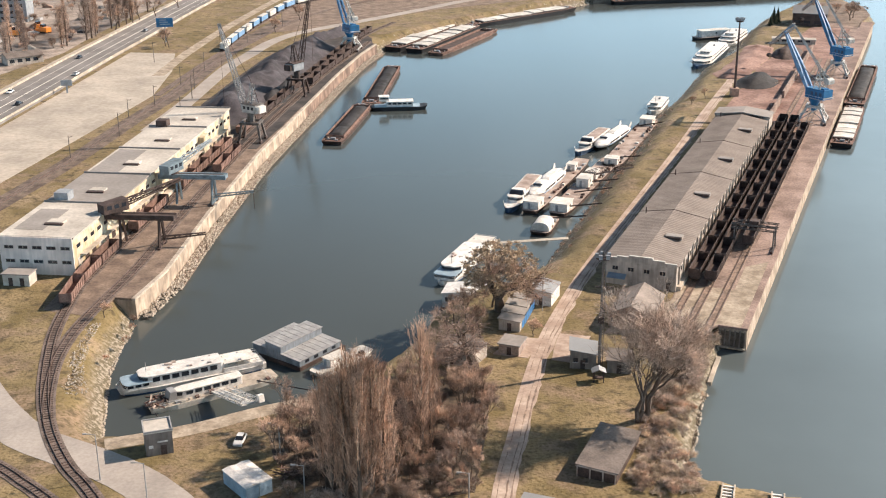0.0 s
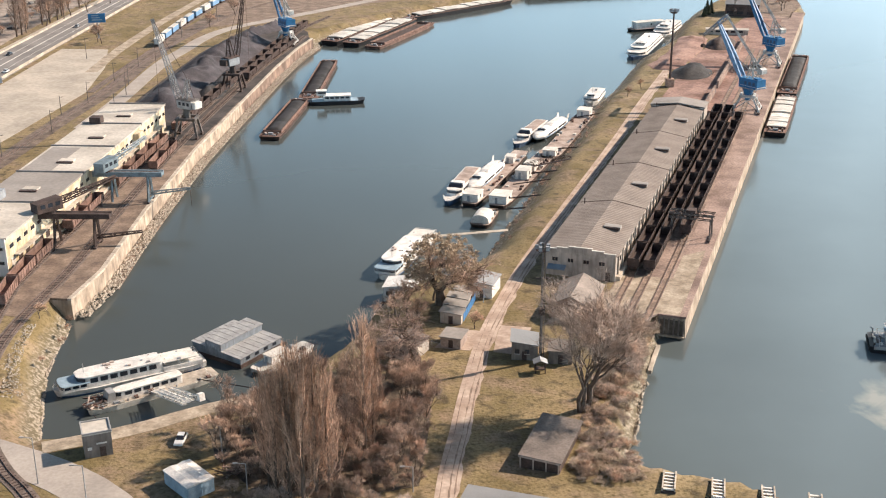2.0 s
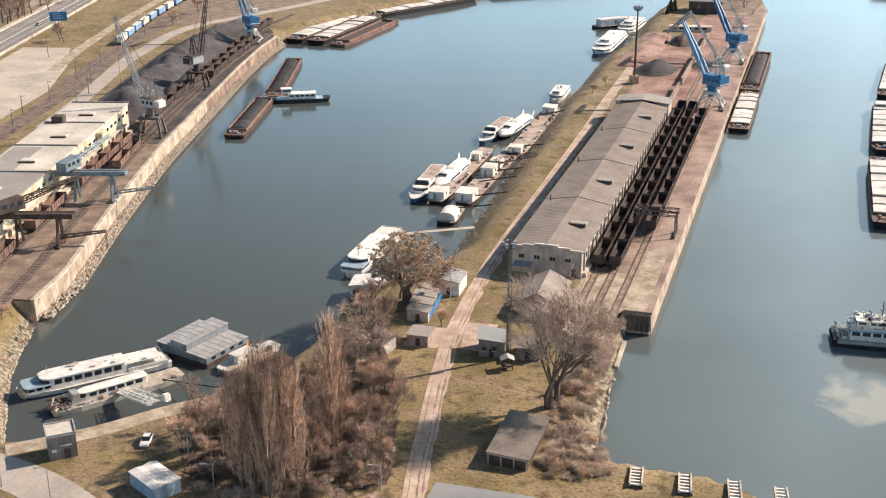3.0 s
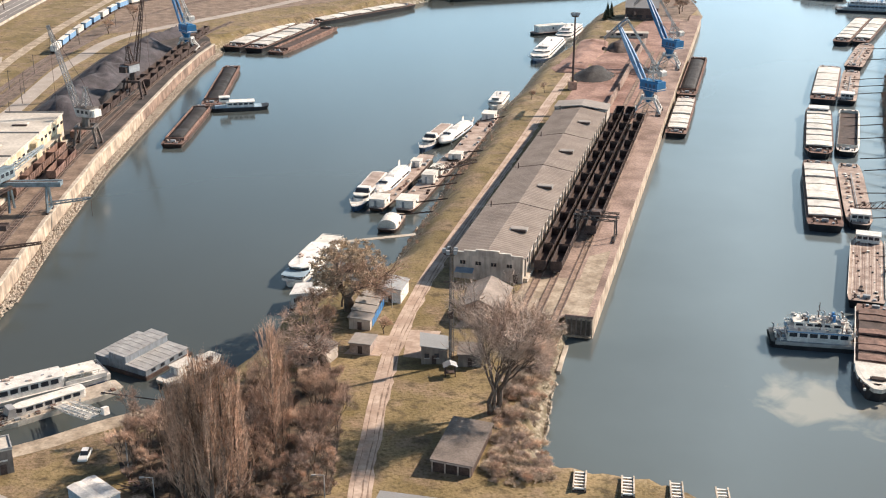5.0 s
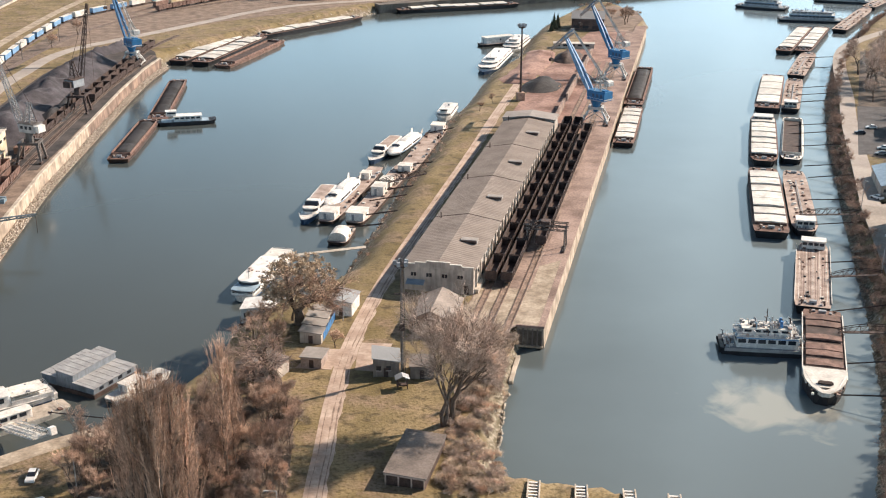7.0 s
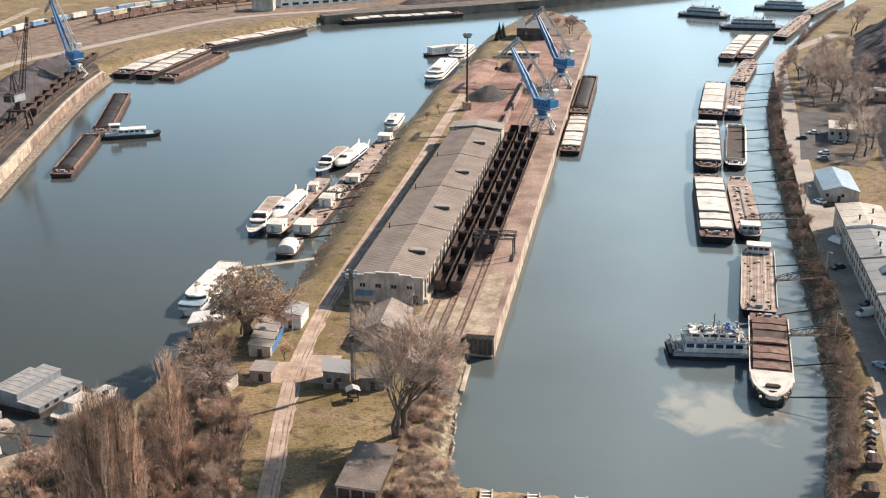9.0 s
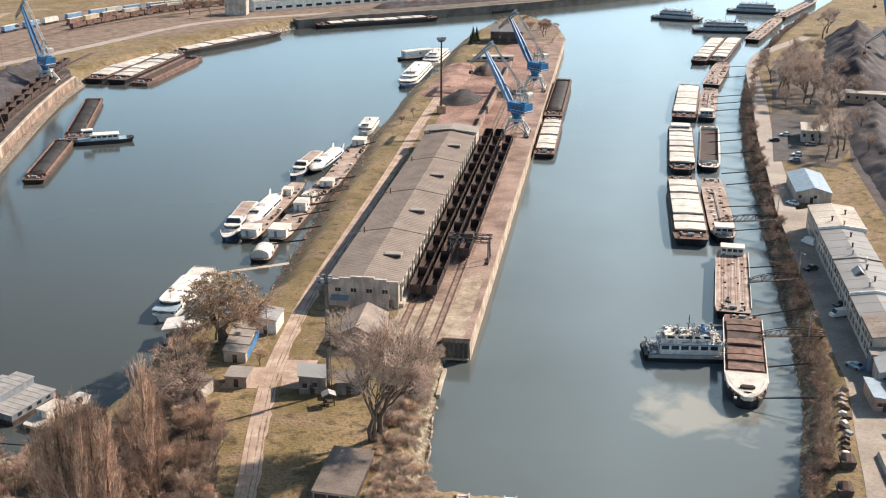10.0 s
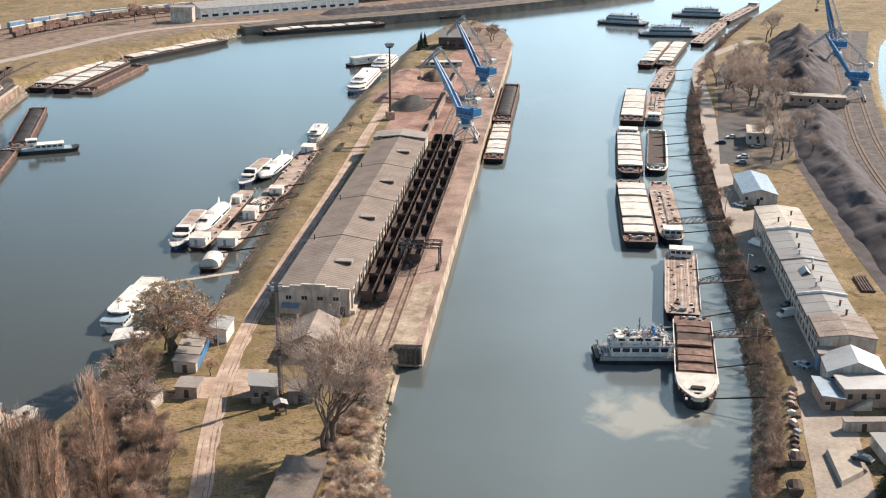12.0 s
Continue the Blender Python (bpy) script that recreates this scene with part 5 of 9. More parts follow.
def tree(kind, x, y, size=1.0, label="", z=LAND, variant=None, twig=None, name="bare_tree", group="", wide=1.0):
    """A leafless tree from the shared woods."""
    rr = random.Random(int(x * 37 + y * 91))
    wood, crown = WOODS[kind][rr.randrange(len(WOODS[kind])) if variant is None else variant]
    root = thing(name, label or "leafless winter tree with fine brown twigs", "bush" if kind in ("bush", "brush") else "tree", pose(x, y, z, 0, 0, rr.uniform(0, 360)) @ Matrix.Diagonal((size * wide, size * wide, size, 1)), group)
    part("trunk", wood, M_BARK, root)
    if twig and twig is not M_TWIG:
        key = (crown.name, twig.name)
        if key not in TINTED:
            TINTED[key] = crown.copy()
            TINTED[key].materials[0] = twig
        crown = TINTED[key]
    part("crown", crown, M_TWIG, root)
    return root


for mesh_pair in [m for ms in WOODS.values() for m in ms]:
    mesh_pair[0].materials.append(M_BARK)
    mesh_pair[1].materials.append(M_TWIG)


# ---------------------------------------------------------------- cranes and masts
def portal_crane(label, at, slew, colour, group, boom_mat=None, portal_mat=None, reach=15.0, tip=32.0):
    """A slewing portal crane: braced white legs, a funnel column, a machine house, a lattice tower and a double-link boom."""
    root = thing("portal_crane", label, "harbour crane", at, group)
    steel = portal_mat or M_CRANE_WHITE
    legs = [(x, y) for x in (-5.0, 5.0) for y in (-4.8, 4.8)]
    for x, y in legs:
        leg = part("leg", Shape().hull([[(x + sx * 0.38, y + sy * 0.38, 0.7) for sx, sy in ((-1, -1), (1, -1), (1, 1), (-1, 1))], [(x * 0.42 + sx * 0.32, y * 0.42 + sy * 0.32, 6.0) for sx, sy in ((-1, -1), (1, -1), (1, 1), (-1, 1))]]), steel, root)
        part("wheel_bogie", Shape().box(x - 0.45, y - 1.6, 0.12, x + 0.45, y + 1.6, 0.8), M_RUST_DARK, leg)
        for k in (-0.9, 0.9):
            part("wheel", Shape().tube((x - 0.3, y + k, 0.4), (x + 0.3, y + k, 0.4), 0.4, sides=8), M_RUST_DARK, leg)
    for x in (-5.0, 5.0):
        part("sill_beam", Shape().box(x - 0.25, -4.4, 1.0, x + 0.25, 4.4, 1.5), steel, root)
        part("brace", Shape().bar((x, -4.4, 1.2), (x * 0.5, 2.2, 5.7), 0.22).bar((x, 4.4, 1.2), (x * 0.5, -2.2, 5.7), 0.22), steel, root)
    for y in (-4.8, 4.8):
        part("brace", Shape().bar((-4.6, y, 1.3), (2.2, y * 0.45, 5.7), 0.2).bar((4.6, y, 1.3), (-2.2, y * 0.45, 5.7), 0.2), steel, root)
    ring = Shape().box(-2.9, -2.9, 5.6, 2.9, -2.1, 6.5).box(-2.9, 2.1, 5.6, 2.9, 2.9, 6.5).box(-2.9, -2.1, 5.6, -2.1, 2.1, 6.5).box(2.1, -2.1, 5.6, 2.9, 2.1, 6.5)
    part("portal_beam", ring, steel, root)
    part("stair", Shape().bar((4.4, -3.8, 1.0), (2.6, 2.4, 6.2), 0.16).bar((5.0, -3.8, 1.0), (3.2, 2.4, 6.2), 0.16), M_STEEL_LT, root)
    part("column", Shape().tube((0, 0, 4.2), (0, 0, 6.2), 1.0, 1.25, 12).tube((0, 0, 6.2), (0, 0, 9.0), 1.25, 2.5, 12).tube((0, 0, 9.0), (0, 0, 9.4), 2.7, 2.7, 14), colour, root, "blue funnel-shaped slewing column")
    q = Matrix.Rotation(radians(slew), 4, "Z")
    house = part("machine_house", Shape().hull([[(-2.5, y, z0), (2.5, y, z0), (2.5, y, z1 - 0.3), (2.2, y, z1), (-2.2, y, z1), (-2.5, y, z1 - 0.3)] for y, z0, z1 in ((-6.0, 9.4, 12.9), (2.8, 9.4, 12.9))]), colour, root, at=q)
    part("roof_hatch", Shape().box(-1.2, -5.0, 12.9, 1.2, -3.0, 13.4), colour, house)
    for y in (-5.0, -3.0, -1.0):
        for x in (-2.54, 2.5):
            part("louvre", Shape().box(x, y, 10.6, x + 0.04, y + 1.1, 11.9), M_NAVY, house)
    part("stripe", Shape().box(-2.54, -6.04, 9.7, 2.54, -6.0, 10.1), M_WHITE, house, "white stripe")
    part("walkway", Shape().box(-3.2, -6.2, 9.3, -2.5, 2.6, 9.42).box(2.5, -6.2, 9.3, 3.2, 2.0, 9.42), M_STEEL_LT, house)
    rail = Shape()
    for x in (-3.15, 3.15):
        rail.tube((x, -6.1, 10.4), (x, 2.0, 10.4), 0.05, sides=3)
        for k in range(6):
            rail.tube((x, -6.0 + k * 1.6, 9.4), (x, -6.0 + k * 1.6, 10.4), 0.04, sides=3)
    part("handrail", rail, M_WHITE, house)
    part("cab", Shape().hull([[(1.2, y, z0), (3.2, y, z0), (3.2, y, 12.0), (1.2, y, 12.0)] for y, z0 in ((2.3, 9.6), (4.4, 9.6), (5.1, 10.4))]), colour, house, "glazed driver's cab")
    part("cab_window", Shape().hull([[(1.3, y, z), (3.1, y, z), (3.1, y + 0.05, z), (1.3, y + 0.05, z)] for y, z in ((4.55, 9.9), (5.12, 10.6), (5.12, 11.8))]), M_GLASS, house)
    part("cab_window", Shape().box(3.2, 2.9, 10.6, 3.24, 4.7, 11.7), M_GLASS, house)
    pieces("tower", "tower_bar", Shape().lattice((0, -1.8, 12.9), (0, -1.2, 20.5), 3.4, 4, 0.2, 1.0), M_CRANE_WHITE, root, "white lattice tower", at=q)
    part("tower_platform", Shape().box(-1.4, -2.6, 16.4, 1.4, 0.2, 16.52), M_STEEL_LT, root, at=q)
    b = boom_mat or colour
    base, end = Vector((0, 2.6, 11.5)), Vector((0, 2.4 + reach, tip))
    side = Vector((0, -(end - base).z, (end - base).y)).normalized()
    for x in (-1.0, 1.0):
        rows = []
        for t, k, w, d in ((0.0, 1.25, 0.22, 0.35), (0.12, 1.2, 0.3, 0.7), (0.45, 0.95, 0.34, 0.95), (0.8, 0.6, 0.28, 0.6), (1.0, 0.4, 0.2, 0.35)):
            c = base.lerp(end, t) + Vector((x * k, 0, 0))
            rows.append([tuple(c + Vector((u * w, 0, 0)) + side * (v * d)) for u, v in ((-1, -1), (1, -1), (1, 1), (-1, 1))])
        part("boom", Shape().hull(rows), b, root, at=q)
    for i in range(9):
        t = 0.06 + i * 0.105
        wdt = 1.25 - 0.85 * t
        c, d = base.lerp(end, t), base.lerp(end, t + 0.09)
        part("boom_tie", Shape().bar(c + Vector((-wdt, 0, 0)), c + Vector((wdt, 0, 0)), 0.22).bar(c + Vector((-wdt, 0, 0)), d + Vector((wdt - 0.08, 0, 0)), 0.16), b, root, at=q)
    pieces("fly_jib", "jib_bar", Shape().lattice((0, reach - 2.0, tip + 2.6), (0, reach + 9.5, tip - 6.5), 1.5, 6, 0.22, 0.6), M_STEEL_LT, root, "pale lattice fly jib", at=q)
    part("jib_strut", Shape().bar(end, (0, reach - 1.8, tip + 2.6), 0.4).bar(end, (0, reach + 5.0, tip - 2.8), 0.3), b, root, at=q)
    for x in (-0.5, 0.5):
        part("tie_rod", Shape().bar((x, -1.2, 20.3), (x * 0.6, reach - 1.8, tip + 2.6), 0.42), M_CRANE_WHITE, root, "white tie rod", at=q)
    part("luffing_rack", Shape().bar((0.5, -0.4, 15.2), base.lerp(end, 0.42) + Vector((0.5, 0, 0)), 0.28), M_STEEL_LT, root, at=q)
    part("counterweight", Shape().hull([[(-1.5, y, z0), (1.5, y, z0), (1.5, y, z1), (-1.5, y, z1)] for y, z0, z1 in ((-7.0, 15.4, 17.0), (-5.9, 15.0, 17.6), (-4.8, 15.6, 17.4))]), M_CRANE_WHITE, root, "white counterweight", at=q)
    for x in (-1.0, 1.0):
        part("counter_arm", Shape().bar((x * 0.5, -0.6, 20.0), (x, -5.6, 17.0), 0.36).bar((x, -5.6, 16.6), (x, 1.2, 15.5), 0.26), M_CRANE_WHITE, root, at=q)
    part("rope", Shape().tube((0.3, reach + 9.3, tip - 6.6), (0.3, reach + 9.3, tip - 10.0), 0.06, sides=3).tube((-0.3, reach + 9.3, tip - 6.6), (-0.3, reach + 9.3, tip - 10.0), 0.06, sides=3), M_RUST_DARK, root, at=q)
    part("grab", Shape().hull([[(-0.7, y, tip - 11.2), (0.7, y, tip - 11.2), (0.9, y, tip - 10.4), (0.3, y, tip - 9.9), (-0.3, y, tip - 9.9), (-0.9, y, tip - 10.4)] for y in (reach + 8.7, reach + 9.9)]), M_RUST_DARK, root, "hanging steel grab", at=q)
    return root


M_CRANE_WHITE = mat("weathered_white_crane_steel", (0.50, 0.48, 0.44), 0.6, vary=0.35, scale=0.6, fine=3, tint=(0.62, 0.60, 0.57))
blue = portal_crane("bright blue portal crane with a white tie rod on the pier", on_pier(205, 7.1, LAND + 0.1), 55, M_BLUE, "blue cranes", M_CONT_BLUE)
portal_crane("blue portal crane with a blue boom near the pier's end", on_pier(294, 6.3, LAND + 0.1), 50, M_BLUE, "blue cranes")
portal_crane("blue portal crane standing by the west coal yard", pose(-55.5, 590, LAND + 0.1, 0, 0, -8), 40, M_BLUE, "blue cranes", tip=35)
portal_crane("blue portal crane beside the long coal heap", pose(328.5, 473.5, LAND + 0.1, 0, 0, -32), 80, M_BLUE, "blue cranes", reach=13, tip=29)
portal_crane("blue portal crane at the far end of the heap", pose(372, 556, LAND + 0.1, 0, 0, -33), 30, M_BLUE, "blue cranes", tip=36)


M_CRANE_OLD = mat("old_crane_steel", (0.135, 0.118, 0.108), 0.7, 0.1, vary=0.35, fine=3)


def lattice_crane(label, at, slew, paint, boom_to, house=M_STEEL_LT):
    """An older portal crane with a single long lattice boom."""
    root = thing("lattice_crane", label, "harbour crane", at, "old quay cranes")
    for x in (-4.0, 4.0):
        for y in (-3.6, 3.6):
            leg = part("leg", Shape().bar((x, y, 0.5), (x * 0.72, y * 0.72, 6.6), 0.7), paint, root)
            part("wheel_bogie", Shape().box(x - 0.4, y - 1.2, 0, x + 0.4, y + 1.2, 0.7), M_RUST_DARK, leg)
    part("portal_beam", Shape().box(-3.6, -3.4, 6.4, 3.6, -2.5, 7.2).box(-3.6, 2.5, 6.4, 3.6, 3.4, 7.2).box(-3.6, -2.5, 6.4, -2.7, 2.5, 7.2).box(2.7, -2.5, 6.4, 3.6, 2.5, 7.2), paint, root)
    part("brace", Shape().bar((-4, -3.6, 0.8), (-2.6, 2.6, 6.5), 0.25).bar((4, -3.6, 0.8), (2.6, 2.6, 6.5), 0.25), paint, root)
    part("column", Shape().tube((0, 0, 6.8), (0, 0, 10.6), 1.5, 1.2, 8), paint, root)
    q = Matrix.Rotation(radians(slew), 4, "Z")
    h = part("machine_house", Shape().box(-2.2, -4.4, 10.6, 2.2, 2.2, 13.6), house, root, at=q)
    part("roof", Shape().hull([[(-2.4, y, 13.6), (2.4, y, 13.6), (2.4, y, 13.8), (0, y, 14.3), (-2.4, y, 13.8)] for y in (-4.6, 2.4)]), paint, h)
    for i in range(3):
        part("window", Shape().box(-2.24, -3.4 + i * 1.9, 11.8, -2.18, -2.3 + i * 1.9, 12.9), M_GLASS, h)
    part("counterweight", Shape().box(-1.7, -6.0, 10.9, 1.7, -4.42, 13.2), M_WHITE if house is M_STEEL_LT else paint, root, at=q)
    part("tower", Shape().lattice((0, -0.8, 14.0), (0, -1.6, 21.0), 2.4, 5, 0.2, 0.9), paint if house is not M_STEEL_LT else M_STEEL_LT, root, at=q)
    part("boom", Shape().lattice((0, 2.4, 11.6), boom_to, 1.9, 14, 0.2, 0.7), paint if house is not M_STEEL_LT else M_STEEL_LT, root, "long slender lattice boom", at=q)
    part("stay", Shape().tube((0, -1.6, 21.0), boom_to, 0.09, sides=3).tube((0, -1.6, 21), (0, -4.6, 13.5), 0.12, sides=3), M_RUST_DARK, root, at=q)
    part("rope", Shape().tube(boom_to, (0, boom_to[1], 9), 0.06, sides=3), M_RUST_DARK, root, at=q)
    return root


lattice_crane("old grey-brown quay crane with a pale lattice boom", pose(-76.0, 418, LAND + 0.1, 0, 0, -6), 62, M_CRANE_OLD, (0, 13, 41))
lattice_crane("old dark quay crane with a raised lattice boom", pose(-69.0, 492, LAND + 0.1, 0, 0, -7), -25, M_RUST_DARK, (0, 11, 42), M_GREYMETAL)


def semi_gantry(label, x, y, paint, cab_mat, turn):
    """A half-portal crane that bridges the tracks from the warehouse wall to the quay, with a turning jib on top."""
    root = thing("gantry_crane", label, "gantry crane", pose(x, y, LAND, 0, 0, -4), "half-portal cranes")
    part("bridge_beam", Shape().box(-1.0, -1.5, 8.0, 19.8, -0.7, 9.4).box(-1.0, 0.7, 8.0, 19.8, 1.5, 9.4).box(-1.0, -0.7, 8.2, 0.2, 0.7, 9.2).box(18.8, -0.7, 8.2, 19.8, 0.7, 9.2), paint, root)
    part("deck", Shape().box(0.2, -0.7, 9.1, 18.8, 0.7, 9.25), M_RUST_DARK, root)
    for yy in (-2.6, 2.6):
        leg = part("leg", Shape().bar((15.5, yy * 0.4, 8.1), (15.5, yy, 0.4), 0.6), paint, root)
        part("wheel", Shape().box(15.1, yy - 0.8, 0.1, 15.9, yy + 0.8, 0.6), M_RUST_DARK, leg)
        part("leg", Shape().bar((4.6, yy * 0.4, 8.1), (4.6, yy, 0.4), 0.55), paint, root)
    part("sill_beam", Shape().box(15.2, -2.6, 0.6, 15.8, 2.6, 1.1), paint, root)
    part("low_boom", Shape().lattice((14.8, 0, 2.4), (27.5, 1.5, 3.6), 0.9, 8, 0.14, 0.5), paint, root, "thin boom reaching over the water")
    part("hook_rope", Shape().tube((27.4, 1.5, 3.5), (27.4, 1.5, -2.0), 0.08, sides=3), M_RUST_DARK, root)
    part("turntable", Shape().tube((3.5, 0, 9.2), (3.5, 0, 10.2), 1.6, sides=12), M_RUST_DARK, root)
    q = Matrix.Translation((3.5, 0, 10.2)) @ Matrix.Rotation(radians(turn), 4, "Z")
    cab = part("cab", Shape().hull([[(-1.7, yy, 0), (1.7, yy, 0), (1.7, yy, zz), (-1.7, yy, zz)] for yy, zz in ((-4.6, 2.6), (3.0, 3.2))]), cab_mat, root, at=q)
    for i in range(3):
        part("cab_window", Shape().box(1.7, -3.6 + i * 2.2, 1.2, 1.74, -2.2 + i * 2.2, 2.3), M_GLASS, cab)
    part("jib", Shape().lattice((0, 2.6, 1.6), (0, 21, 4.4), 1.5, 9, 0.22, 0.6), cab_mat, root, at=q)
    return root


semi_gantry("half-portal quay crane with a grey-blue cab and jib", -91.0, 345.5, M_CAB, M_CAB, -18)
semi_gantry("half-portal quay crane of rusty dark brown steel", -98.0, 307.5, M_RUST_DARK, M_RUST_DARK, -40)

g = thing("track_gantry", "small grey lattice gantry straddling the wagon track", "gantry crane", on_pier(54.8, 6.8))
for sy in (-1.6, 1.6):
    part("girder", Shape().lattice((-6.2, sy, 6.6), (6.0, sy, 6.6), 1.2, 7, 0.13), M_CRANE_OLD, g)
for sx in (-5.2, 5.2):
    for sy in (-1.6, 1.6):
        part("leg", Shape().bar((sx, sy, 6.2), (sx * 1.03, sy * 1.7, 0.2), 0.3), M_CRANE_OLD, g)
    part("sill_beam", Shape().box(sx - 0.3, -3.2, 0.2, sx + 0.3, 3.2, 0.7), M_RUST_DARK, g)
part("trolley", Shape().box(-1.5, -1.4, 7.2, 1.0, 1.4, 8.2), M_RUST_DARK, g)

m = thing("floodlight_mast", "tall slender dark floodlight mast on the pier", "light mast", pose(112.9, 487.3, LAND))
part("pole", Shape().tube((0, 0, 0), (0, 0, 31.0), 0.55, 0.32, 8), M_RUST_DARK, m)
part("head_ring", Shape().tube((0, 0, 30.6), (0, 0, 31.2), 1.5, sides=10), M_RUST_DARK, m)
for i in range(6):
    a = i * 1.047
    part("floodlight", Shape().box(-0.45 + 1.5 * math.cos(a), -0.3 + 1.5 * math.sin(a), 31.2, 0.45 + 1.5 * math.cos(a), 0.3 + 1.5 * math.sin(a), 32.3), M_GREYMETAL, m)
part("base_block", Shape().box(-1.6, -1.6, 0, 1.6, 1.6, 3.4), M_BRICK, m, "red-brown base block")

m = thing("relay_mast", "slender lattice relay mast with lamps beside the road", "light mast", pose(28.9, 229.8, LAND))
part("pole", Shape().tube((0, 0, 0), (0, 0, 27.0), 0.27, 0.2, 8), M_CRANE_OLD, m)
part("ladder", Shape().lattice((0.55, 0, 0.2), (0.4, 0, 26.5), 0.4, 30, 0.06), M_CRANE_OLD, m)
part("platform", Shape().tube((0, 0, 25.4), (0, 0, 25.6), 1.5, sides=10), M_RUST_DARK, m)
for i in range(5):
    a = 0.4 + i * 1.2566
    part("floodlight", Shape().box(-0.35 + 1.3 * math.cos(a), -0.35 + 1.3 * math.sin(a), 25.6, 0.35 + 1.3 * math.cos(a), 0.35 + 1.3 * math.sin(a), 26.5), M_GREYMETAL, m)
part("cross_arm", Shape().box(-1.4, -0.12, 19.0, 1.4, 0.12, 19.3), M_RUST_DARK, m)
part("junction_box", Shape().box(-0.6, -0.9, 11.0, 0.6, -0.3, 12.6), M_RUST_DARK, m)


def street_lamp(x, y, h, turn=0, label="grey street lamp with a bent arm"):
    r = thing("street_lamp", label, "street lamp", pose(x, y, LAND, 0, 0, turn), "street lamps")
    part("pole", Shape().tube((0, 0, 0), (0, 0, h), 0.13, 0.09), M_STEEL_LT, r)
    part("arm", Shape().tube((0, 0, h - 0.05), (-1.5, 0, h + 0.15), 0.07), M_STEEL_LT, r)
    part("lamp_head", Shape().box(-2.2, -0.16, h + 0.05, -1.4, 0.16, h + 0.25), M_STEEL_LT, r)
    return r


for x, y, h, a in ((-27.7, 179, 6.5, 0), (-65.2, 184.8, 9.2, 0), (-33.6, 190.8, 8.2, 0), (-55.3, 178.8, 7.0, 0), (0.9, 179.1, 5.0, 0), (162.1, 272.4, 7.0, 90), (143.5, 233.9, 6.5, 90), (184.6, 326.6, 8.5, 90), (19.0, 262.0, 7.0, 0)):
    street_lamp(x, y, h, a)
for x, y, h in ((-135.3, 395.2, 8), (-130.2, 452.9, 7.4), (-122.7, 511.6, 8), (-114.7, 502.6, 9.3), (-112, 484.6, 10), (-126, 424, 9), (-118, 540, 9), (-110, 610, 9), (-99, 660, 9), (-146, 560, 10), (-108, 446, 10), (-124, 470, 9)):
    r = thing("catenary_pole", "dark railway pole beside the sidings", "pole", pose(x, y, LAND), "railway poles")
    part("pole", Shape().tube((0, 0, 0), (0, 0, h), 0.17, 0.11), M_CRANE_OLD, r)
    part("arm", Shape().bar((0, 0, h - 0.6), (1.5, 0, h - 0.4), 0.12), M_CRANE_OLD, r)


# ---------------------------------------------------------------- heaps
def heap(name, label, category, points, width, height, material, seed, base=LAND):
    """A ridge of loose bulk along a line, with slumped uneven sides."""
    rr = random.Random(seed)
    line = smooth_line(points, 2.2)
    p = [Vector((x, y)) for x, y in line]
    rows, cols = [], 15
    for i, q in enumerate(p):
        t = (p[min(i + 1, len(p) - 1)] - p[max(i - 1, 0)]).normalized()
        n = Vector((-t.y, t.x))
        end = min(1.0, min(i, len(p) - 1 - i) * 2.2 / (width * 0.5))
        row = []
        for c in range(cols):
            u = c / (cols - 1) * 2 - 1
            lump = 0.85 + 0.3 * noise.noise(Vector((q.x * 0.09 + seed, q.y * 0.09, u * 1.7))) + 0.25 * noise.noise(Vector((q.x * 0.35, q.y * 0.35, u * 4 + seed)))
            z = height * max(0.0, 1 - abs(u) ** 1.15) * lump * end
            w = width / 2 * (0.35 + 0.65 * end ** 0.5) * (1 + 0.12 * noise.noise(Vector((q.x * 0.12, q.y * 0.12, seed))))
            row.append((q.x + n.x * w * u, q.y + n.y * w * u, base + z - (0.3 if abs(u) > 0.99 else 0) + rr.uniform(-0.1, 0.1)))
        rows.append(row)
    sh = Shape()
    k = cols
    sh.v = [v for row in rows for v in row]
    sh.f = [(r * k + i, r * k + i + 1, (r + 1) * k + i + 1, (r + 1) * k + i) for r in range(len(rows) - 1) for i in range(k - 1)]
    ob = part(name, sh, material)
    for poly in ob.data.polygons:
        poly.use_smooth = True
    return tagged(ob, label, category, kind="stuff")


heap("coal_heap", "grey-black coal heap behind the west quay tracks", "coal heap", [(-93, 440), (-91, 470), (-87, 505), (-83, 540), (-78, 575), (-72, 606)], 29, 8.0, M_COAL_GREY, 5)
heap("coal_heap", "low coal heap at the foot of the west cranes", "coal heap", [(-80, 470), (-76, 500), (-71, 530)], 13, 4.0, M_COAL, 6)
heap("coal_heap", "small grey coal heap at the end of the yard", "coal heap", [(-80, 612), (-70, 628), (-62, 644)], 13, 4.0, M_COAL_GREY, 7)
heap("coal_heap", "black coal heap on the red pier yard", "coal heap", [(121, 500), (128, 512), (134, 524)], 19, 4.5, M_COAL, 8)
heap("coal_heap", "dark heap beside the wall on the pier", "coal heap", [(152, 562), (158, 578), (164, 592)], 14, 5.0, M_RUST_DARK, 9)
heap("coal_heap", "long grey-black coal heap beside the river tracks", "coal heap", [(193, 222), (209, 260), (228, 310), (245, 354), (262, 394), (280, 424), (297, 455)], 21, 6.5, M_COAL_GREY, 12)
heap("coal_heap", "tall far coal heap beyond the brick shed", "coal heap", [(312, 490), (336, 530), (362, 575), (384, 612), (398, 640)], 34, 12.5, M_COAL_GREY, 13)
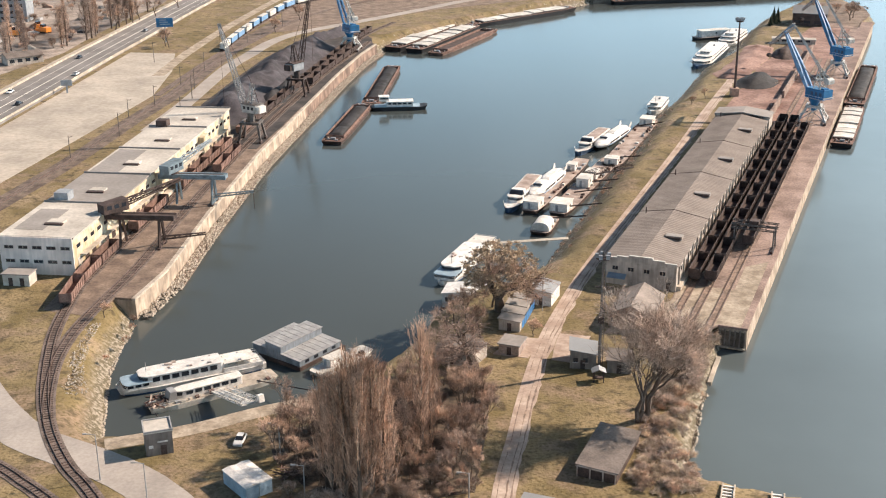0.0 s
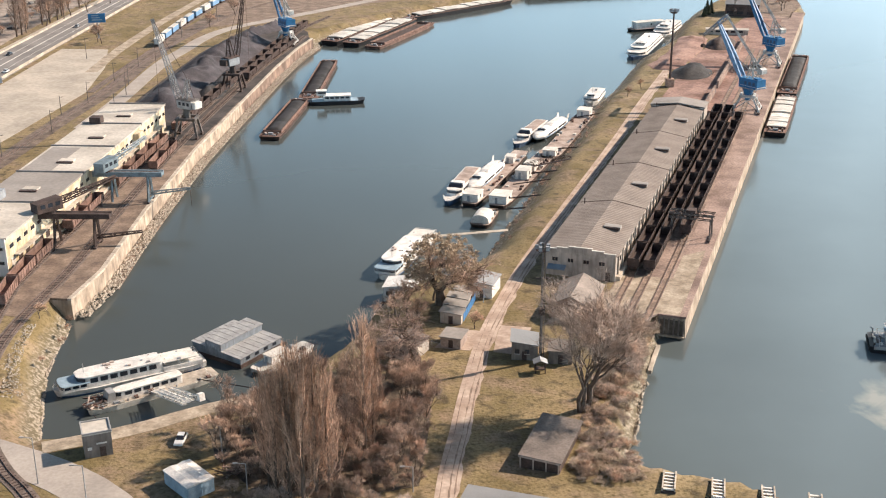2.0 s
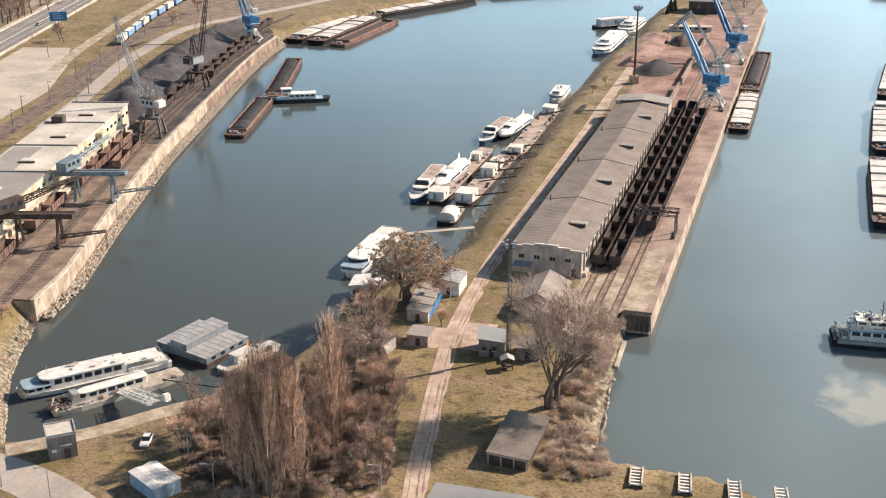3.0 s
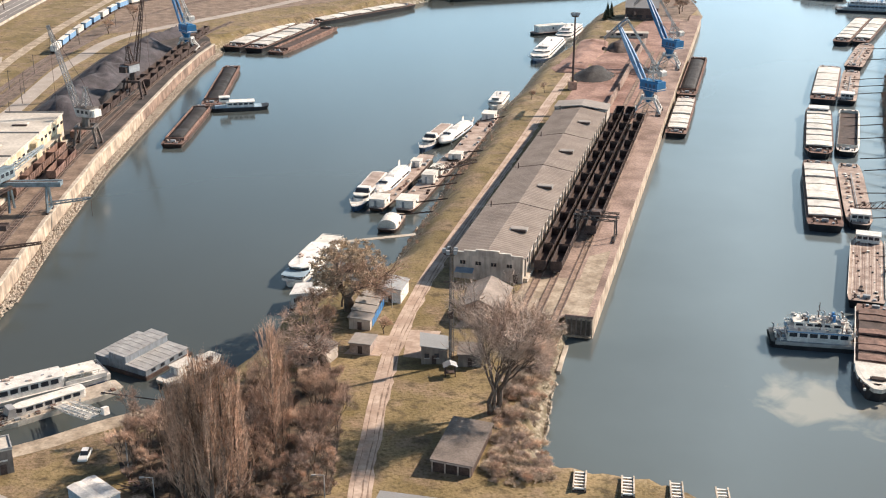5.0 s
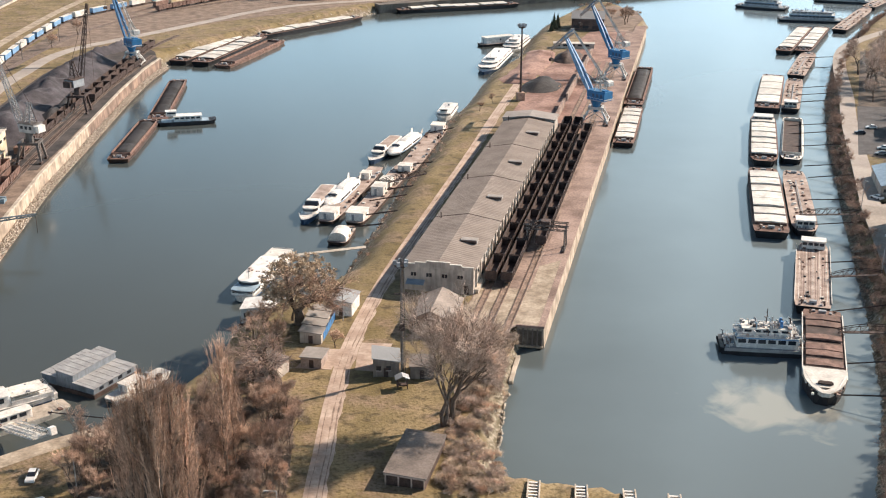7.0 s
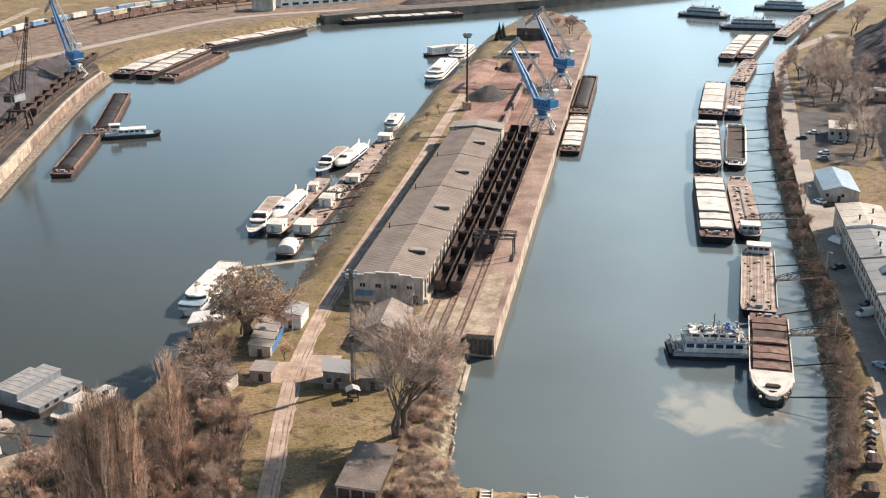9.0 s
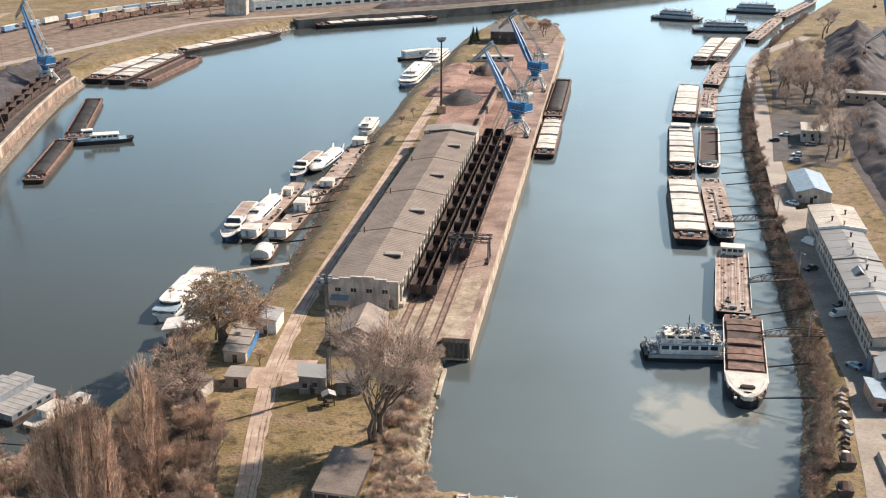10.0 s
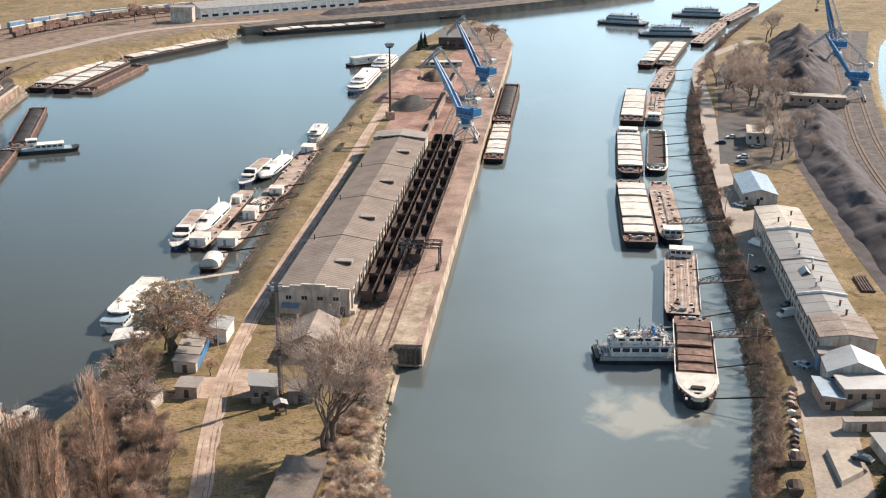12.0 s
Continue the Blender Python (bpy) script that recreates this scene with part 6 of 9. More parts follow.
heap("coal_heap", "dark stock of coal along the far quay", "coal heap", [(140, 812), (185, 826), (235, 842), (290, 866)], 15, 4.0, M_COAL_GREY, 15)
heap("ore_heap", "low spread of red ore on the pier", "ore heap", [(116, 520), (130, 548), (142, 575), (150, 600)], 16, 1.6, M_RED_DUST, 14)

for s0, s1, d, h in ((186, 232, 22.5, 3.2), (240, 300, 22.5, 3.2), (305, 350, 22.5, 3.0)):
    r = tagged(part("retaining_wall", Shape().box(-0.4, 0, 0, 0.4, s1 - s0, h), M_QUAY_RED, at=on_pier(s0, d)), "ore-stained concrete wall between the yard and the tracks", "wall")
r = tagged(part("retaining_wall", Shape().box(0, -0.4, 0, 18, 0.4, 2.6), M_QUAY_RED, at=on_pier(198, 41)), "low stained wall closing the ore yard", "wall")


# ---------------------------------------------------------------- ships and pontoons
def saloon(root, y0, y1, W, z, h, roof, label):
    """A deckhouse with a rounded, raked front, a row of window panes and a slightly cambered roof."""
    plan = ((0, 0.45), (0.03, 0.72), (0.08, 0.93), (0.14, 1.0), (0.97, 1.0), (1.0, 0.9))
    L = y1 - y0
    body = part("deckhouse", Shape().hull([[(-W / 2 * w, y0 + t * L, z), (W / 2 * w, y0 + t * L, z), (W / 2 * w * 0.97, y0 + t * L + (0.5 if t < 0.1 else 0), z + h), (-W / 2 * w * 0.97, y0 + t * L + (0.5 if t < 0.1 else 0), z + h)] for t, w in plan]), M_WHITE, root, label)
    part("roof", Shape().hull([[(-W / 2 * w - 0.15, y0 + t * L + 0.1, z + h), (W / 2 * w + 0.15, y0 + t * L + 0.1, z + h), (W / 2 * w + 0.1, y0 + t * L + 0.1, z + h + 0.1), (0, y0 + t * L + 0.1, z + h + 0.22), (-W / 2 * w - 0.1, y0 + t * L + 0.1, z + h + 0.1)] for t, w in plan]), roof or M_WHITE, body)
    part("front_window", Shape().hull([[(-W / 2 * w - 0.03, y0 + t * L + 0.16, z + h * 0.45), (W / 2 * w + 0.03, y0 + t * L + 0.16, z + h * 0.45), (W / 2 * w + 0.0, y0 + t * L + 0.3, z + h * 0.86), (-W / 2 * w - 0.0, y0 + t * L + 0.3, z + h * 0.86)] for t, w in plan[:3]]), M_GLASS, body)
    n = max(3, int(L * 0.8 / 1.9))
    pane = Shape().box(-0.03, 0, z + h * 0.42, 0.03, 0.75 * L * 0.8 / n, z + h * 0.84).mesh("window")
    pane.materials.append(M_GLASS)
    for i in range(n):
        for x in (-W / 2 * 0.99, W / 2 * 0.99):
            part("window", pane, None, body, at=Matrix.Translation((x, y0 + L * (0.15 + 0.8 * i / n), 0)))
    return body


def passenger_ship(label, near, heading, L, W, hull=None, decks=2, top=None, deck=None):
    """A white river ship whose bow points to the near end: hull, glazed saloon, upper deck and wheelhouse."""
    root = thing("passenger_ship", label, "passenger ship", pose(near[0], near[1], 0, 0, 0, -heading), "moored ships")
    rings = []
    for t, k in ((0, 0.92), (0.06, 0.55), (0.16, 0.18), (0.3, 0), (0.85, 0.02), (0.96, 0.2), (1.0, 0.4)):
        w = W / 2 * (1 - k)
        rings.append([(-w * 0.7, t * L + (1.2 if t == 0 else 0), -0.8), (w * 0.7, t * L + (1.2 if t == 0 else 0), -0.8), (w, t * L, 1.3 + (0.5 if t < 0.1 else 0)), (-w, t * L, 1.3 + (0.5 if t < 0.1 else 0))])
    part("hull", Shape().hull(rings), hull or M_WHITE, root)
    part("deck", Shape().hull([[(-W * 0.46, y, 1.26), (W * 0.46, y, 1.26), (W * 0.46, y, 1.36), (-W * 0.46, y, 1.36)] for y in (0.18 * L, 0.97 * L)]), deck or M_WHITE, root)
    saloon(root, 0.09 * L, 0.93 * L, W * 0.86, 1.36, 1.5, top, "long white saloon with a window band")
    if decks > 1:
        saloon(root, 0.20 * L, 0.90 * L, W * 0.80, 3.1, 1.05, top, "white upper saloon")
    wz = 4.37 if decks > 1 else 3.08
    wh = cabin(root, -W * 0.22, 0.16 * L if decks == 1 else 0.30 * L, W * 0.22, 0.24 * L if decks == 1 else 0.38 * L, wz, 1.2, label="white wheelhouse")
    part("mast", Shape().tube((0, 0.3 * L, wz + 1.1), (0, 0.3 * L, wz + 3), 0.08), M_STEEL_LT, root)
    part("funnel", Shape().tube((0, 0.7 * L, wz - 0.1), (0, 0.7 * L, wz + 0.7), 0.5, 0.4, 8), M_GREYMETAL, root)
    rails(root, [(-W * 0.45, 0.12 * L), (-W * 0.2, 0.03 * L), (W * 0.2, 0.03 * L), (W * 0.45, 0.12 * L)], 1.7)
    return root


def hydrofoil(label, near, heading, L, W, z=0.3):
    """A white streamlined river hydrofoil: a rounded hull like a fuselage, a raised wheelhouse, window rows and tail fins."""
    root = thing("hydrofoil", label, "passenger ship", pose(near[0], near[1], z, 0, 0, -heading), "moored ships")
    def ring(y, w, low, high):
        return [(w * math.cos(a), y, low + (high - low) * (0.5 + 0.5 * math.sin(a))) for a in [6.2832 * k / 12 for k in range(12)]]
    body = ((0.0, 0.10, 1.7, 2.3), (0.02, 0.28, 1.3, 2.7), (0.07, 0.6, 0.8, 3.1), (0.16, 0.88, 0.3, 3.3), (0.3, 1.0, 0.1, 3.4), (0.7, 1.0, 0.1, 3.4), (0.88, 0.9, 0.3, 3.2), (0.96, 0.7, 0.7, 2.9), (1.0, 0.45, 1.1, 2.5))
    part("hull", Shape().hull([ring(t * L, W / 2 * k, lo, hi) for t, k, lo, hi in body]), M_WHITE, root)
    part("wheelhouse", Shape().hull([ring(t * L, W / 2 * k, 2.6, hi) for t, k, hi in ((0.17, 0.2, 3.2), (0.2, 0.45, 4.0), (0.26, 0.5, 4.4), (0.36, 0.42, 4.1), (0.42, 0.2, 3.3))]), M_WHITE, root, "rounded white wheelhouse")
    part("front_window", Shape().hull([ring(t * L, W / 2 * k, 3.3, hi) for t, k, hi in ((0.185, 0.36, 3.75), (0.2, 0.48, 4.05), (0.225, 0.49, 4.1))]), M_GLASS, root)
    part("roof_cover", Shape().hull([[(-W * 0.2, t * L, 3.3), (W * 0.2, t * L, 3.3), (W * 0.17, t * L, hi), (-W * 0.17, t * L, hi)] for t, hi in ((0.46, 3.4), (0.5, 3.8), (0.8, 3.8), (0.86, 3.3))]), M_WHITE, root, "white roof fairing")
    n = int(L * 0.62 / 1.5)
    for i in range(n):
        if i == n // 2:
            continue
        y = (0.2 + 0.62 * i / n) * L
        for s in (-1, 1):
            x = s * W / 2
            part("window", Shape().box(min(x * 0.955, x * 1.0), y, 2.05, max(x * 0.955, x * 1.0), y + 0.95, 2.6), M_GLASS, root)
    part("stripe", Shape().hull([[(-W / 2 * k - 0.02, t * L, 1.42), (W / 2 * k + 0.02, t * L, 1.42), (W / 2 * k + 0.02, t * L, 1.6), (-W / 2 * k - 0.02, t * L, 1.6)] for t, k in ((0.16, 0.87), (0.3, 0.985), (0.7, 0.985), (0.88, 0.89))]), M_CONT_BLUE, root, "faded blue stripe")
    for s in (-1, 1):
        part("tail_fin", Shape().hull([[(s * W * 0.3, 0.9 * L, 2.6), (s * W * 0.3 + 0.12, 0.9 * L, 2.6), (s * W * 0.3 + 0.12, 0.99 * L, 2.4), (s * W * 0.3, 0.99 * L, 2.4)], [(s * W * 0.33, 0.96 * L, 4.2), (s * W * 0.33 + 0.1, 0.96 * L, 4.2), (s * W * 0.33 + 0.1, 0.995 * L, 4.2), (s * W * 0.33, 0.995 * L, 4.2)]]), M_WHITE, root)
        for t in (0.18, 0.82):
            part("foil_strut", Shape().bar((s * W * 0.28, t * L, 0.9), (s * W * 0.4, t * L, -0.7), 0.3), M_GREYMETAL, root)
    return root


def canopy_boat(label, near, heading, L, W):
    """A blue and white excursion boat: dark wheelhouse glass forward, a long flat tan canopy with a white rim."""
    root = thing("canopy_boat", label, "passenger boat", pose(near[0], near[1], 0, 0, 0, -heading), "moored ships")
    rings = []
    for t, k, z in ((0, 0.9, 1.9), (0.05, 0.55, 1.75), (0.14, 0.2, 1.5), (0.28, 0, 1.35), (0.95, 0.04, 1.3), (1.0, 0.16, 1.3)):
        w = W / 2 * (1 - k)
        rings.append([(-w * 0.7, t * L + (1.2 if t == 0 else 0), -0.7), (w * 0.7, t * L + (1.2 if t == 0 else 0), -0.7), (w, t * L, z), (-w, t * L, z)])
    part("hull", Shape().hull(rings), M_NAVY, root)
    part("deck", Shape().hull([[(a[0] * 0.97, a[1], a[2]), (b[0] * 0.97, b[1], b[2]), (b[0] * 0.97, b[1], b[2] + 0.08), (a[0] * 0.97, a[1], a[2] + 0.08)] for a, b in ((r[3], r[2]) for r in rings)]), M_WHITE, root)
    saloon(root, 0.2 * L, 0.96 * L, W * 0.88, 1.42, 1.7, M_WHITE, "white glazed saloon")
    part("canopy", Shape().box(-W * 0.36, 0.42 * L, 3.36, W * 0.36, 0.93 * L, 3.46), M_DECK, root, "flat tan canopy")
    part("windscreen", Shape().hull([[(-W * 0.4, y, z0), (W * 0.4, y, z0), (W * 0.34, y + 0.3, z1), (-W * 0.34, y + 0.3, z1)] for y, z0, z1 in ((0.27 * L, 3.1, 3.2), (0.31 * L, 3.1, 4.3), (0.33 * L, 3.1, 4.35))]), M_GLASS, root)
    part("wheelhouse", Shape().hull([[(-W * 0.38, y, 3.1), (W * 0.38, y, 3.1), (W * 0.33, y, 4.4), (-W * 0.33, y, 4.4)] for y in (0.34 * L, 0.41 * L)]), M_WHITE, root)
    rails(root, [(-W * 0.42, 0.14 * L), (-W * 0.15, 0.02 * L), (W * 0.15, 0.02 * L), (W * 0.42, 0.14 * L)], 1.7, 0.9)
    return root


def pontoon(label, near, heading, L, W, deck=None, houses=(), hull=None, stern=0.4):
    """A flat work pontoon with small white deckhouses."""
    root = thing("work_pontoon", label, "pontoon", pose(near[0], near[1], 0, 0, 0, -heading), "moored pontoons")
    rr = random.Random(int(near[0] * 7 + near[1]))
    rings = hull_rings(L, W, 1.2, 0.25, stern, -0.8)
    part("hull", Shape().hull(rings), hull or M_RUST_DARK, root)
    part("deck", Shape().hull([[(a[0] * 0.97, a[1], a[2] - 0.02), (b[0] * 0.97, b[1], b[2] - 0.02), (b[0] * 0.97, b[1], b[2] + 0.08), (a[0] * 0.97, a[1], a[2] + 0.08)] for a, b in ((r[3], r[2]) for r in rings)]), deck or M_DECK, root)
    for y0, y1, w, h in houses:
        c = cabin(root, -w / 2, y0, w / 2, y1, 1.28, h, roof=M_CREAM, label="white deckhouse with a flat roof", glaze=False)
        part("door", Shape().box(-0.9, y0 - 0.05, 1.32, -0.1, y0 + 0.04, 1.28 + h * 0.8), M_GREYMETAL, c, "grey steel door")
        for x in (-w / 2, w / 2):
            part("window", Shape().box(x - 0.04, (y0 + y1) / 2 - 0.4, 1.28 + h * 0.45, x + 0.04, (y0 + y1) / 2 + 0.4, 1.28 + h * 0.75), M_GLASS, c)
    for i in range(int(L / 2.4)):
        y = rr.uniform(0.08, 0.92) * L
        x = rr.choice((-1, 1)) * rr.uniform(0.28, 0.42) * W
        part("deck_gear", Shape().box(x - rr.uniform(0.2, 0.6), y - rr.uniform(0.2, 0.8), 1.27, x + rr.uniform(0.2, 0.6), y + rr.uniform(0.2, 0.8), 1.27 + rr.uniform(0.3, 0.9)), rr.choice((M_RUST_DARK, M_RUST, M_GREYMETAL, M_CREAM)), root)
    return root


canopy_boat("blue and white passenger boat with a brown canopy", (13.8, 350.5), 18.0, 35, 6.0)
hydrofoil("white streamlined passenger ship between pontoons", (21.8, 362.5), 22.5, 31, 6.6)
pontoon("rusty work pontoon with a white cabin at its near end", (20.6, 350.0), 21, 62, 6.6, houses=((1.5, 7.5, 5.0, 2.4), (46, 50, 3, 2.2)))
pontoon("rust-pink work barge with white cabins", (29.0, 347.5), 21.5, 66, 7.4, houses=((1.5, 8, 5.6, 2.5), (28, 34, 4.0, 3.0), (38, 43, 3.6, 2.6)))
canopy_boat("blue and white excursion boat with a tan roof", (41.2, 415), 24.5, 33, 5.6)
hydrofoil("white streamlined passenger ship against a rusty pontoon", (49.2, 421.0), 26.5, 32, 6.6)
pontoon("long rust-pink barge hull with a white hut at its end", (51.0, 398.5), 20.3, 70, 7.6, houses=((2, 6, 4.5, 2.2), (60, 66, 5.0, 2.6)))
passenger_ship("small white cabin cruiser at a landing stage", (77.5, 476.5), 19, 24, 7.0, decks=1)
pontoon("brown landing stage beside the cruiser", (86.0, 476.5), 60, 15, 4.5, houses=())
passenger_ship("white river cruise ship with a dark bow", (112.5, 567.0), 22.5, 58, 11.0, M_NAVY, 2)
passenger_ship("white river cruise ship moored further along the pier", (136.5, 622.0), 25, 40, 10.5, decks=2)
pontoon("dark flat pontoon with a white hall", (125.5, 645), 70, 26, 7.5, houses=((3, 21, 5.5, 3.4),), hull=M_DARK)
shelter_boat = pontoon("small rusty pontoon carrying a pale rounded shelter", (22.5, 330.0), 17, 15, 6.4, houses=())
part("shelter", Shape().hull([[(2.7 * math.cos(a), y, 1.28 + 2.5 * math.sin(a) ** 0.6) for a in [math.pi * k / 8 for k in range(9)]] for y in (1.2, 8.5)]), M_CREAM, shelter_boat, "pale rounded shelter")

def excursion_ship(label, near, heading, L, W):
    """A long low white ship: a glazed fore cabin with a blue-grey roof, a raised saloon with a window band, an open after deck under an awning."""
    root = thing("excursion_ship", label, "passenger ship", pose(near[0], near[1], 0, 0, 0, -heading), "moored ships")
    rings = []
    for t, k, z in ((0, 0.85, 1.7), (0.04, 0.5, 1.6), (0.12, 0.16, 1.45), (0.25, 0, 1.35), (0.88, 0.0, 1.35), (0.97, 0.14, 1.4), (1.0, 0.3, 1.45)):
        w = W / 2 * (1 - k)
        rings.append([(-w * 0.72, t * L + (1.0 if t == 0 else 0), -0.8), (w * 0.72, t * L + (1.0 if t == 0 else 0), -0.8), (w, t * L, z), (-w, t * L, z)])
    part("hull", Shape().hull(rings), M_WHITE, root)
    part("boot_line", Shape().hull([[(a[0] * 0.93, a[1], 0.02), (b[0] * 0.93, b[1], 0.02), (b[0] * 0.965, b[1], 0.32), (a[0] * 0.965, a[1], 0.32)] for a, b in ((r[3], r[2]) for r in rings[1:-1])]), M_NAVY, root, "dark waterline band")
    saloon(root, 0.03 * L, 0.22 * L, W * 0.86, 1.4, 1.35, M_BLUE_LT, "low glazed fore cabin")
    saloon(root, 0.14 * L, 0.70 * L, W * 0.84, 1.4, 2.5, M_WHITE, "long raised saloon with a window band")
    part("after_deck", Shape().box(-W * 0.45, 0.70 * L, 1.36, W * 0.45, 0.97 * L, 2.3), M_WHITE, root)
    aw = part("awning", Shape().box(-W * 0.43, 0.70 * L + 0.1, 3.3, W * 0.43, 0.93 * L, 3.42), M_CREAM, root, "flat cream awning over the after deck")
    for y in (0.72 * L, 0.82 * L, 0.92 * L):
        for x in (-W * 0.4, W * 0.4):
            part("post", Shape().tube((x, y, 2.3), (x, y, 3.3), 0.06, sides=4), M_WHITE, aw)
    rr = random.Random(3)
    for i in range(16):
        y, x, s = rr.uniform(0.17, 0.92) * L, rr.uniform(-W * 0.35, W * 0.35), rr.uniform(0.1, 0.35)
        z = 4.06 if y < 0.69 * L else 3.42
        part("roof_gear", Shape().box(x - s, y - s, z, x + s, y + s * 1.6, z + s), rr.choice((M_STEEL_LT, M_GREYMETAL, M_WHITE, M_DECK)), root)
    part("mast", Shape().tube((0, 0.2 * L, 4.0), (0, 0.2 * L, 6.2), 0.07), M_STEEL_LT, root)
    rails(root, [(-W * 0.42, 0.96 * L), (-W * 0.42, 0.72 * L), (W * 0.42, 0.72 * L), (W * 0.42, 0.96 * L), (-W * 0.42, 0.96 * L)], 2.3)
    rails(root, [(-W * 0.4, 0.05 * L), (0, 0.0), (W * 0.4, 0.05 * L)], 1.6, 0.8)
    return root


excursion_ship("white flat-roofed passenger ship moored by the trees", (-5.5, 290.5), 21.5, 35, 7.2)
excursion_ship("long low white passenger ship with a dark window band", (-74.6, 228.6), 63.0, 33, 6.0)
p = pontoon("white landing pontoon with a low glazed waiting hall", (-66.2, 221.2), 57.5, 29, 5.6, M_CONCRETE, houses=(), hull=M_CREAM)
hall_ = saloon(p, 6.0, 21.0, 2.6, 1.28, 1.9, M_CREAM, "low glazed waiting hall with a pale roof")
part("arch", Shape().hull([[(x, 4.2, 1.28), (x, 6.2, 1.28), (x, 6.2, 3.5), (x, 4.8, 3.5)] for x in (-1.4, 1.4)]), M_STEEL_LT, p, "pale entrance arch")
rails(p, [(-2.5, 2), (-2.5, 27), (2.5, 27)], 1.28)
rails(p, [(2.5, 2), (2.5, 15)], 1.28)
for i in range(9):
    part("bollard", Shape().tube((2.3 * (-1) ** i, 3 + i * 2.7, 1.28), (2.3 * (-1) ** i, 3 + i * 2.7, 1.8), 0.18), M_GREYMETAL, p)
for a, b in (((-63.5, 217.6), (-57.0, 203.5)), ((-45.0, 233.0), (-31.0, 221.5))):
    r = thing("mooring_boom", "slender dark mooring boom from bank to pontoon", "mooring boom", None, "mooring booms")
    part("boom", Shape().bar((b[0], b[1], 4.6), (a[0], a[1], 1.3), 0.2), M_RUST_DARK, r)
cl = thing("scrap_pile", "pile of brown timber and scrap on the pontoon's end", "scrap", pose(-66.6, 220.9, 1.28, 0, 0, -57.5))
rr0 = random.Random(4)
for i in range(26):
    part("plank", Shape().box(-0.15, -rr0.uniform(0.5, 1.4), 0, 0.2, rr0.uniform(0.4, 1.2), 0.25), rr0.choice((M_RUST, M_DECK, M_RUST_DARK, M_CREAM)), cl, at=pose(rr0.uniform(-2, 2), rr0.uniform(0.5, 5), rr0.uniform(0.0, 0.8), rr0.uniform(-20, 20), rr0.uniform(-20, 20), rr0.uniform(0, 180)))
gw_a, gw_b = Vector((-43.2, 214.0, 5.4)), Vector((-52.6, 226.6, 2.0))
gw = thing("gangway", "white railed gangway from the bank to the pontoon", "gangway", Matrix.Translation(gw_a) @ (gw_b - gw_a).to_track_quat("Y", "Z").to_matrix().to_4x4())
GW = (gw_b - gw_a).length
part("walkway", Shape().box(-1.2, 0, 0, 1.2, GW, 0.2), M_CREAM, gw)
for x in (-1.2, 1.2):
    part("truss", Shape().lattice((x, 0, 0.65), (x, GW * 0.75, 0.65), 1.0, 9, 0.1), M_WHITE, gw)
part("landing_box", Shape().box(1.6, -1.4, 0.1, 2.8, -0.2, 1.6), M_WHITE, gw, "white control box")

hb = thing("boathouse", "grey sheet-metal floating boathouse with stepped ridge roofs", "boathouse", pose(-48.6, 249.2, 0, 0, 0, -36) @ Matrix.Scale(0.87, 4))
part("float", Shape().box(0, -0.4, -0.8, 17.6, 17.0, 1.0), M_RUST_DARK, hb)
for x0, x1, h, z in ((0.2, 5.0, 2.4, 0.2), (5.0, 10.6, 4.2, 0.35), (10.6, 17.2, 1.9, 0.35)):
    bay = part("hall", Shape().hull([[(x0 + 0.02, y, 1.0), (x1 - 0.02, y, 1.0), (x1 - 0.02, y, 1.0 + h - z), (x0 + 0.02, y, 1.0 + h)] for y in (0, 15.6)]), M_SHEET, hb, "grey-blue sheet-metal wall")
    part("roof", Shape().hull([[(x0 - 0.15, y, 1.03 + h), (x1 + 0.15, y, 1.03 + h - z), (x1 + 0.15, y, 1.15 + h - z), (x0 - 0.15, y, 1.15 + h)] for y in (-0.3, 15.9)]), M_STEEL_LT, bay)
    for i in range(7):
        y = 0.8 + i * 2.2
        part("roof_seam", Shape().hull([[(x0 - 0.12, yy, 1.15 + h), (x1 + 0.12, yy, 1.15 + h - z), (x1 + 0.12, yy, 1.21 + h - z), (x0 - 0.12, yy, 1.21 + h)] for yy in (y, y + 0.09)]), M_STEEL_LT, bay)
    for i in range(9):
        part("wall_rib", Shape().box(x0 + 0.2 + i * (x1 - x0 - 0.5) / 8, -0.07, 1.0, x0 + 0.3 + i * (x1 - x0 - 0.5) / 8, 0.0, 0.9 + h - z), M_SHEET, bay)
for i in range(4):
    part("window", Shape().box(17.16, 2 + i * 3.4, 1.5, 17.26, 3.4 + i * 3.4, 2.3), M_GLASS, hb)
pontoon("white flat landing boat beside the boathouse", (-33.0, 237.0), 40, 17, 4.6, M_CREAM, houses=((4, 9, 2.6, 1.8),), hull=M_WHITE)

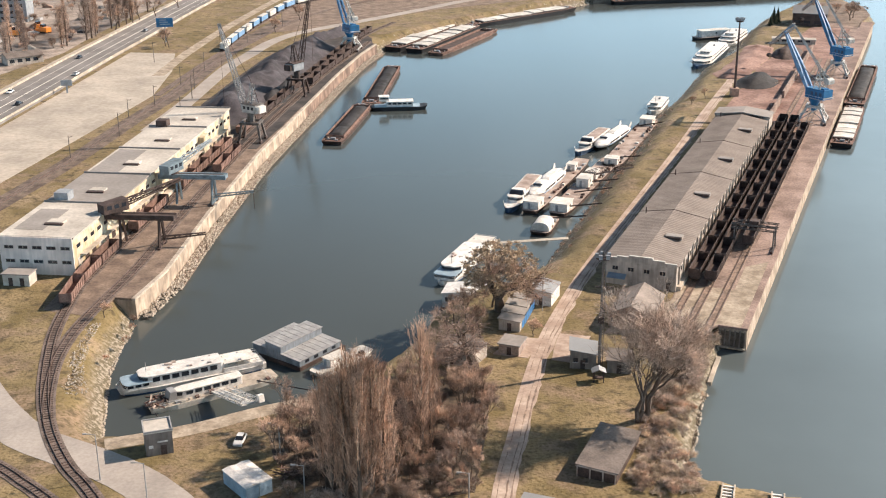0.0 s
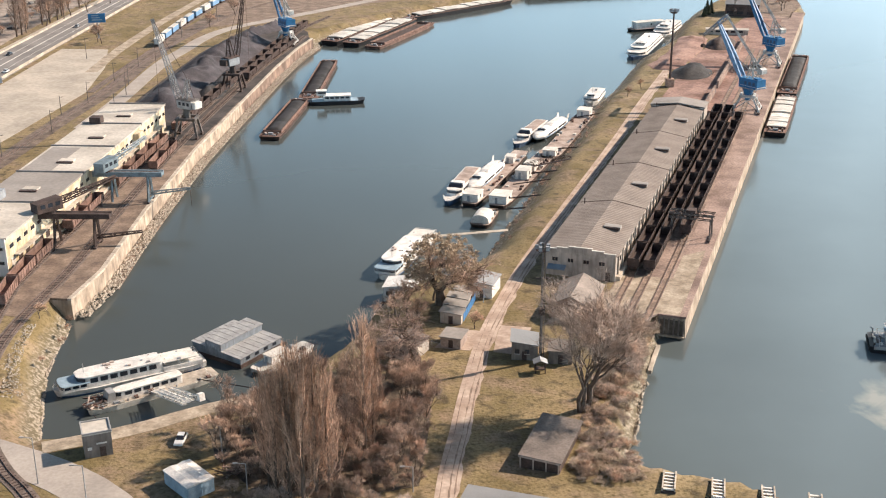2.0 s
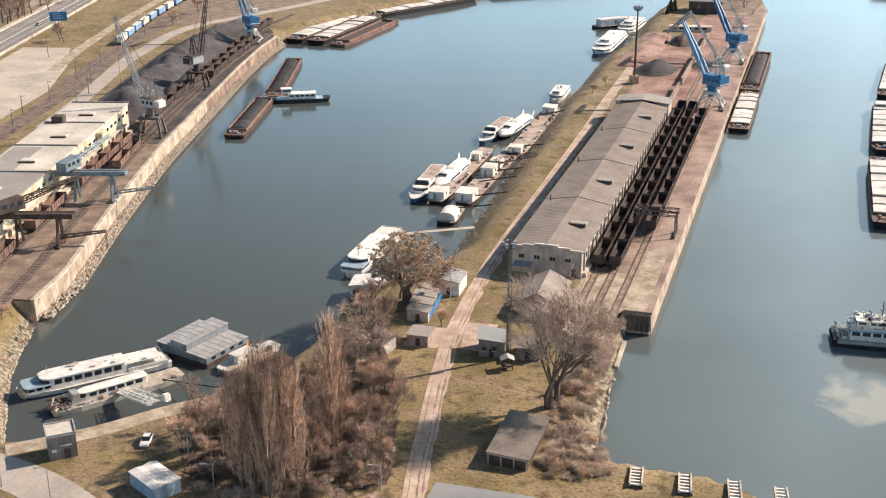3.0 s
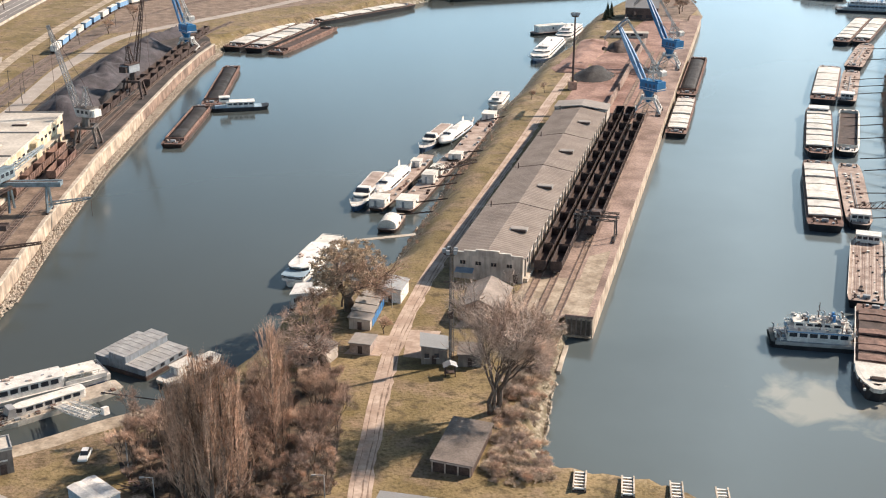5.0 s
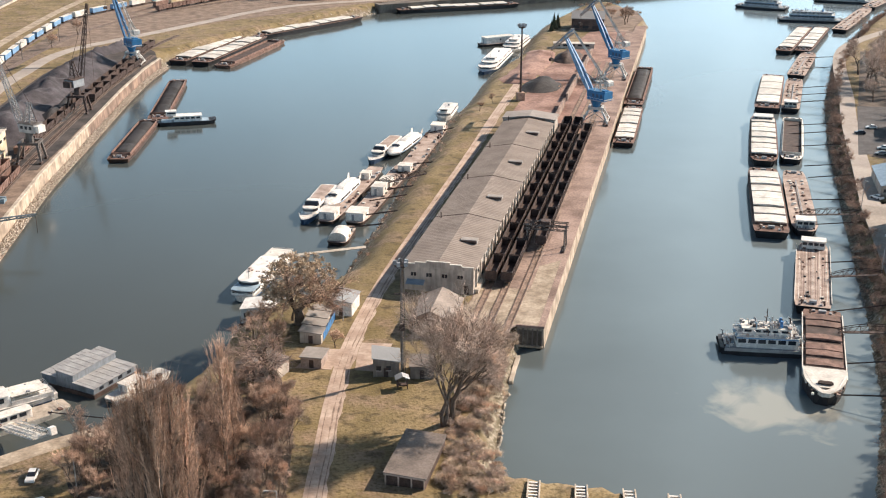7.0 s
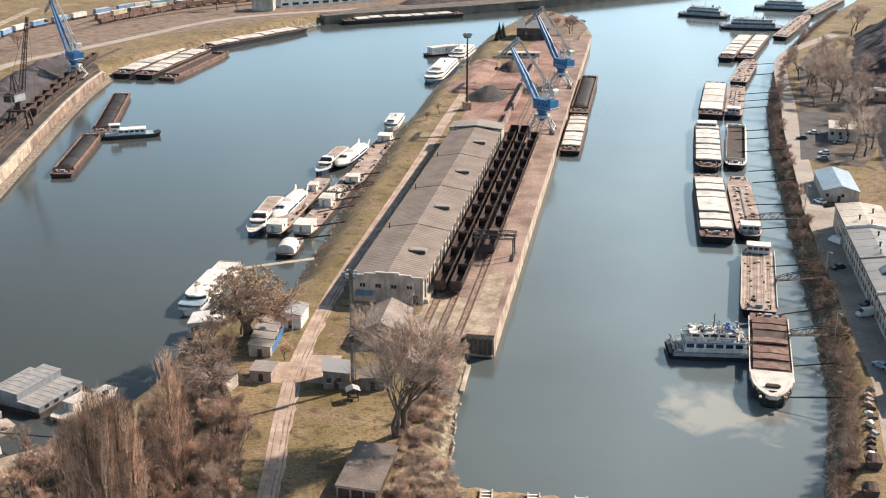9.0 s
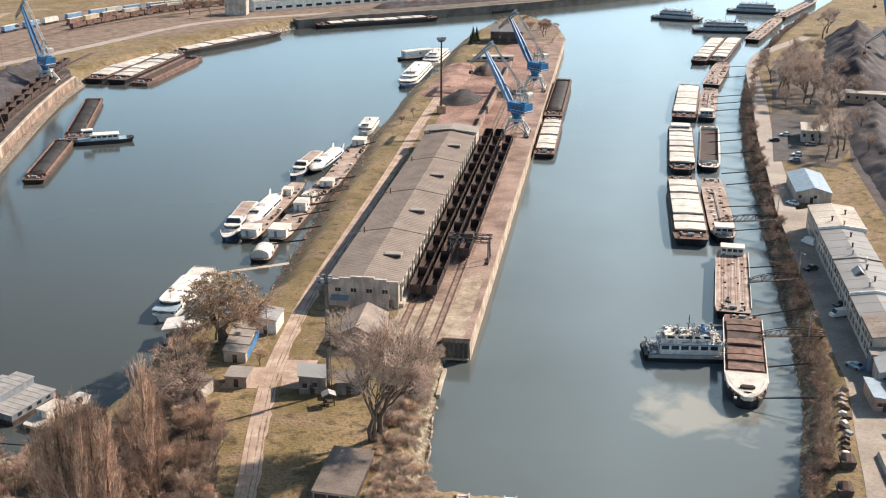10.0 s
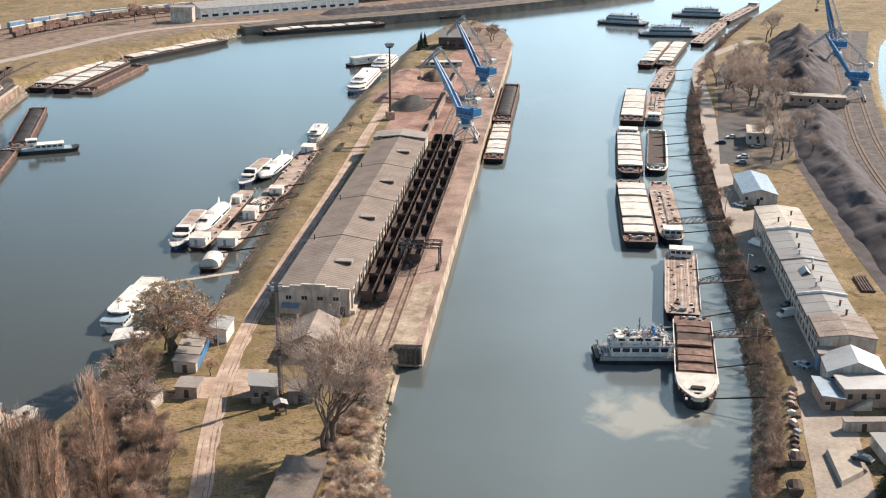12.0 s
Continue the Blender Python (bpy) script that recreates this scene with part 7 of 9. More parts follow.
def cluttered_tug(label, at, L, W, seed, gear, group="moored tugs", bridge=True, wall=None):
    """A pusher tug: black hull, two white deckhouses, funnels, rails, tyres and loose gear on every deck."""
    ps = thing("pusher_tug", label, "tug", at, group)
    rr = random.Random(seed)
    hw = W / 2
    part("hull", Shape().hull(hull_rings(L, W, 1.8, 0.15, 0.1)), M_DARK, ps)
    part("deck", Shape().box(-hw + 0.3, 1.0, 1.78, hw - 0.3, L - 0.6, 1.9), M_GREYMETAL, ps)
    part("sheer_strake", Shape().box(-hw - 0.04, 0.9, 1.2, -hw + 0.22, L - 1.2, 1.95).box(hw - 0.22, 0.9, 1.2, hw + 0.04, L - 1.2, 1.95), M_STEEL_LT, ps)
    y0, y1 = 0.17 * L, 0.84 * L
    cabin(ps, -hw + 0.9, y0, hw - 0.9, y1, 1.9, 2.6, wall, label="long pale deckhouse with square windows")
    cabin(ps, -hw + 1.9, y0 + 1.4, hw - 2.3, y1 - 1.6, 4.65, 1.5, wall, roof=wall or M_CREAM, label="pale upper deckhouse")
    if bridge:
        part("wheelhouse", Shape().hull([[(-1.5, y, 6.3), (1.5, y, 6.3), (1.3, y, 8.2), (-1.3, y, 8.2)] for y in (0.3 * L, 0.42 * L)]), M_WHITE, ps, "white wheelhouse")
        part("wheelhouse_window", Shape().box(-1.48, 0.3 * L - 0.05, 7.1, 1.48, 0.42 * L + 0.05, 7.8), M_GLASS, ps)
    for x in (-1.0, 1.0):
        part("funnel", Shape().tube((x, 0.66 * L, 6.2), (x, 0.66 * L, 8.0), 0.4, 0.34, 8), M_TEAL, ps)
    part("blue_band", Shape().box(-hw + 0.86, y0 - 0.03, 4.1, hw - 0.86, y1 + 0.03, 4.42), M_CONT_BLUE, ps, "faded blue band")
    for i in range(gear):
        x, y = rr.uniform(-hw + 0.9, hw - 0.9), rr.uniform(0.8, L - 1.2)
        z = 1.9 if y < y0 - 0.4 or y > y1 + 0.4 else 4.6 if y < y0 + 1.1 or y > y1 - 1.2 else 6.28 if -hw + 1.8 < x < hw - 2.2 else 4.6
        s = rr.uniform(0.12, 0.5)
        m_ = rr.choice((M_CREAM, M_WHITE, M_STEEL_LT, M_RUST_DARK, M_DECK, M_GREYMETAL, M_BLUE_LT, M_WHITE))
        if i % 4 == 0:
            part("vent", Shape().tube((x, y, z), (x, y, z + 0.9 + s), s * 0.4, sides=6).tube((x, y, z + 0.9 + s), (x, y - 0.5, z + 1.1 + s), s * 0.5, sides=6), m_, ps)
        elif i % 4 == 1:
            part("cask", Shape().tube((x - s, y, z + s * 0.8), (x + s, y, z + s * 0.8), s * 0.8, sides=7), m_, ps)
        else:
            part("deck_gear", Shape().box(x - s, y - s, z, x + s, y + s, z + s * 1.3), m_, ps)
    part("mast", Shape().tube((0, 0.5 * L, 6.2), (0, 0.5 * L, 10.6), 0.1).bar((-1.4, 0.5 * L, 9.2), (1.4, 0.5 * L, 9.2), 0.12), M_RUST_DARK, ps)
    for i in range(9):
        part("tyre_fender", Shape().tube((-hw + 0.6 + i * (W - 1.2) / 8, -0.25, 1.0), (-hw + 0.6 + i * (W - 1.2) / 8, 0.1, 1.0), 0.42, sides=8), M_RUBBER, ps)
    rails(ps, [(-hw + 0.3, 2), (-hw + 0.3, L - 1), (hw - 0.3, L - 1), (hw - 0.3, 2), (-hw + 0.3, 2)], 1.9)
    rails(ps, [(-hw + 1, y0 + 0.2), (-hw + 1, y1 - 0.2), (hw - 1, y1 - 0.2), (hw - 1, y0 + 0.2), (-hw + 1, y0 + 0.2)], 4.6)
    return ps


cluttered_tug("white and black pusher tug cluttered with deck gear", pose(106.6, 245.2, 0, 0, 0, -106), 21, 8.6, 8, 150, bridge=False)
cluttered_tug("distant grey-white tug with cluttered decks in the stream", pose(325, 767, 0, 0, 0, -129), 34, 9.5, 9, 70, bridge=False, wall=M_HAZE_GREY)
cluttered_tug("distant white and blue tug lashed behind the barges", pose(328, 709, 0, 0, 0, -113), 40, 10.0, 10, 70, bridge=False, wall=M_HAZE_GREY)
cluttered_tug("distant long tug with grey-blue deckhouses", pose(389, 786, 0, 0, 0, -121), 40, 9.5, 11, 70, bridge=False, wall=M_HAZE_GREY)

tg = thing("pusher_tug", "small blue-grey and white push boat between coal barges", "tug", pose(-37.5, 487.5, 0, 0, 0, -85))
part("hull", Shape().hull(hull_rings(23, 6.8, 1.5, 0.45, 0.1)), M_DARK, tg)
part("deck", Shape().box(-3.0, 1.0, 1.48, 3.0, 20.0, 1.6), M_BLUE_LT, tg)
cabin(tg, -2.4, 6.0, 2.4, 17.0, 1.6, 2.0, label="low white deckhouse")
cabin(tg, -1.6, 3.0, 1.6, 7.0, 3.7, 1.9, label="white wheelhouse")
part("mast", Shape().tube((0, 5, 5.6), (0, 5, 8.5), 0.08), M_STEEL_LT, tg)

part("forecastle", Shape().hull([[(-w, y, 2.6), (w, y, 2.6), (w * 1.02, y, 3.55), (-w * 1.02, y, 3.55)] for y, w in ((36.6, 4.6), (41.0, 4.5), (43.6, 4.1), (46.6, 2.9), (48.6, 1.6), (49.6, 0.8))]), M_CREAM, brown_barge, "rust-streaked white forecastle")
part("anchor_winch", Shape().box(-1.3, 44.2, 3.55, 1.3, 45.6, 4.0).tube((-1.6, 45.0, 3.8), (1.6, 45.0, 3.8), 0.35, sides=8), M_RUST_DARK, brown_barge)
part("bow_rail", Shape().tube((-4.4, 40.8, 4.2), (-2.8, 46.8, 4.2), 0.06, sides=3).tube((-2.8, 46.8, 4.2), (0, 49.4, 4.2), 0.06, sides=3).tube((0, 49.4, 4.2), (2.8, 46.8, 4.2), 0.06, sides=3).tube((2.8, 46.8, 4.2), (4.4, 40.8, 4.2), 0.06, sides=3), M_WHITE, brown_barge)
part("gunwale", Shape().box(-4.85, 3.0, 2.6, -4.6, 40.4, 3.0).box(4.6, 3.0, 2.6, 4.85, 40.4, 3.0), M_CREAM, brown_barge, "pale worn gunwale")


# ---------------------------------------------------------------- small buildings near the foot of the pier
def shed(name, label, at, W, L, H, wall, roof, kind="flat", rise=1.0, windows=0, over=0.3, category="shed", door=True):
    """A small building: walls, a flat, mono-pitch or ridge roof, a door and windows on its near side."""
    root = thing(name, label, category, at)
    if kind == "gable":
        part("wall", Shape().hull([[(-W / 2, y, 0), (W / 2, y, 0), (W / 2, y, H), (0, y, H + rise), (-W / 2, y, H)] for y in (0, L)]), wall, root)
        part("roof", Shape().gable(-W / 2, 0, W / 2, L, H + 0.05, rise, over, 0.18), roof, root)
    elif kind == "mono":
        part("wall", Shape().hull([[(-W / 2, y, 0), (W / 2, y, 0), (W / 2, y, H), (-W / 2, y, H + rise)] for y in (0, L)]), wall, root)
        part("roof", Shape().hull([[(-W / 2 - over, y, H + rise + 0.05), (W / 2 + over, y, H + 0.02), (W / 2 + over, y, H + 0.2), (-W / 2 - over, y, H + rise + 0.23)] for y in (-over, L + over)]), roof, root)
    else:
        part("wall", Shape().box(-W / 2, 0, 0, W / 2, L, H), wall, root)
        part("roof", Shape().box(-W / 2 - over, -over, H, W / 2 + over, L + over, H + 0.25), roof, root)
    if door:
        part("door", Shape().box(-W * 0.1, -0.05, 0, -W * 0.1 + 1.0, 0.06, min(2.1, H * 0.8)), M_RUST_DARK, root)
    for i in range(windows):
        x = -W / 2 + 0.7 + i * (W - 1.4) / max(1, windows)
        w = part("window", Shape().box(x, -0.04, H * 0.45, x + 1.0, 0.05, H * 0.75), M_GLASS, root)
        part("frame", Shape().box(x - 0.1, -0.08, H * 0.45 - 0.12, x + 1.1, -0.03, H * 0.45), M_CREAM, w)
    return root


hut = shed("substation_hut", "tall grey-brown windowless substation hut by the road", pose(-56.5, 193.7, LAND, 0, 0, 18.8), 5.0, 4.9, 4.7, M_PLASTER_DARK, M_TARROOF, door=False, over=0.15)
part("parapet", Shape().box(-2.65, -0.15, 4.95, 2.65, 0.1, 5.2).box(-2.65, 4.8, 4.95, 2.65, 5.05, 5.2).box(-2.65, 0.1, 4.95, -2.4, 4.8, 5.2).box(2.4, 0.1, 4.95, 2.65, 4.8, 5.2), M_STEEL_LT, hut)
part("louvre", Shape().box(-1.9, -0.06, 1.6, -1.1, 0.02, 2.2), M_WHITE, hut)
part("door", Shape().box(0.2, -0.06, 0, 1.3, 0.02, 2.0), M_RUST_DARK, hut)
part("sign", Shape().box(-0.3, -0.07, 2.6, 1.6, -0.01, 2.9), M_WHITE, hut, "white notice strip")
sh_ = shed("open_shed", "long open-fronted shed with a sagging felt roof", pose(23.7, 185.2, LAND, 0, 0, -22), 7.4, 16.2, 2.05, M_RUST_DARK, M_FELT_BROWN, "mono", 0.4, door=False)
for x in (-3.6, -1.2, 1.2, 3.5):
    part("post", Shape().box(x - 0.12, -0.25, 0, x + 0.12, -0.02, 2.05), M_DECK, sh_)
part("beam", Shape().hull([[(x, -0.36, z), (x, -0.31, z), (x, -0.31, z + 0.28), (x, -0.36, z + 0.28)] for x, z in ((-3.9, 2.24), (3.9, 1.86))]), M_DECK, sh_, "pale weathered fascia board")
shed("small_house", "small grey-brown house with a shallow metal roof", pose(25.6, 230.2, LAND, 0, 0, -6), 5.6, 6.5, 3.4, M_PLASTER_DARK, M_GREYROOF, "mono", 0.9, 2, category="house")
shed("small_house", "low dark shed with a brown felt roof behind the mast", pose(33.0, 228.0, LAND, 0, 0, -10), 5.0, 6.0, 2.8, M_PLASTER_DARK, M_FELT_BROWN, "flat", category="house")
shed("gabled_store", "old brown-roofed gabled store house at the track heads", pose(38.3, 251.2, LAND, 0, 0, -20), 10.0, 15.0, 3.2, M_BRICK, M_FELT_DUSTY, "gable", 2.4, 3, category="store")
shed("long_shed", "grey corrugated shed roof at the foot of the pier", pose(16.4, 167.8, LAND, 0, 0, -20), 17.2, 6.0, 2.7, M_GREYMETAL, M_GREYROOF, "flat", over=0.1)
shed("white_hut", "white-walled hut with a pale metal roof by the road", pose(18.8, 265.0, LAND, 0, 0, -20), 5.2, 7.5, 3.4, M_WHITE, M_STEEL_LT, "mono", 0.7, 1, category="hut")
for i, (x, y, w, l, h) in enumerate(((10.6, 250.0, 5.0, 3.4, 2.4), (11.6, 254.2, 5.0, 3.4, 2.5), (12.6, 258.4, 4.8, 3.4, 2.6), (14.0, 262.2, 4.4, 2.8, 2.7))):
    shed("garden_hut", "dark flat-roofed garden hut in a row", pose(x, y, LAND, 0, 0, -18), w, l, h, M_RUST_DARK if i % 2 else M_PLASTER, M_TARGREY, "mono", 0.4, category="hut")
shed("cottage", "pale plastered cottage with a brown felt roof among trees", pose(-2.2, 232.5, LAND, 0, 0, -30), 9.0, 7.0, 3.0, M_PLASTER, M_FELT_BROWN, "gable", 1.0, 3, category="cottage")
shed("garden_hut", "low pink-walled hut with a flat felt roof", pose(10.0, 237.0, LAND, 0, 0, -20), 4.6, 5.0, 2.4, M_DECK, M_TARGREY, "flat", category="hut")
shed("boat_hall", "white floating hall with a shallow white roof", pose(0.5, 274.5, 0.6, 0, 0, -12), 11.5, 7.0, 3.6, M_WHITE, M_WHITE, "gable", 0.8, 4, category="boathouse")
part("float", Shape().box(-6.2, -0.6, -1.2, 6.2, 7.6, -0.02), M_RUST_DARK, bpy.data.objects["boat_hall"])
fence = thing("blue_fence", "blue sheet-metal fence panels along the huts", "fence", pose(13.6, 251.0, LAND, 0, 0, -16))
for i in range(6):
    part("panel", Shape().box(-0.05, i * 2.2, 0.1, 0.05, i * 2.2 + 2.1, 2.0), M_TEAL, fence)
    part("post", Shape().box(-0.1, i * 2.2 + 2.1, 0, 0.1, i * 2.2 + 2.2, 2.1), M_GREYMETAL, fence)
sl = thing("sluice_gauge", "small roofed instrument stand on the grass", "stand", pose(28.3, 224.6, LAND))
part("roof", Shape().gable(-1.3, -1.0, 1.3, 1.0, 2.4, 0.6, 0.2, 0.1), M_STEEL_LT, sl)
for x in (-1, 1):
    for y in (-0.8, 0.8):
        part("post", Shape().box(x - 0.1, y - 0.1, 0, x + 0.1, y + 0.1, 2.4), M_RUST_DARK, sl)
part("table", Shape().box(-0.9, -0.7, 0.7, 0.9, 0.7, 0.9), M_RUST_DARK, sl)

ct = thing("tarp_container", "pale tarpaulin-covered container stack on the grass", "container", pose(-38.2, 182.2, LAND, 0, 0, 40))
for i in range(2):
    c = part("box_body", Shape().box(-2.6 + i * 2.65, -4.0, 0.15, -0.02 + i * 2.65, 4.0, 2.75), M_BLUE_LT, ct, "pale blue container")
    part("cover", Shape().hull([[(-2.75 + i * 2.65, y, 2.76), (0.1 + i * 2.65, y, 2.76), (0.1 + i * 2.65, y, 2.9), (-1.3 + i * 2.65, y, 3.15), (-2.75 + i * 2.65, y, 2.9)] for y in (-4.1, 4.1)]), M_WHITE, c, "white tarpaulin cover")
lp = thing("log_pile", "loose pile of brown branches beside the container", "log pile", pose(-31.5, 187.0, LAND))
for i in range(30):
    part("log", Shape().tube((-rr0.uniform(0.8, 2.2), 0, 0), (rr0.uniform(0.8, 2.2), 0, 0), 0.12, 0.08, 5), rr0.choice((M_BARK, M_DECK, M_RUST)), lp, at=pose(rr0.uniform(-2, 2), rr0.uniform(-1.5, 1.5), rr0.uniform(0.15, 1.0), 0, rr0.uniform(-15, 15), rr0.uniform(0, 180)))


# ---------------------------------------------------------------- cars
def car_shapes(kind):
    """Body and cabin of a small car or van, 4.3 m long, facing +y."""
    if kind == "van":
        body = Shape().hull([[(-0.9, y, 0.3), (0.9, y, 0.3), (0.92, y, zt * 0.6), (0.8, y, zt), (-0.8, y, zt), (-0.92, y, zt * 0.6)] for y, zt in ((-2.4, 1.9), (-2.3, 2.05), (1.2, 2.05), (1.7, 1.2), (2.4, 1.0))])
        glass = Shape().hull([[(-0.82, y, z0), (0.82, y, z0), (0.76, y, z1), (-0.76, y, z1)] for y, z0, z1 in ((1.26, 1.3, 2.0), (1.74, 1.16, 1.25))])
    else:
        body = Shape().hull([[(-0.85, y, 0.3), (0.85, y, 0.3), (0.88, y, zt * 0.8), (0.8, y, zt), (-0.8, y, zt), (-0.88, y, zt * 0.8)] for y, zt in ((-2.1, 0.8), (-1.9, 0.95), (0.9, 0.95), (1.9, 0.75), (2.1, 0.6))])
        glass = Shape().hull([[(-0.78, y, 0.93), (0.78, y, 0.93), (0.62, y, z), (-0.62, y, z)] for y, z in ((-1.8, 0.97), (-1.2, 1.42), (0.2, 1.45), (0.95, 0.97))])
    return body.mesh("body"), glass.mesh("cabin")


CAR_MESH = {k: car_shapes(k) for k in ("car", "van")}
WHEEL = Shape().tube((-0.1, 0, 0), (0.1, 0, 0), 0.32, sides=10).mesh("wheel")
CAR_ROOF = Shape().hull([[(-0.63, y, 1.43), (0.63, y, 1.43), (0.6, y, 1.49), (-0.6, y, 1.49)] for y in (-1.15, 0.2)]).mesh("roof")
PAINTS = {n: mat("car_paint_" + n, c, 0.35, 0.1, vary=0.05, bump=0) for n, c in (("white", (0.75, 0.75, 0.74)), ("grey", (0.25, 0.26, 0.27)), ("dark", (0.03, 0.035, 0.045)), ("blue", (0.25, 0.36, 0.45)), ("red", (0.35, 0.05, 0.04)), ("orange", (0.75, 0.26, 0.04)))}


def car(kind, paint, x, y, turn, where, z=LAND + 0.06):
    root = thing("parked_" + kind, f"{paint} {kind} {where}", kind, pose(x, y, z, 0, 0, turn), "vehicles")
    for mesh, name, m in ((CAR_MESH[kind][0], "body", PAINTS[paint]), (CAR_MESH[kind][1], "glazing", M_GLASS)):
        ob = part(name, mesh.copy(), None, root)
        ob.data.materials.append(m)
    if kind == "car":
        ob = part("roof", CAR_ROOF.copy(), None, root)
        ob.data.materials.append(PAINTS[paint])
    for sx in (-0.8, 0.8):
        for sy in (-1.35, 1.35):
            part("wheel", WHEEL, M_RUBBER, root, at=Matrix.Translation((sx, sy, 0.32)))
    return root


for kind, paint, x, y, a, where in (
        ("car", "white", -42.4, 198.4, 175, "parked on the grass near the basin"), ("van", "white", -105.7, 442, 70, "parked behind the quay warehouse"),
        ("car", "white", -101.5, 449, 75, "parked behind the quay warehouse"), ("car", "white", -97, 464.7, 70, "parked near the sidings"),
        ("car", "white", 225.8, 389.6, 70, "parked beside the east road"), ("car", "grey", 221.0, 382.4, 70, "parked beside the east road"),
        ("car", "dark", 228.2, 411.8, 70, "parked in the shade of trees"), ("car", "grey", 238.5, 402.3, 75, "parked by the yard house"),
        ("car", "white", 236.7, 419, 70, "parked by the yard house"), ("car", "blue", 145.2, 216.9, 20, "parked on the shaded road"),
        ("car", "white", 149.6, 213.6, 100, "parked by the gabled hall"), ("van", "white", 157.8, 244.7, 95, "parked across the shaded road"),
        ("car", "dark", 167.9, 276.5, 100, "parked on the shaded road"), ("car", "white", 193.5, 333.7, 20, "parked at the edge of the road"),
        ("van", "white", 178.6, 296.5, 15, "parked in the shade of the long building"), ("car", "dark", 131.5, 173.5, 30, "parked on the concrete ramp"),
        ("car", "dark", 161.8, 250.5, 100, "parked beside a white van"), ("car", "dark", 146.5, 205.0, 30, "parked under the blue canopy")):
    car(kind, paint, x, y, a, where, LAND + (0.06 if paint != "dark" or y > 180 else 1.12))
for paint, x, y, a in (("white", -173.5, 528, -5), ("dark", -183.5, 566, 175), ("dark", -179.5, 471, -5), ("white", -190.5, 492, 175), ("grey", -170, 640, -5)):
    car("car", paint, x, y, a, "driving lane car on the main road", LAND + 0.95)


# ---------------------------------------------------------------- main road fittings, container train, far buildings
rail_line = smooth_line([(-177, 438), (-173, 495), (-168.6, 565), (-162.5, 645), (-155, 740), (-141.5, 860)], 8)
par = thing("guard_rail", "pale concrete parapet along the main road", "guard rail")
part("barrier", strip(rail_line, 0.3, LAND + 1.7, 1.2), M_CONCRETE, par)
par2 = thing("guard_rail", "pale far parapet of the main road", "guard rail")
part("barrier", strip([(x - 20.6, y) for x, y in rail_line], 0.35, LAND + 1.8, 1.2), M_CONCRETE, par2)
part("verge", strip([(x - 23.5, y) for x, y in rail_line], 4.0, LAND + 0.5, 0.6), M_CONCRETE_LOT, par2)
for off in (-5.2, -10.2, -15.2):
    overlay("road_marking", strip([(x + off, y) for x, y in rail_line], 0.18 if off != -10.2 else 0.5, LAND + 0.93, 0.03), M_CREAM, "worn white lane line on the main road", "road marking")
for x, y, w, h, zb, m_ in ((-152.5, 612.5, 8.4, 4.4, 8.0, M_BLUE), (-167.5, 495.6, 4.6, 2.2, 3.4, M_GREYMETAL)):
    bb = thing("billboard", "large roadside billboard seen from behind" if m_ is M_GREYMETAL else "large blue roadside billboard on a post", "billboard", pose(x, y, LAND, 0, 0, 10))
    part("panel", Shape().box(-w / 2, -0.25, zb, w / 2, 0.25, zb + h), m_, bb)
    part("frame", Shape().box(-w / 2 - 0.15, -0.3, zb - 0.2, w / 2 + 0.15, 0.3, zb), M_GREYMETAL, bb)
    part("post", Shape().tube((0, 0, 0), (0, 0, zb), 0.4), M_GREYMETAL, bb)
    if m_ is M_BLUE:
        for k in range(3):
            part("print_bar", Shape().box(-w * 0.3, -0.29, zb + 1 + k * 1.1, w * (0.3 - 0.1 * k), -0.25, zb + 1.5 + k * 1.1), M_BLUE_LT, bb)


def container_wagon(x, y, turn, paint, label):
    r = thing("container_wagon", label, "rail wagon", pose(x, y, LAND + 0.22, 0, 0, turn), "container train")
    part("flat_bed", Shape().box(-1.4, 0, 0.8, 1.4, 13.2, 1.2), M_RUST_DARK, r)
    for y0 in (1.0, 10.6):
        part("bogie", Shape().box(-1.0, y0, 0.1, 1.0, y0 + 1.8, 0.8), M_RUST_DARK, r)
    part("container", Shape().box(-1.25, 0.4, 1.2, 1.25, 12.8, 3.9), paint, r)
    part("ribs", Shape().box(-1.3, 0.4, 3.7, 1.3, 12.8, 3.95), M_CREAM, r)
    return r


train = smooth_line([(-118.4, 586), (-115.7, 633), (-110.5, 684), (-101, 735), (-72, 780), (-46, 812), (-10, 840), (60, 872)], 13.8)
for i in range(len(train) - 1):
    (xa, ya), (xb, yb) = train[i], train[i + 1]
    container_wagon(xa, ya, -math.degrees(math.atan2(xb - xa, yb - ya)), M_CONT_BLUE if i % 3 else M_CREAM, "flat wagon with a pale blue container" if i % 3 else "flat wagon with a cream container")
track("track_yard", [(-70, 733), (-54, 757), (-34, 783), (4, 824), (60, 856), (140, 880), (165, 888)], "railway siding carrying empty wagons", sleepers=False, bed=2.6, lift=0.03)
track("track_yard", [(-70, 755), (-57, 775), (-38, 800), (-8, 828), (40, 858), (70, 872)], "second railway siding carrying empty wagons", sleepers=False, bed=2.6, lift=0.06)
wagons_on(wg, [(-70, 733), (-54, 757), (-34, 783), (4, 824), (60, 856), (140, 880), (165, 888)], 757.0, 16)
train3 = smooth_line([(-57, 775), (-38, 800), (-8, 828), (40, 858)], 13.8)
for i in range(len(train3) - 1):
    (xa, ya), (xb, yb) = train3[i], train3[i + 1]
    container_wagon(xa, ya, -math.degrees(math.atan2(xb - xa, yb - ya)), M_YELLOW if i % 2 else M_RUST, "flat wagon with a yellow or rusty container")


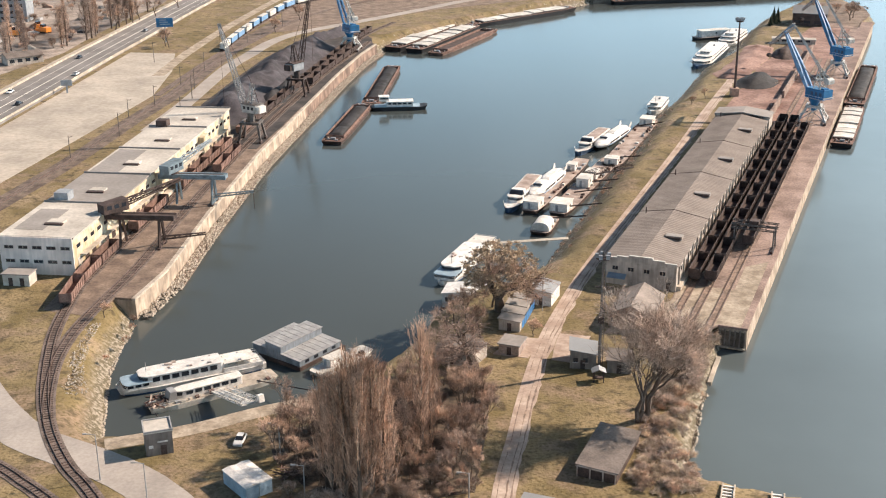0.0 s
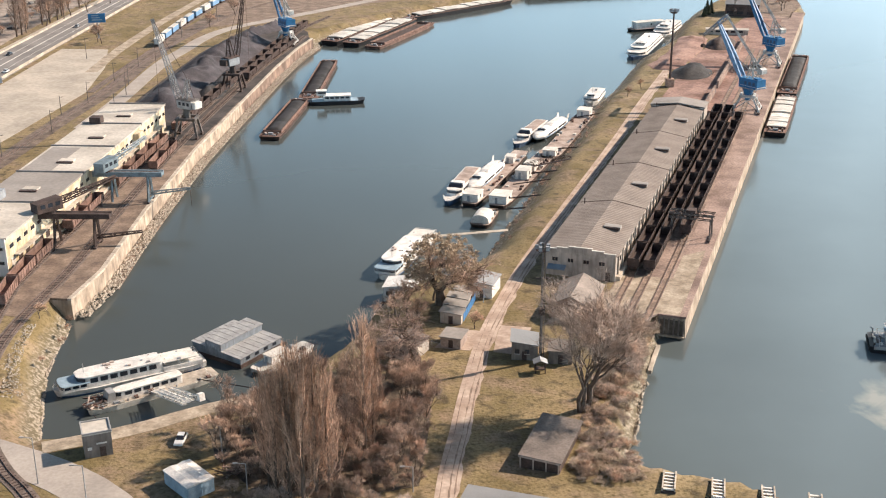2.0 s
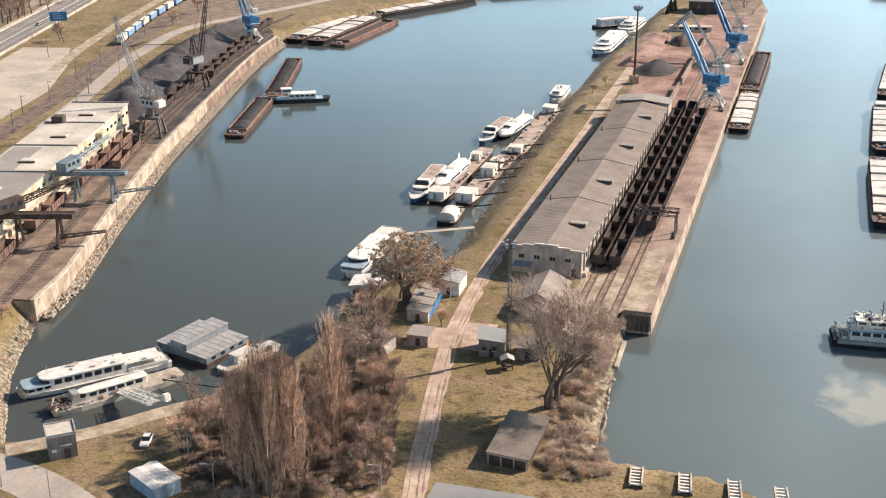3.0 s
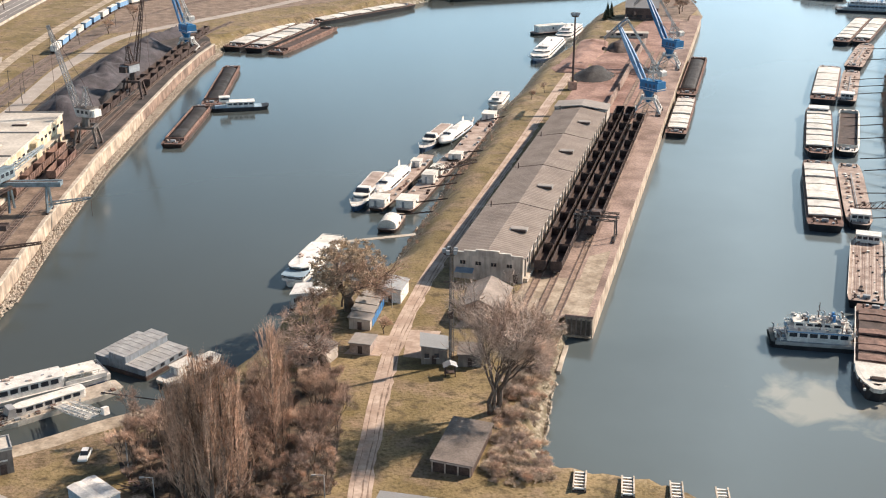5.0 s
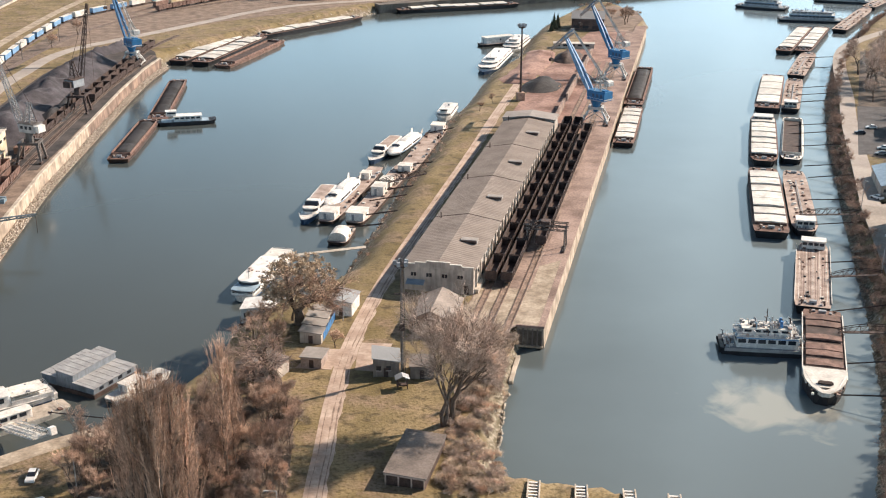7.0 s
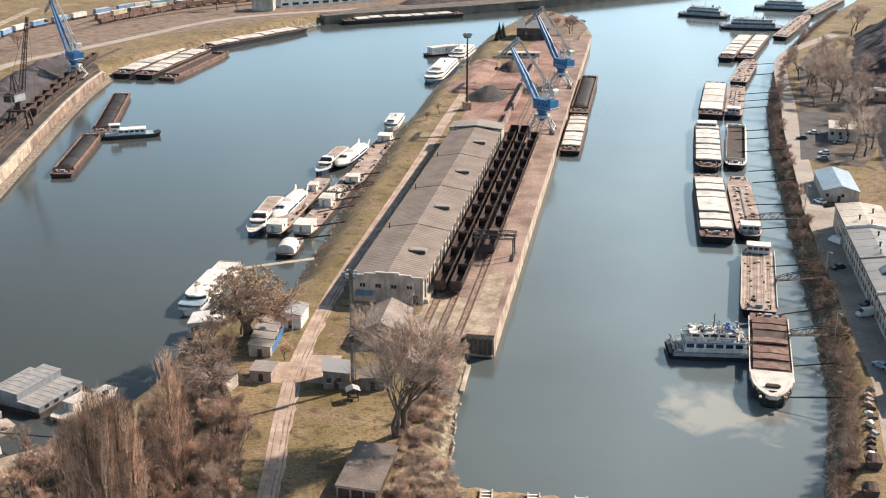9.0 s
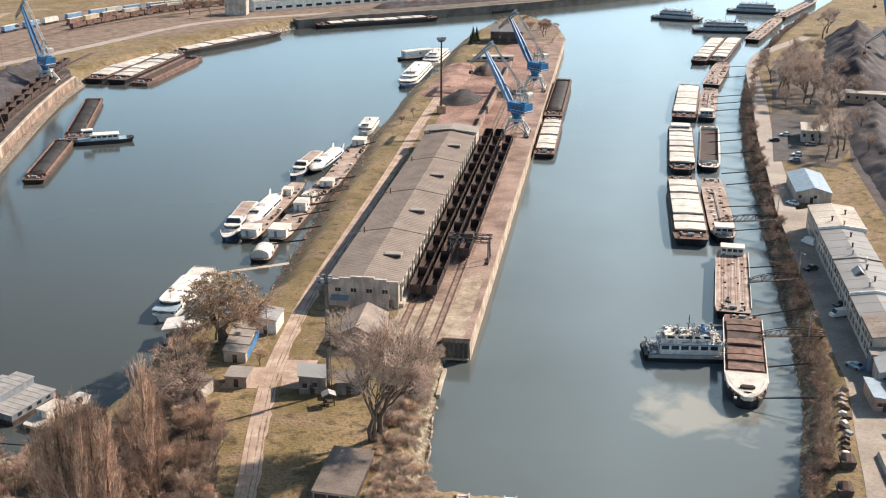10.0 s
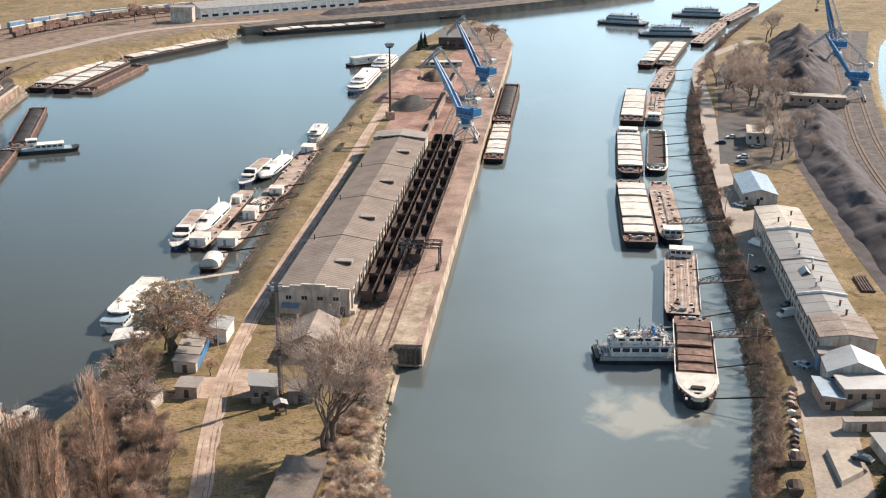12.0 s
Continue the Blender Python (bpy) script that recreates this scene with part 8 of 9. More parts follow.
def hall(label, at, W, L, H, wall, roof, windows, name="industrial_hall", kind="flat", rise=2.0, storeys=1, category="hall"):
    """A larger building with rows of windows on its near long side (facing -y)."""
    root = thing(name, label, category, at)
    if kind == "gable":
        part("wall", Shape().hull([[(x, 0, 0), (x, W, 0), (x, W, H), (x, W / 2, H + rise), (x, 0, H)] for x in (0, L)]), wall, root)
        part("roof", Shape().hull([[(x, -0.4, H - 0.1), (x, W / 2, H + rise + 0.05), (x, W + 0.4, H - 0.1), (x, W + 0.4, H + 0.2), (x, W / 2, H + rise + 0.35), (x, -0.4, H + 0.2)] for x in (-0.4, L + 0.4)]), roof, root)
    else:
        part("wall", Shape().box(0, 0, 0, L, W, H), wall, root)
        part("roof", Shape().box(-0.3, -0.3, H, L + 0.3, W + 0.3, H + 0.4), roof, root)
    for s in range(storeys):
        for i in range(windows):
            x = 1.0 + i * (L - 2) / windows
            z = 1.2 + s * H / storeys
            part("window", Shape().box(x, -0.05, z, x + (L - 2) / windows * 0.6, 0.05, z + min(1.6, H / storeys * 0.5)), M_GLASS, root)
    return root


hall("long white hall with a pale barrel roof beyond the basin", pose(60, 812, LAND, 0, 0, 18), 26, 120, 6.5, M_WHITE, M_STEEL_LT, 16, kind="gable", rise=3.0)
hall("grey windowless concrete block by the far sidings", pose(40, 800, LAND, 0, 0, -14), 11, 14, 9.5, M_PLASTER, M_TARGREY, 0, name="concrete_block", category="block")
hall("dark long transit shed on the far quay", pose(182, 868, LAND, 0, 0, 24), 20, 110, 6, M_RUST_DARK, M_TARGREY, 10, kind="gable", rise=2.0)
hall("grey office block with rows of windows behind the main road", pose(-262, 676, LAND, 0, 0, 0), 12, 16, 18, M_GREYMETAL, M_TARGREY, 5, name="office_block", storeys=5, category="building")
hall("dark workshop block behind the main road", pose(-292, 660, LAND, 0, 0, 0), 12, 20, 20, M_RUST_DARK, M_TARGREY, 5, name="office_block", storeys=5, category="building")
hall("brown-roofed house beside the main road", pose(-213, 552, LAND, 0, 0, 38), 9, 17, 3.4, M_PLASTER, M_FELT_BROWN, 4, name="roadside_house", kind="gable", rise=1.8, category="house")
hall("dark hall with a pale gable at the pier's end", pose(181, 658, LAND, 0, 0, -18), 18, 18, 6.5, M_RUST_DARK, M_GREYROOF, 3, kind="gable", rise=3.0, name="pier_hall")
hall("white low workshop row at the pier's end", pose(157, 604, LAND, 0, 0, -14), 5, 21, 2.3, M_PLASTER, M_TARROOF, 5, name="pier_workshop", category="workshop")
for i, (x, y) in enumerate(((-243, 640), (-232, 652), (-226, 642), (-238, 632))):
    r = thing("site_machine", "orange construction machine in the storage yard", "machine", pose(x, y, LAND, 0, 0, 30 * i), "yard machines")
    part("body", Shape().hull([[(-1.8, yy, 0.7), (1.8, yy, 0.7), (1.8, yy, z), (-1.8, yy, z)] for yy, z in ((-4.5, 3.0), (1.0, 3.4), (1.4, 2.2), (4.5, 1.9))]), PAINTS["orange"], r)
    part("cab", Shape().box(-1.2, -1.5, 3.0, 1.2, 0.8, 4.6), M_GLASS, r)
    part("track_base", Shape().box(-2.0, -4.0, 0, 2.0, 4.0, 0.7), M_RUBBER, r)
rr0 = random.Random(21)
for i in range(56):
    x, y = rr0.uniform(-285, -203), rr0.uniform(560, 730)
    r = thing("material_mound", "heap of stored building material in the yard", "material pile", pose(x, y, LAND, 0, 0, rr0.uniform(0, 90)), "yard stock")
    part("mound", Shape().hull([[(-w, yy, 0), (w, yy, 0), (w * 0.8, yy, z), (-w * 0.8, yy, z)] for yy, w, z in ((-3, 1.2, 0.8), (0, 1.7, rr0.uniform(1.2, 2.4)), (3, 1.2, 0.9))]), rr0.choice((M_CREAM, M_WHITE, M_BRICK, M_PLASTER, M_DARK, M_CONCRETE_LOT, M_STEEL_LT)), r)


# ---------------------------------------------------------------- the east bank
EH = 21.2        # heading of the long building
lb = thing("east_workshops", "long low workshop row with grey felt roofs", "building", pose(149.0, 216.6, LAND, 0, 0, -EH))
for y0, y1, w, h, roof in ((0.0, 13.4, 12.4, 6.7, M_FELT_DUSTY), (13.4, 28.3, 11.4, 6.0, M_GREYROOF), (28.3, 53.0, 11.6, 6.4, M_GREYROOF), (53.0, 78.5, 11.6, 6.5, M_GREYROOF), (78.5, 101.0, 12.8, 7.0, M_TARROOF)):
    sec = part("wall", Shape().hull([[(0, y, 0), (w, y, 0), (w, y, h), (w / 2, y, h + 0.8), (0, y, h)] for y in (y0 + 0.02, y1 - 0.02)]), M_PLASTER, lb)
    part("roof", Shape().hull([[(-0.3, y, h + 0.0), (w / 2, y, h + 0.85), (w + 0.3, y, h), (w + 0.3, y, h + 0.25), (w / 2, y, h + 1.1), (-0.3, y, h + 0.25)] for y in (y0 + 0.1, y1 - 0.1)]), roof, sec)
    if y0 in (28.3, 53.0, 78.5):
        part("fire_wall", Shape().hull([[(-0.4, y, h - 0.4), (w + 0.4, y, h - 0.4), (w + 0.4, y, h + 0.5), (w / 2, y, h + 1.35), (-0.4, y, h + 0.5)] for y in (y0 - 0.2, y0 + 0.25)]), M_WHITE if y0 != 53.0 else M_TARGREY, sec, "whitewashed fire wall across the roof")
    gutter = part("gutter", Shape().tube((-0.42, y0 + 0.2, h + 0.05), (-0.42, y1 - 0.2, h + 0.05), 0.1, sides=5), M_RUST_DARK, sec)
    n = int((y1 - y0) / 3.2)
    for i in range(n):
        y = y0 + 0.8 + i * (y1 - y0 - 1) / n
        for z0, z1 in ((1.2, 2.9), (4.0, 5.3)):
            wn_ = part("window", Shape().box(-0.05, y, z0, 0.05, y + 1.6, z1), M_GLASS, sec)
            part("frame", Shape().box(-0.09, y - 0.08, z0 - 0.12, 0.0, y + 1.68, z0).box(-0.08, y + 0.76, z0, -0.04, y + 0.84, z1), M_CREAM, wn_)
    for yy in np.arange(y0 + 3.0, y1 - 1.0, 6.0):
        part("roof_seam", Shape().hull([[(-0.25, y, h + 0.26), (w / 2, y, h + 1.11), (w + 0.25, y, h + 0.26), (w + 0.25, y, h + 0.30), (w / 2, y, h + 1.15), (-0.25, y, h + 0.30)] for y in (float(yy), float(yy) + 0.08)]), roof, sec)
for k, (x, y, z, m_) in enumerate(((7.0, 36.0, 7.0, M_RUST_DARK), (6.6, 44.5, 7.1, M_RUST_DARK), (7.6, 50.6, 7.0, M_CREAM), (6.0, 61.5, 7.2, M_RUST_DARK), (7.2, 71.0, 7.1, M_RUST_DARK), (5.2, 56.0, 7.2, M_GREYMETAL), (8.6, 21.0, 6.4, M_RUST_DARK), (6.8, 79.6, 7.7, M_BRICK), (4.2, 84.0, 7.6, M_RUST_DARK), (9.0, 91.0, 7.5, M_RUST_DARK), (5.0, 32.0, 7.0, M_GREYMETAL), (8.2, 12.6, 7.3, M_RUST_DARK))):
    part("chimney", Shape().tube((x, y, z - 0.5), (x, y, z + 1.5), 0.24, sides=8).tube((x, y, z + 1.5), (x, y, z + 1.62), 0.42, sides=8), m_, lb)
part("annex", Shape().box(-0.9, -4.2, 0, 3.2, -0.05, 4.6), M_PLASTER_DARK, lb, "small dark annex at the end of the row")
part("annex_roof", Shape().box(-1.1, -4.4, 4.6, 3.4, 0.0, 4.8), M_TARGREY, lb)
part("gate", Shape().box(-0.97, -3.4, 0, -0.9, -1.0, 3.0), M_TEAL, lb, "blue sheet-metal gate")
part("dormer", Shape().gable(3.0, 40.5, 5.6, 44.5, 7.2, 1.2, 0.1, 0.1), M_STEEL_LT, lb, "small roof dormer")
shed("blue_hall", "open shed with a pale blue metal roof", pose(200.5, 333.0, LAND, 0, 0, -EH), 11.0, 24.0, 3.6, M_PLASTER, M_BLUEROOF, "gable", 1.6, 2, category="hall")
shed("gabled_hall", "whitewashed gabled hall with a bright metal roof", pose(149.4, 202.6, LAND, 0, 0, -23.0), 12.2, 9.2, 4.2, M_PLASTER, M_TIN_ROOF, "gable", 2.5, 2, category="hall")
bh = shed("brick_house", "brick house with a flat grey roof and outside stair", pose(148.6, 194.6, LAND, 0, 0, -14.7), 13.0, 6.6, 4.2, M_BRICK, M_TIN_ROOF, "flat", windows=4, category="house")
part("stair", Shape().hull([[(-5.5, y, 0), (-1.0, y, 0), (-1.0, y, 2.6), (-5.5, y, 0.1)] for y in (-1.6, -0.4)]), M_CONCRETE, bh, "concrete outside stair")
shed("blue_canopy", "pale blue corrugated canopy over a store", pose(139.4, 195.7, LAND, 0, 0, -19), 4.6, 9.4, 2.7, M_BRICK, M_BLUEROOF, "mono", 0.6, 1, category="store")
shed("low_store", "low flat-roofed store with pale walls", pose(140.5, 185.6, LAND, 0, 0, -14), 8.5, 1.6, 2.2, M_PLASTER, M_TARGREY, "flat", category="store")
shed("low_store", "grey flat-roofed store by the fence", pose(139.5, 170.5, LAND, 0, 0, -14), 8.0, 9.0, 2.6, M_PLASTER, M_GREYROOF, "flat", category="store")
structure("loading_ramp", Shape().hull([[(x, y, LAND - 0.2) for x, y in ((123.3, 167.6), (129.8, 170.2), (133.9, 179.2), (127.6, 180.0))], [(x, y, LAND + 1.1) for x, y in ((123.5, 168.0), (129.6, 170.4), (133.6, 179.0), (127.9, 179.7))]]), M_CONCRETE_LOT, "pale concrete loading ramp", "ramp")
shed("yard_house", "small pale yard house among bare trees", pose(242.0, 406.0, LAND, 0, 0, -28), 10.0, 14.0, 4.6, M_PLASTER, M_TARROOF, "flat", windows=3, category="house")
shed("brick_shed", "long brick shed with a pale flat roof by the heap", pose(303, 463.0, LAND, 0, 0, -30), 24.0, 7.0, 4.6, M_BRICK, M_TARROOF, "flat", windows=6, category="shed")
pp = thing("pipe_stack", "stack of long rusty pipes on the grass", "pipes", pose(189.5, 258.5, LAND, 0, 0, -EH))
for i in range(5):
    part("pipe", Shape().tube((-1.6 + i * 0.75, -5, 0.35), (-1.6 + i * 0.75, 6, 0.35), 0.34, sides=8), M_RUST_DARK, pp)
for x, y in ((120.2, 177.9), (114.1, 168.7)):
    sk = thing("scrap_skip", "dark rusty scrap skip on the verge", "skip", pose(x, y, LAND, 0, 0, -20), "scrap skips")
    part("tub", Shape().hull([[(-1.1, yy, 0.1), (1.1, yy, 0.1), (1.4, yy, 1.5), (-1.4, yy, 1.5)] for yy in (-1.8, 1.8)]), M_RUST_DARK, sk)
    part("scrap", Shape().hull([[(-1.0, yy, 1.4), (1.0, yy, 1.4), (0.4, yy, z), (-0.5, yy, z)] for yy, z in ((-1.6, 1.6), (0, 2.6), (1.6, 1.7))]), M_RUST, sk)
rr0 = random.Random(31)
for i in range(14):
    t = i / 13
    st = thing("stored_part", "weathered block of stored gear on the verge", "gear", pose(122.6 + 13.4 * t + rr0.uniform(-0.6, 0.6), 181.5 + 25 * t, LAND, 0, 0, rr0.uniform(0, 90)), "verge clutter")
    part("block", Shape().hull([[(-w, yy, 0), (w, yy, 0), (w * 0.85, yy, h), (-w * 0.7, yy, h)] for yy, w, h in ((-0.9, 0.5, 0.5), (0, 0.7, rr0.uniform(0.5, 1.2)), (0.8, 0.5, 0.5))]), rr0.choice((M_CREAM, M_RUST_DARK, M_DECK, M_GREYMETAL)), st)


def gangway(label, x0, y0, x1, y1, z0, z1, width=1.2, truss=True, mat_=None):
    """A footbridge from the bank to a vessel."""
    a, b = Vector((x0, y0, z0)), Vector((x1, y1, z1))
    q = (b - a).to_track_quat("Y", "Z").to_matrix().to_4x4()
    r = thing("gangway", label, "gangway", Matrix.Translation(a) @ q, "gangways")
    L = (b - a).length
    m_ = mat_ or M_RUST_DARK
    part("walkway", Shape().box(-width / 2, 0, 0, width / 2, L, 0.15), m_, r)
    for x in (-width / 2, width / 2):
        if truss:
            n = max(4, int(L / 1.6))
            arch = [Vector((x, L * i / n, 0.9 + 1.1 * math.sin(math.pi * i / n))) for i in range(n + 1)]
            sh = Shape()
            for i in range(n):
                sh.tube(arch[i], arch[i + 1], 0.09, sides=4)
                sh.tube(Vector((x, L * i / n, 0.1)), arch[i + 1] if i % 2 else arch[i], 0.06, sides=3)
                sh.tube(Vector((x, L * (i + 1) / n, 0.1)), arch[i], 0.05, sides=3)
            pieces("truss", "brace", sh, m_, r)
    return r


gangway("dark lattice footbridge to the bare-decked barge", 161.5, 270.4, 150.2, 277.1, 5.7, 3.2, 1.3)
gangway("dark lattice footbridge to the brown barge", 148.0, 234.2, 135.2, 242.5, 5.7, 3.2, 1.3)
gangway("dark lattice footbridge to the tank barge", 180.5, 319.0, 165.5, 329.0, 5.7, 3.0, 1.3)
for x0, y0, x1, y1 in ((128.0, 208.5, 121.0, 213.5), (167.0, 286.0, 150.0, 290.5), (185.0, 339.5, 176.5, 346.0), (176.0, 318.0, 167.0, 322.0), (203.0, 379.0, 193.0, 384.0), (214.0, 405.0, 200.0, 410.0), (222.0, 424.0, 207.0, 428.0), (226.0, 436.0, 212.0, 441.0), (247.0, 476.0, 233.0, 480.0), (253.0, 489.0, 240.0, 494.0), (259.0, 503.0, 246.0, 508.0), (283.0, 545.0, 270.0, 550.0), (300.0, 570.0, 286.0, 577.0), (151.0, 256.0, 141.0, 257.0), (197.0, 366.0, 188.0, 370.0), (137.0, 225.0, 126.0, 228.0)):
    r = thing("mooring_boom", "slender dark mooring boom from bank to barge", "mooring boom", None, "mooring booms")
    part("boom", Shape().bar((x0 + 4, y0 - 1.5, 4.2), (x1, y1, 2.2), 0.24), M_RUST_DARK, r)
pontoon("small dark float between barge and bank", (151.0, 247.5), 25, 7.0, 5.0, M_GREYMETAL, houses=(), hull=M_DARK)
gangway("pale concrete footbridge to the white ship and pontoons", 29.5, 312.5, 6.0, 314.0, 5.6, 3.4, 1.8, False, M_CONCRETE)
gangway("dark steel footbridge to the work barges", 57.0, 383.0, 38.5, 381.0, 5.4, 2.4, 1.2)
for x0, y0, x1, y1 in ((40, 350, 31, 352), (45, 366, 36, 367), (50, 376, 40, 378), (63, 404, 55, 408), (34, 338, 26, 341), (77, 452, 68, 452)):
    r = thing("mooring_boom", "thin dark mooring boom on the pier's bank", "mooring boom", None, "mooring booms")
    part("boom", Shape().bar((x0 + 3, y0 - 1, 4.0), (x1, y1, 1.8), 0.3), M_RUST_DARK, r)
for i, (x, y) in enumerate(((46.0, 180.0), (54.0, 177.2), (62.0, 174.4), (69.4, 171.6))):
    j = thing("landing_stair", "pale grey landing frame at the water's edge", "landing frame", pose(x, y, LAND - 0.15, -5, 0, -15) @ Matrix.Diagonal((1.4, 1.1, 1.2, 1)), "landing frames")
    for sx in (-0.75, 0.75):
        part("stringer", Shape().box(sx - 0.1, -3.2, 0.2, sx + 0.1, 3.2, 0.7), M_CONCRETE, j)
    for k in range(6):
        part("tread", Shape().box(-0.65, -3.0 + k * 1.12, 0.3, 0.65, -2.6 + k * 1.12, 0.5), M_WHITE, j)
    part("support", Shape().box(-0.9, -3.2, -2.0, 0.9, -2.7, 0.2), M_RUST_DARK, j)


# ---------------------------------------------------------------- trees and shrubs
rr1 = random.Random(77)


def inside(x, y, poly):
    c = False
    for (xa, ya), (xb, yb) in zip(poly, poly[1:] + poly[:1]):
        if (ya > y) != (yb > y) and x < (xb - xa) * (y - ya) / (yb - ya) + xa:
            c = not c
    return c


for x, y, s in ((-22.5, 178.6, 1.27), (-20.2, 176.3, 1.41), (-17.6, 174.4, 1.52), (-15.5, 176.1, 1.48), (-18.9, 179.1, 1.43), (-24.2, 182.4, 1.13), (-13.6, 177.3, 1.26), (-7.7, 192.8, 1.38), (-6.2, 194.7, 1.03), (-32.5, 194.5, 0.5)):
    tree("poplar", x, y, s * 0.94, "tall slender leafless poplar with upright reddish twigs", name="poplar", group="poplars", wide=1.08, twig=M_TWIG)
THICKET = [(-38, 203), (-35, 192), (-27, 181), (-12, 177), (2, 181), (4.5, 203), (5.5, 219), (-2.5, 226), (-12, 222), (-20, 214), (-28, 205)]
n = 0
# litter sheet; its dark colour includes the shade under the shrubs
structure("leaf_litter", Shape().slab(THICKET, LAND - 0.3, LAND + 0.07), M_SHADED_LITTER, "brown leaf litter under the thicket, darkened for the shade there", "leaf litter")
while n < 250:
    x, y = rr1.uniform(-39, 8), rr1.uniform(176, 230)
    if inside(x, y, THICKET):
        n += 1
        k = rr1.random()
        if k < 0.66:
            tree("slim", x, y, rr1.uniform(0.42, 0.72) if k > 0.25 else rr1.uniform(0.7, 1.15), "slender leafless tree with a dark stem in the thicket", twig=(M_TWIG_BROWN, M_TWIG, M_TWIG_DARK)[n % 3], name="thicket_tree", group="thicket")
        else:
            tree("bush", x, y, rr1.uniform(0.6, 1.2), "dense leafless brown shrub in the thicket", twig=M_TWIG_BROWN if k < 0.85 else M_TWIG_DARK, name="shrub", group="thicket")
for i in range(34):
    tree("bush" if i % 3 else "slim", rr1.uniform(-31, 1), rr1.uniform(167, 178), rr1.uniform(0.7, 1.1) if i % 3 else rr1.uniform(0.4, 0.6), "leafless brown shrub at the edge of the thicket", twig=(M_TWIG_BROWN, M_TWIG, M_TWIG_GREY)[i % 3], name="shrub", group="thicket")
tree("old", 2.7, 229.7, 1.0, wide=1.25, label="spreading old leafless tree with dark twisted limbs", name="old_tree", twig=M_TWIG_DARK)
tree("vase", 34.1, 206.8, 1.2, "large leafless tree with spreading ascending limbs beside the shed", name="large_tree", twig=M_TWIG_GREY, variant=0, wide=1.05)
tree("vase", 36.0, 208.5, 1.0, "slender leafless tree leaning beside the shed", name="large_tree", twig=M_TWIG_GREY, variant=1, wide=1.15)
mt = tree("old", 9.0, 262.0, 1.05, wide=1.3, label="old tree thick with olive mistletoe clumps", name="mistletoe_tree", twig=M_TWIG)
for i in range(270):
    a, z = rr1.uniform(0, 6.283), rr1.uniform(5.5, 15.5)
    r_ = 7.0 * math.sqrt(rr1.uniform(0.02, 1)) * math.sqrt(max(0.05, 1 - ((z - 9.5) / 6.6) ** 2))
    cl = Shape()
    for k in range(22):
        d = Vector((rr1.gauss(0, 1), rr1.gauss(0, 1), rr1.gauss(0, 1))).normalized()
        c = d * rr1.uniform(0.1, 0.45)
        spike(cl, c, c + (d + Vector((rr1.gauss(0, 0.6), rr1.gauss(0, 0.6), rr1.gauss(0, 0.6)))).normalized() * rr1.uniform(0.35, 0.8), 0.11)
    part("mistletoe_clump", cl, M_OLIVE, mt, at=pose(r_ * math.cos(a), r_ * math.sin(a), z))
for x, y, s in ((-2, 256, 0.6), (4, 246, 0.7), (16, 247, 0.4), (7, 264, 0.9), (-4, 245, 0.8), (1, 250, 0.9)):
    tree("round", x, y, s, "leafless tree on the pier's bank")
n = 0
FOOT = [(57, 247), (49, 223.6), (45, 209.2), (41, 197), (42.5, 190.5), (41, 181), (29.5, 180), (35, 205), (41, 226), (48, 247)]
while n < 240:
    x, y = rr1.uniform(28, 58), rr1.uniform(179, 248)
    if inside(x, y, FOOT):
        n += 1
        if n % 4:
            tree("brush", x, y, rr1.uniform(0.6, 1.4), "low tan brush covering the river bank", z=LAND - 0.8, twig=M_TWIG_TAN if n % 3 else M_TWIG_GREY, name="bank_brush", group="bank shrubs", wide=1.3)
        else:
            tree("bush", x, y, rr1.uniform(0.4, 0.8), "leafless bramble shrub on the river bank", z=LAND - 0.6, twig=M_TWIG_GREY if n % 8 else None, name="bank_shrub", group="bank shrubs")
for i in range(30):
    x, y = 41 + 15 * (i / 29) + rr1.uniform(-3, 2), 212 + 34 * (i / 29) + rr1.uniform(-2, 2)
    tree("bush" if i % 2 else "slim", x, y, rr1.uniform(0.5, 0.9) if i % 2 else rr1.uniform(0.3, 0.5), "tall leafless grey-brown shrub on the river bank", z=LAND - 0.5, twig=(M_TWIG_GREY, M_TWIG_BROWN, M_TWIG_TAN)[i % 3], name="bank_shrub", group="bank shrubs")
for edge_line in ([(58.3, 246.6), (56.2, 241), (53.6, 233.5)], [(43.0, 203.5), (41.4, 198), (40.9, 195)]):
    structure("bank_edge", strip(edge_line, 0.9, 0.75, 1.6), M_CONCRETE, "pale concrete edging at the foot of the bank", "bank edge")


def along(line, k):
    """A point k (0 to 1) of the way along a line of points."""
    p = [Vector(q) for q in line]
    total = sum((b - a).length for a, b in zip(p, p[1:]))
    run = k * total
    for a, b in zip(p, p[1:]):
        if run <= (b - a).length:
            return a.lerp(b, run / (b - a).length), (b - a).normalized()
        run -= (b - a).length
    return p[-1], (p[-1] - p[-2]).normalized()


scrub = Shape()
for i in range(640):
    q, t = along(EAST_BANK[:11], (rr1.random() ** 1.3) * 0.98 + 0.01)
    off = rr1.uniform(0.3, 5.0)
    x, y, z = q.x + t.y * off, q.y - t.x * off, min(LAND, 5.5 * off / 6.0) - 0.3
    if i % 2 and y < 420:
        tree("bush", x, y, rr1.uniform(0.28, 0.55), "leafless brown shrub on the east bank", z=z, twig=M_TWIG_DARK if i % 3 else M_TWIG_GREY, name="bank_shrub", group="bank shrubs")
    else:
        m4 = pose(x, y, z, 0, 0, rr1.uniform(0, 360)) @ Matrix.Scale(rr1.uniform(0.5, 0.95), 4)
        for me in WOODS["low"][i // 2 % 2]:
            scrub.add([m4 @ v.co for v in me.vertices], [tuple(pl.vertices) for pl in me.polygons])
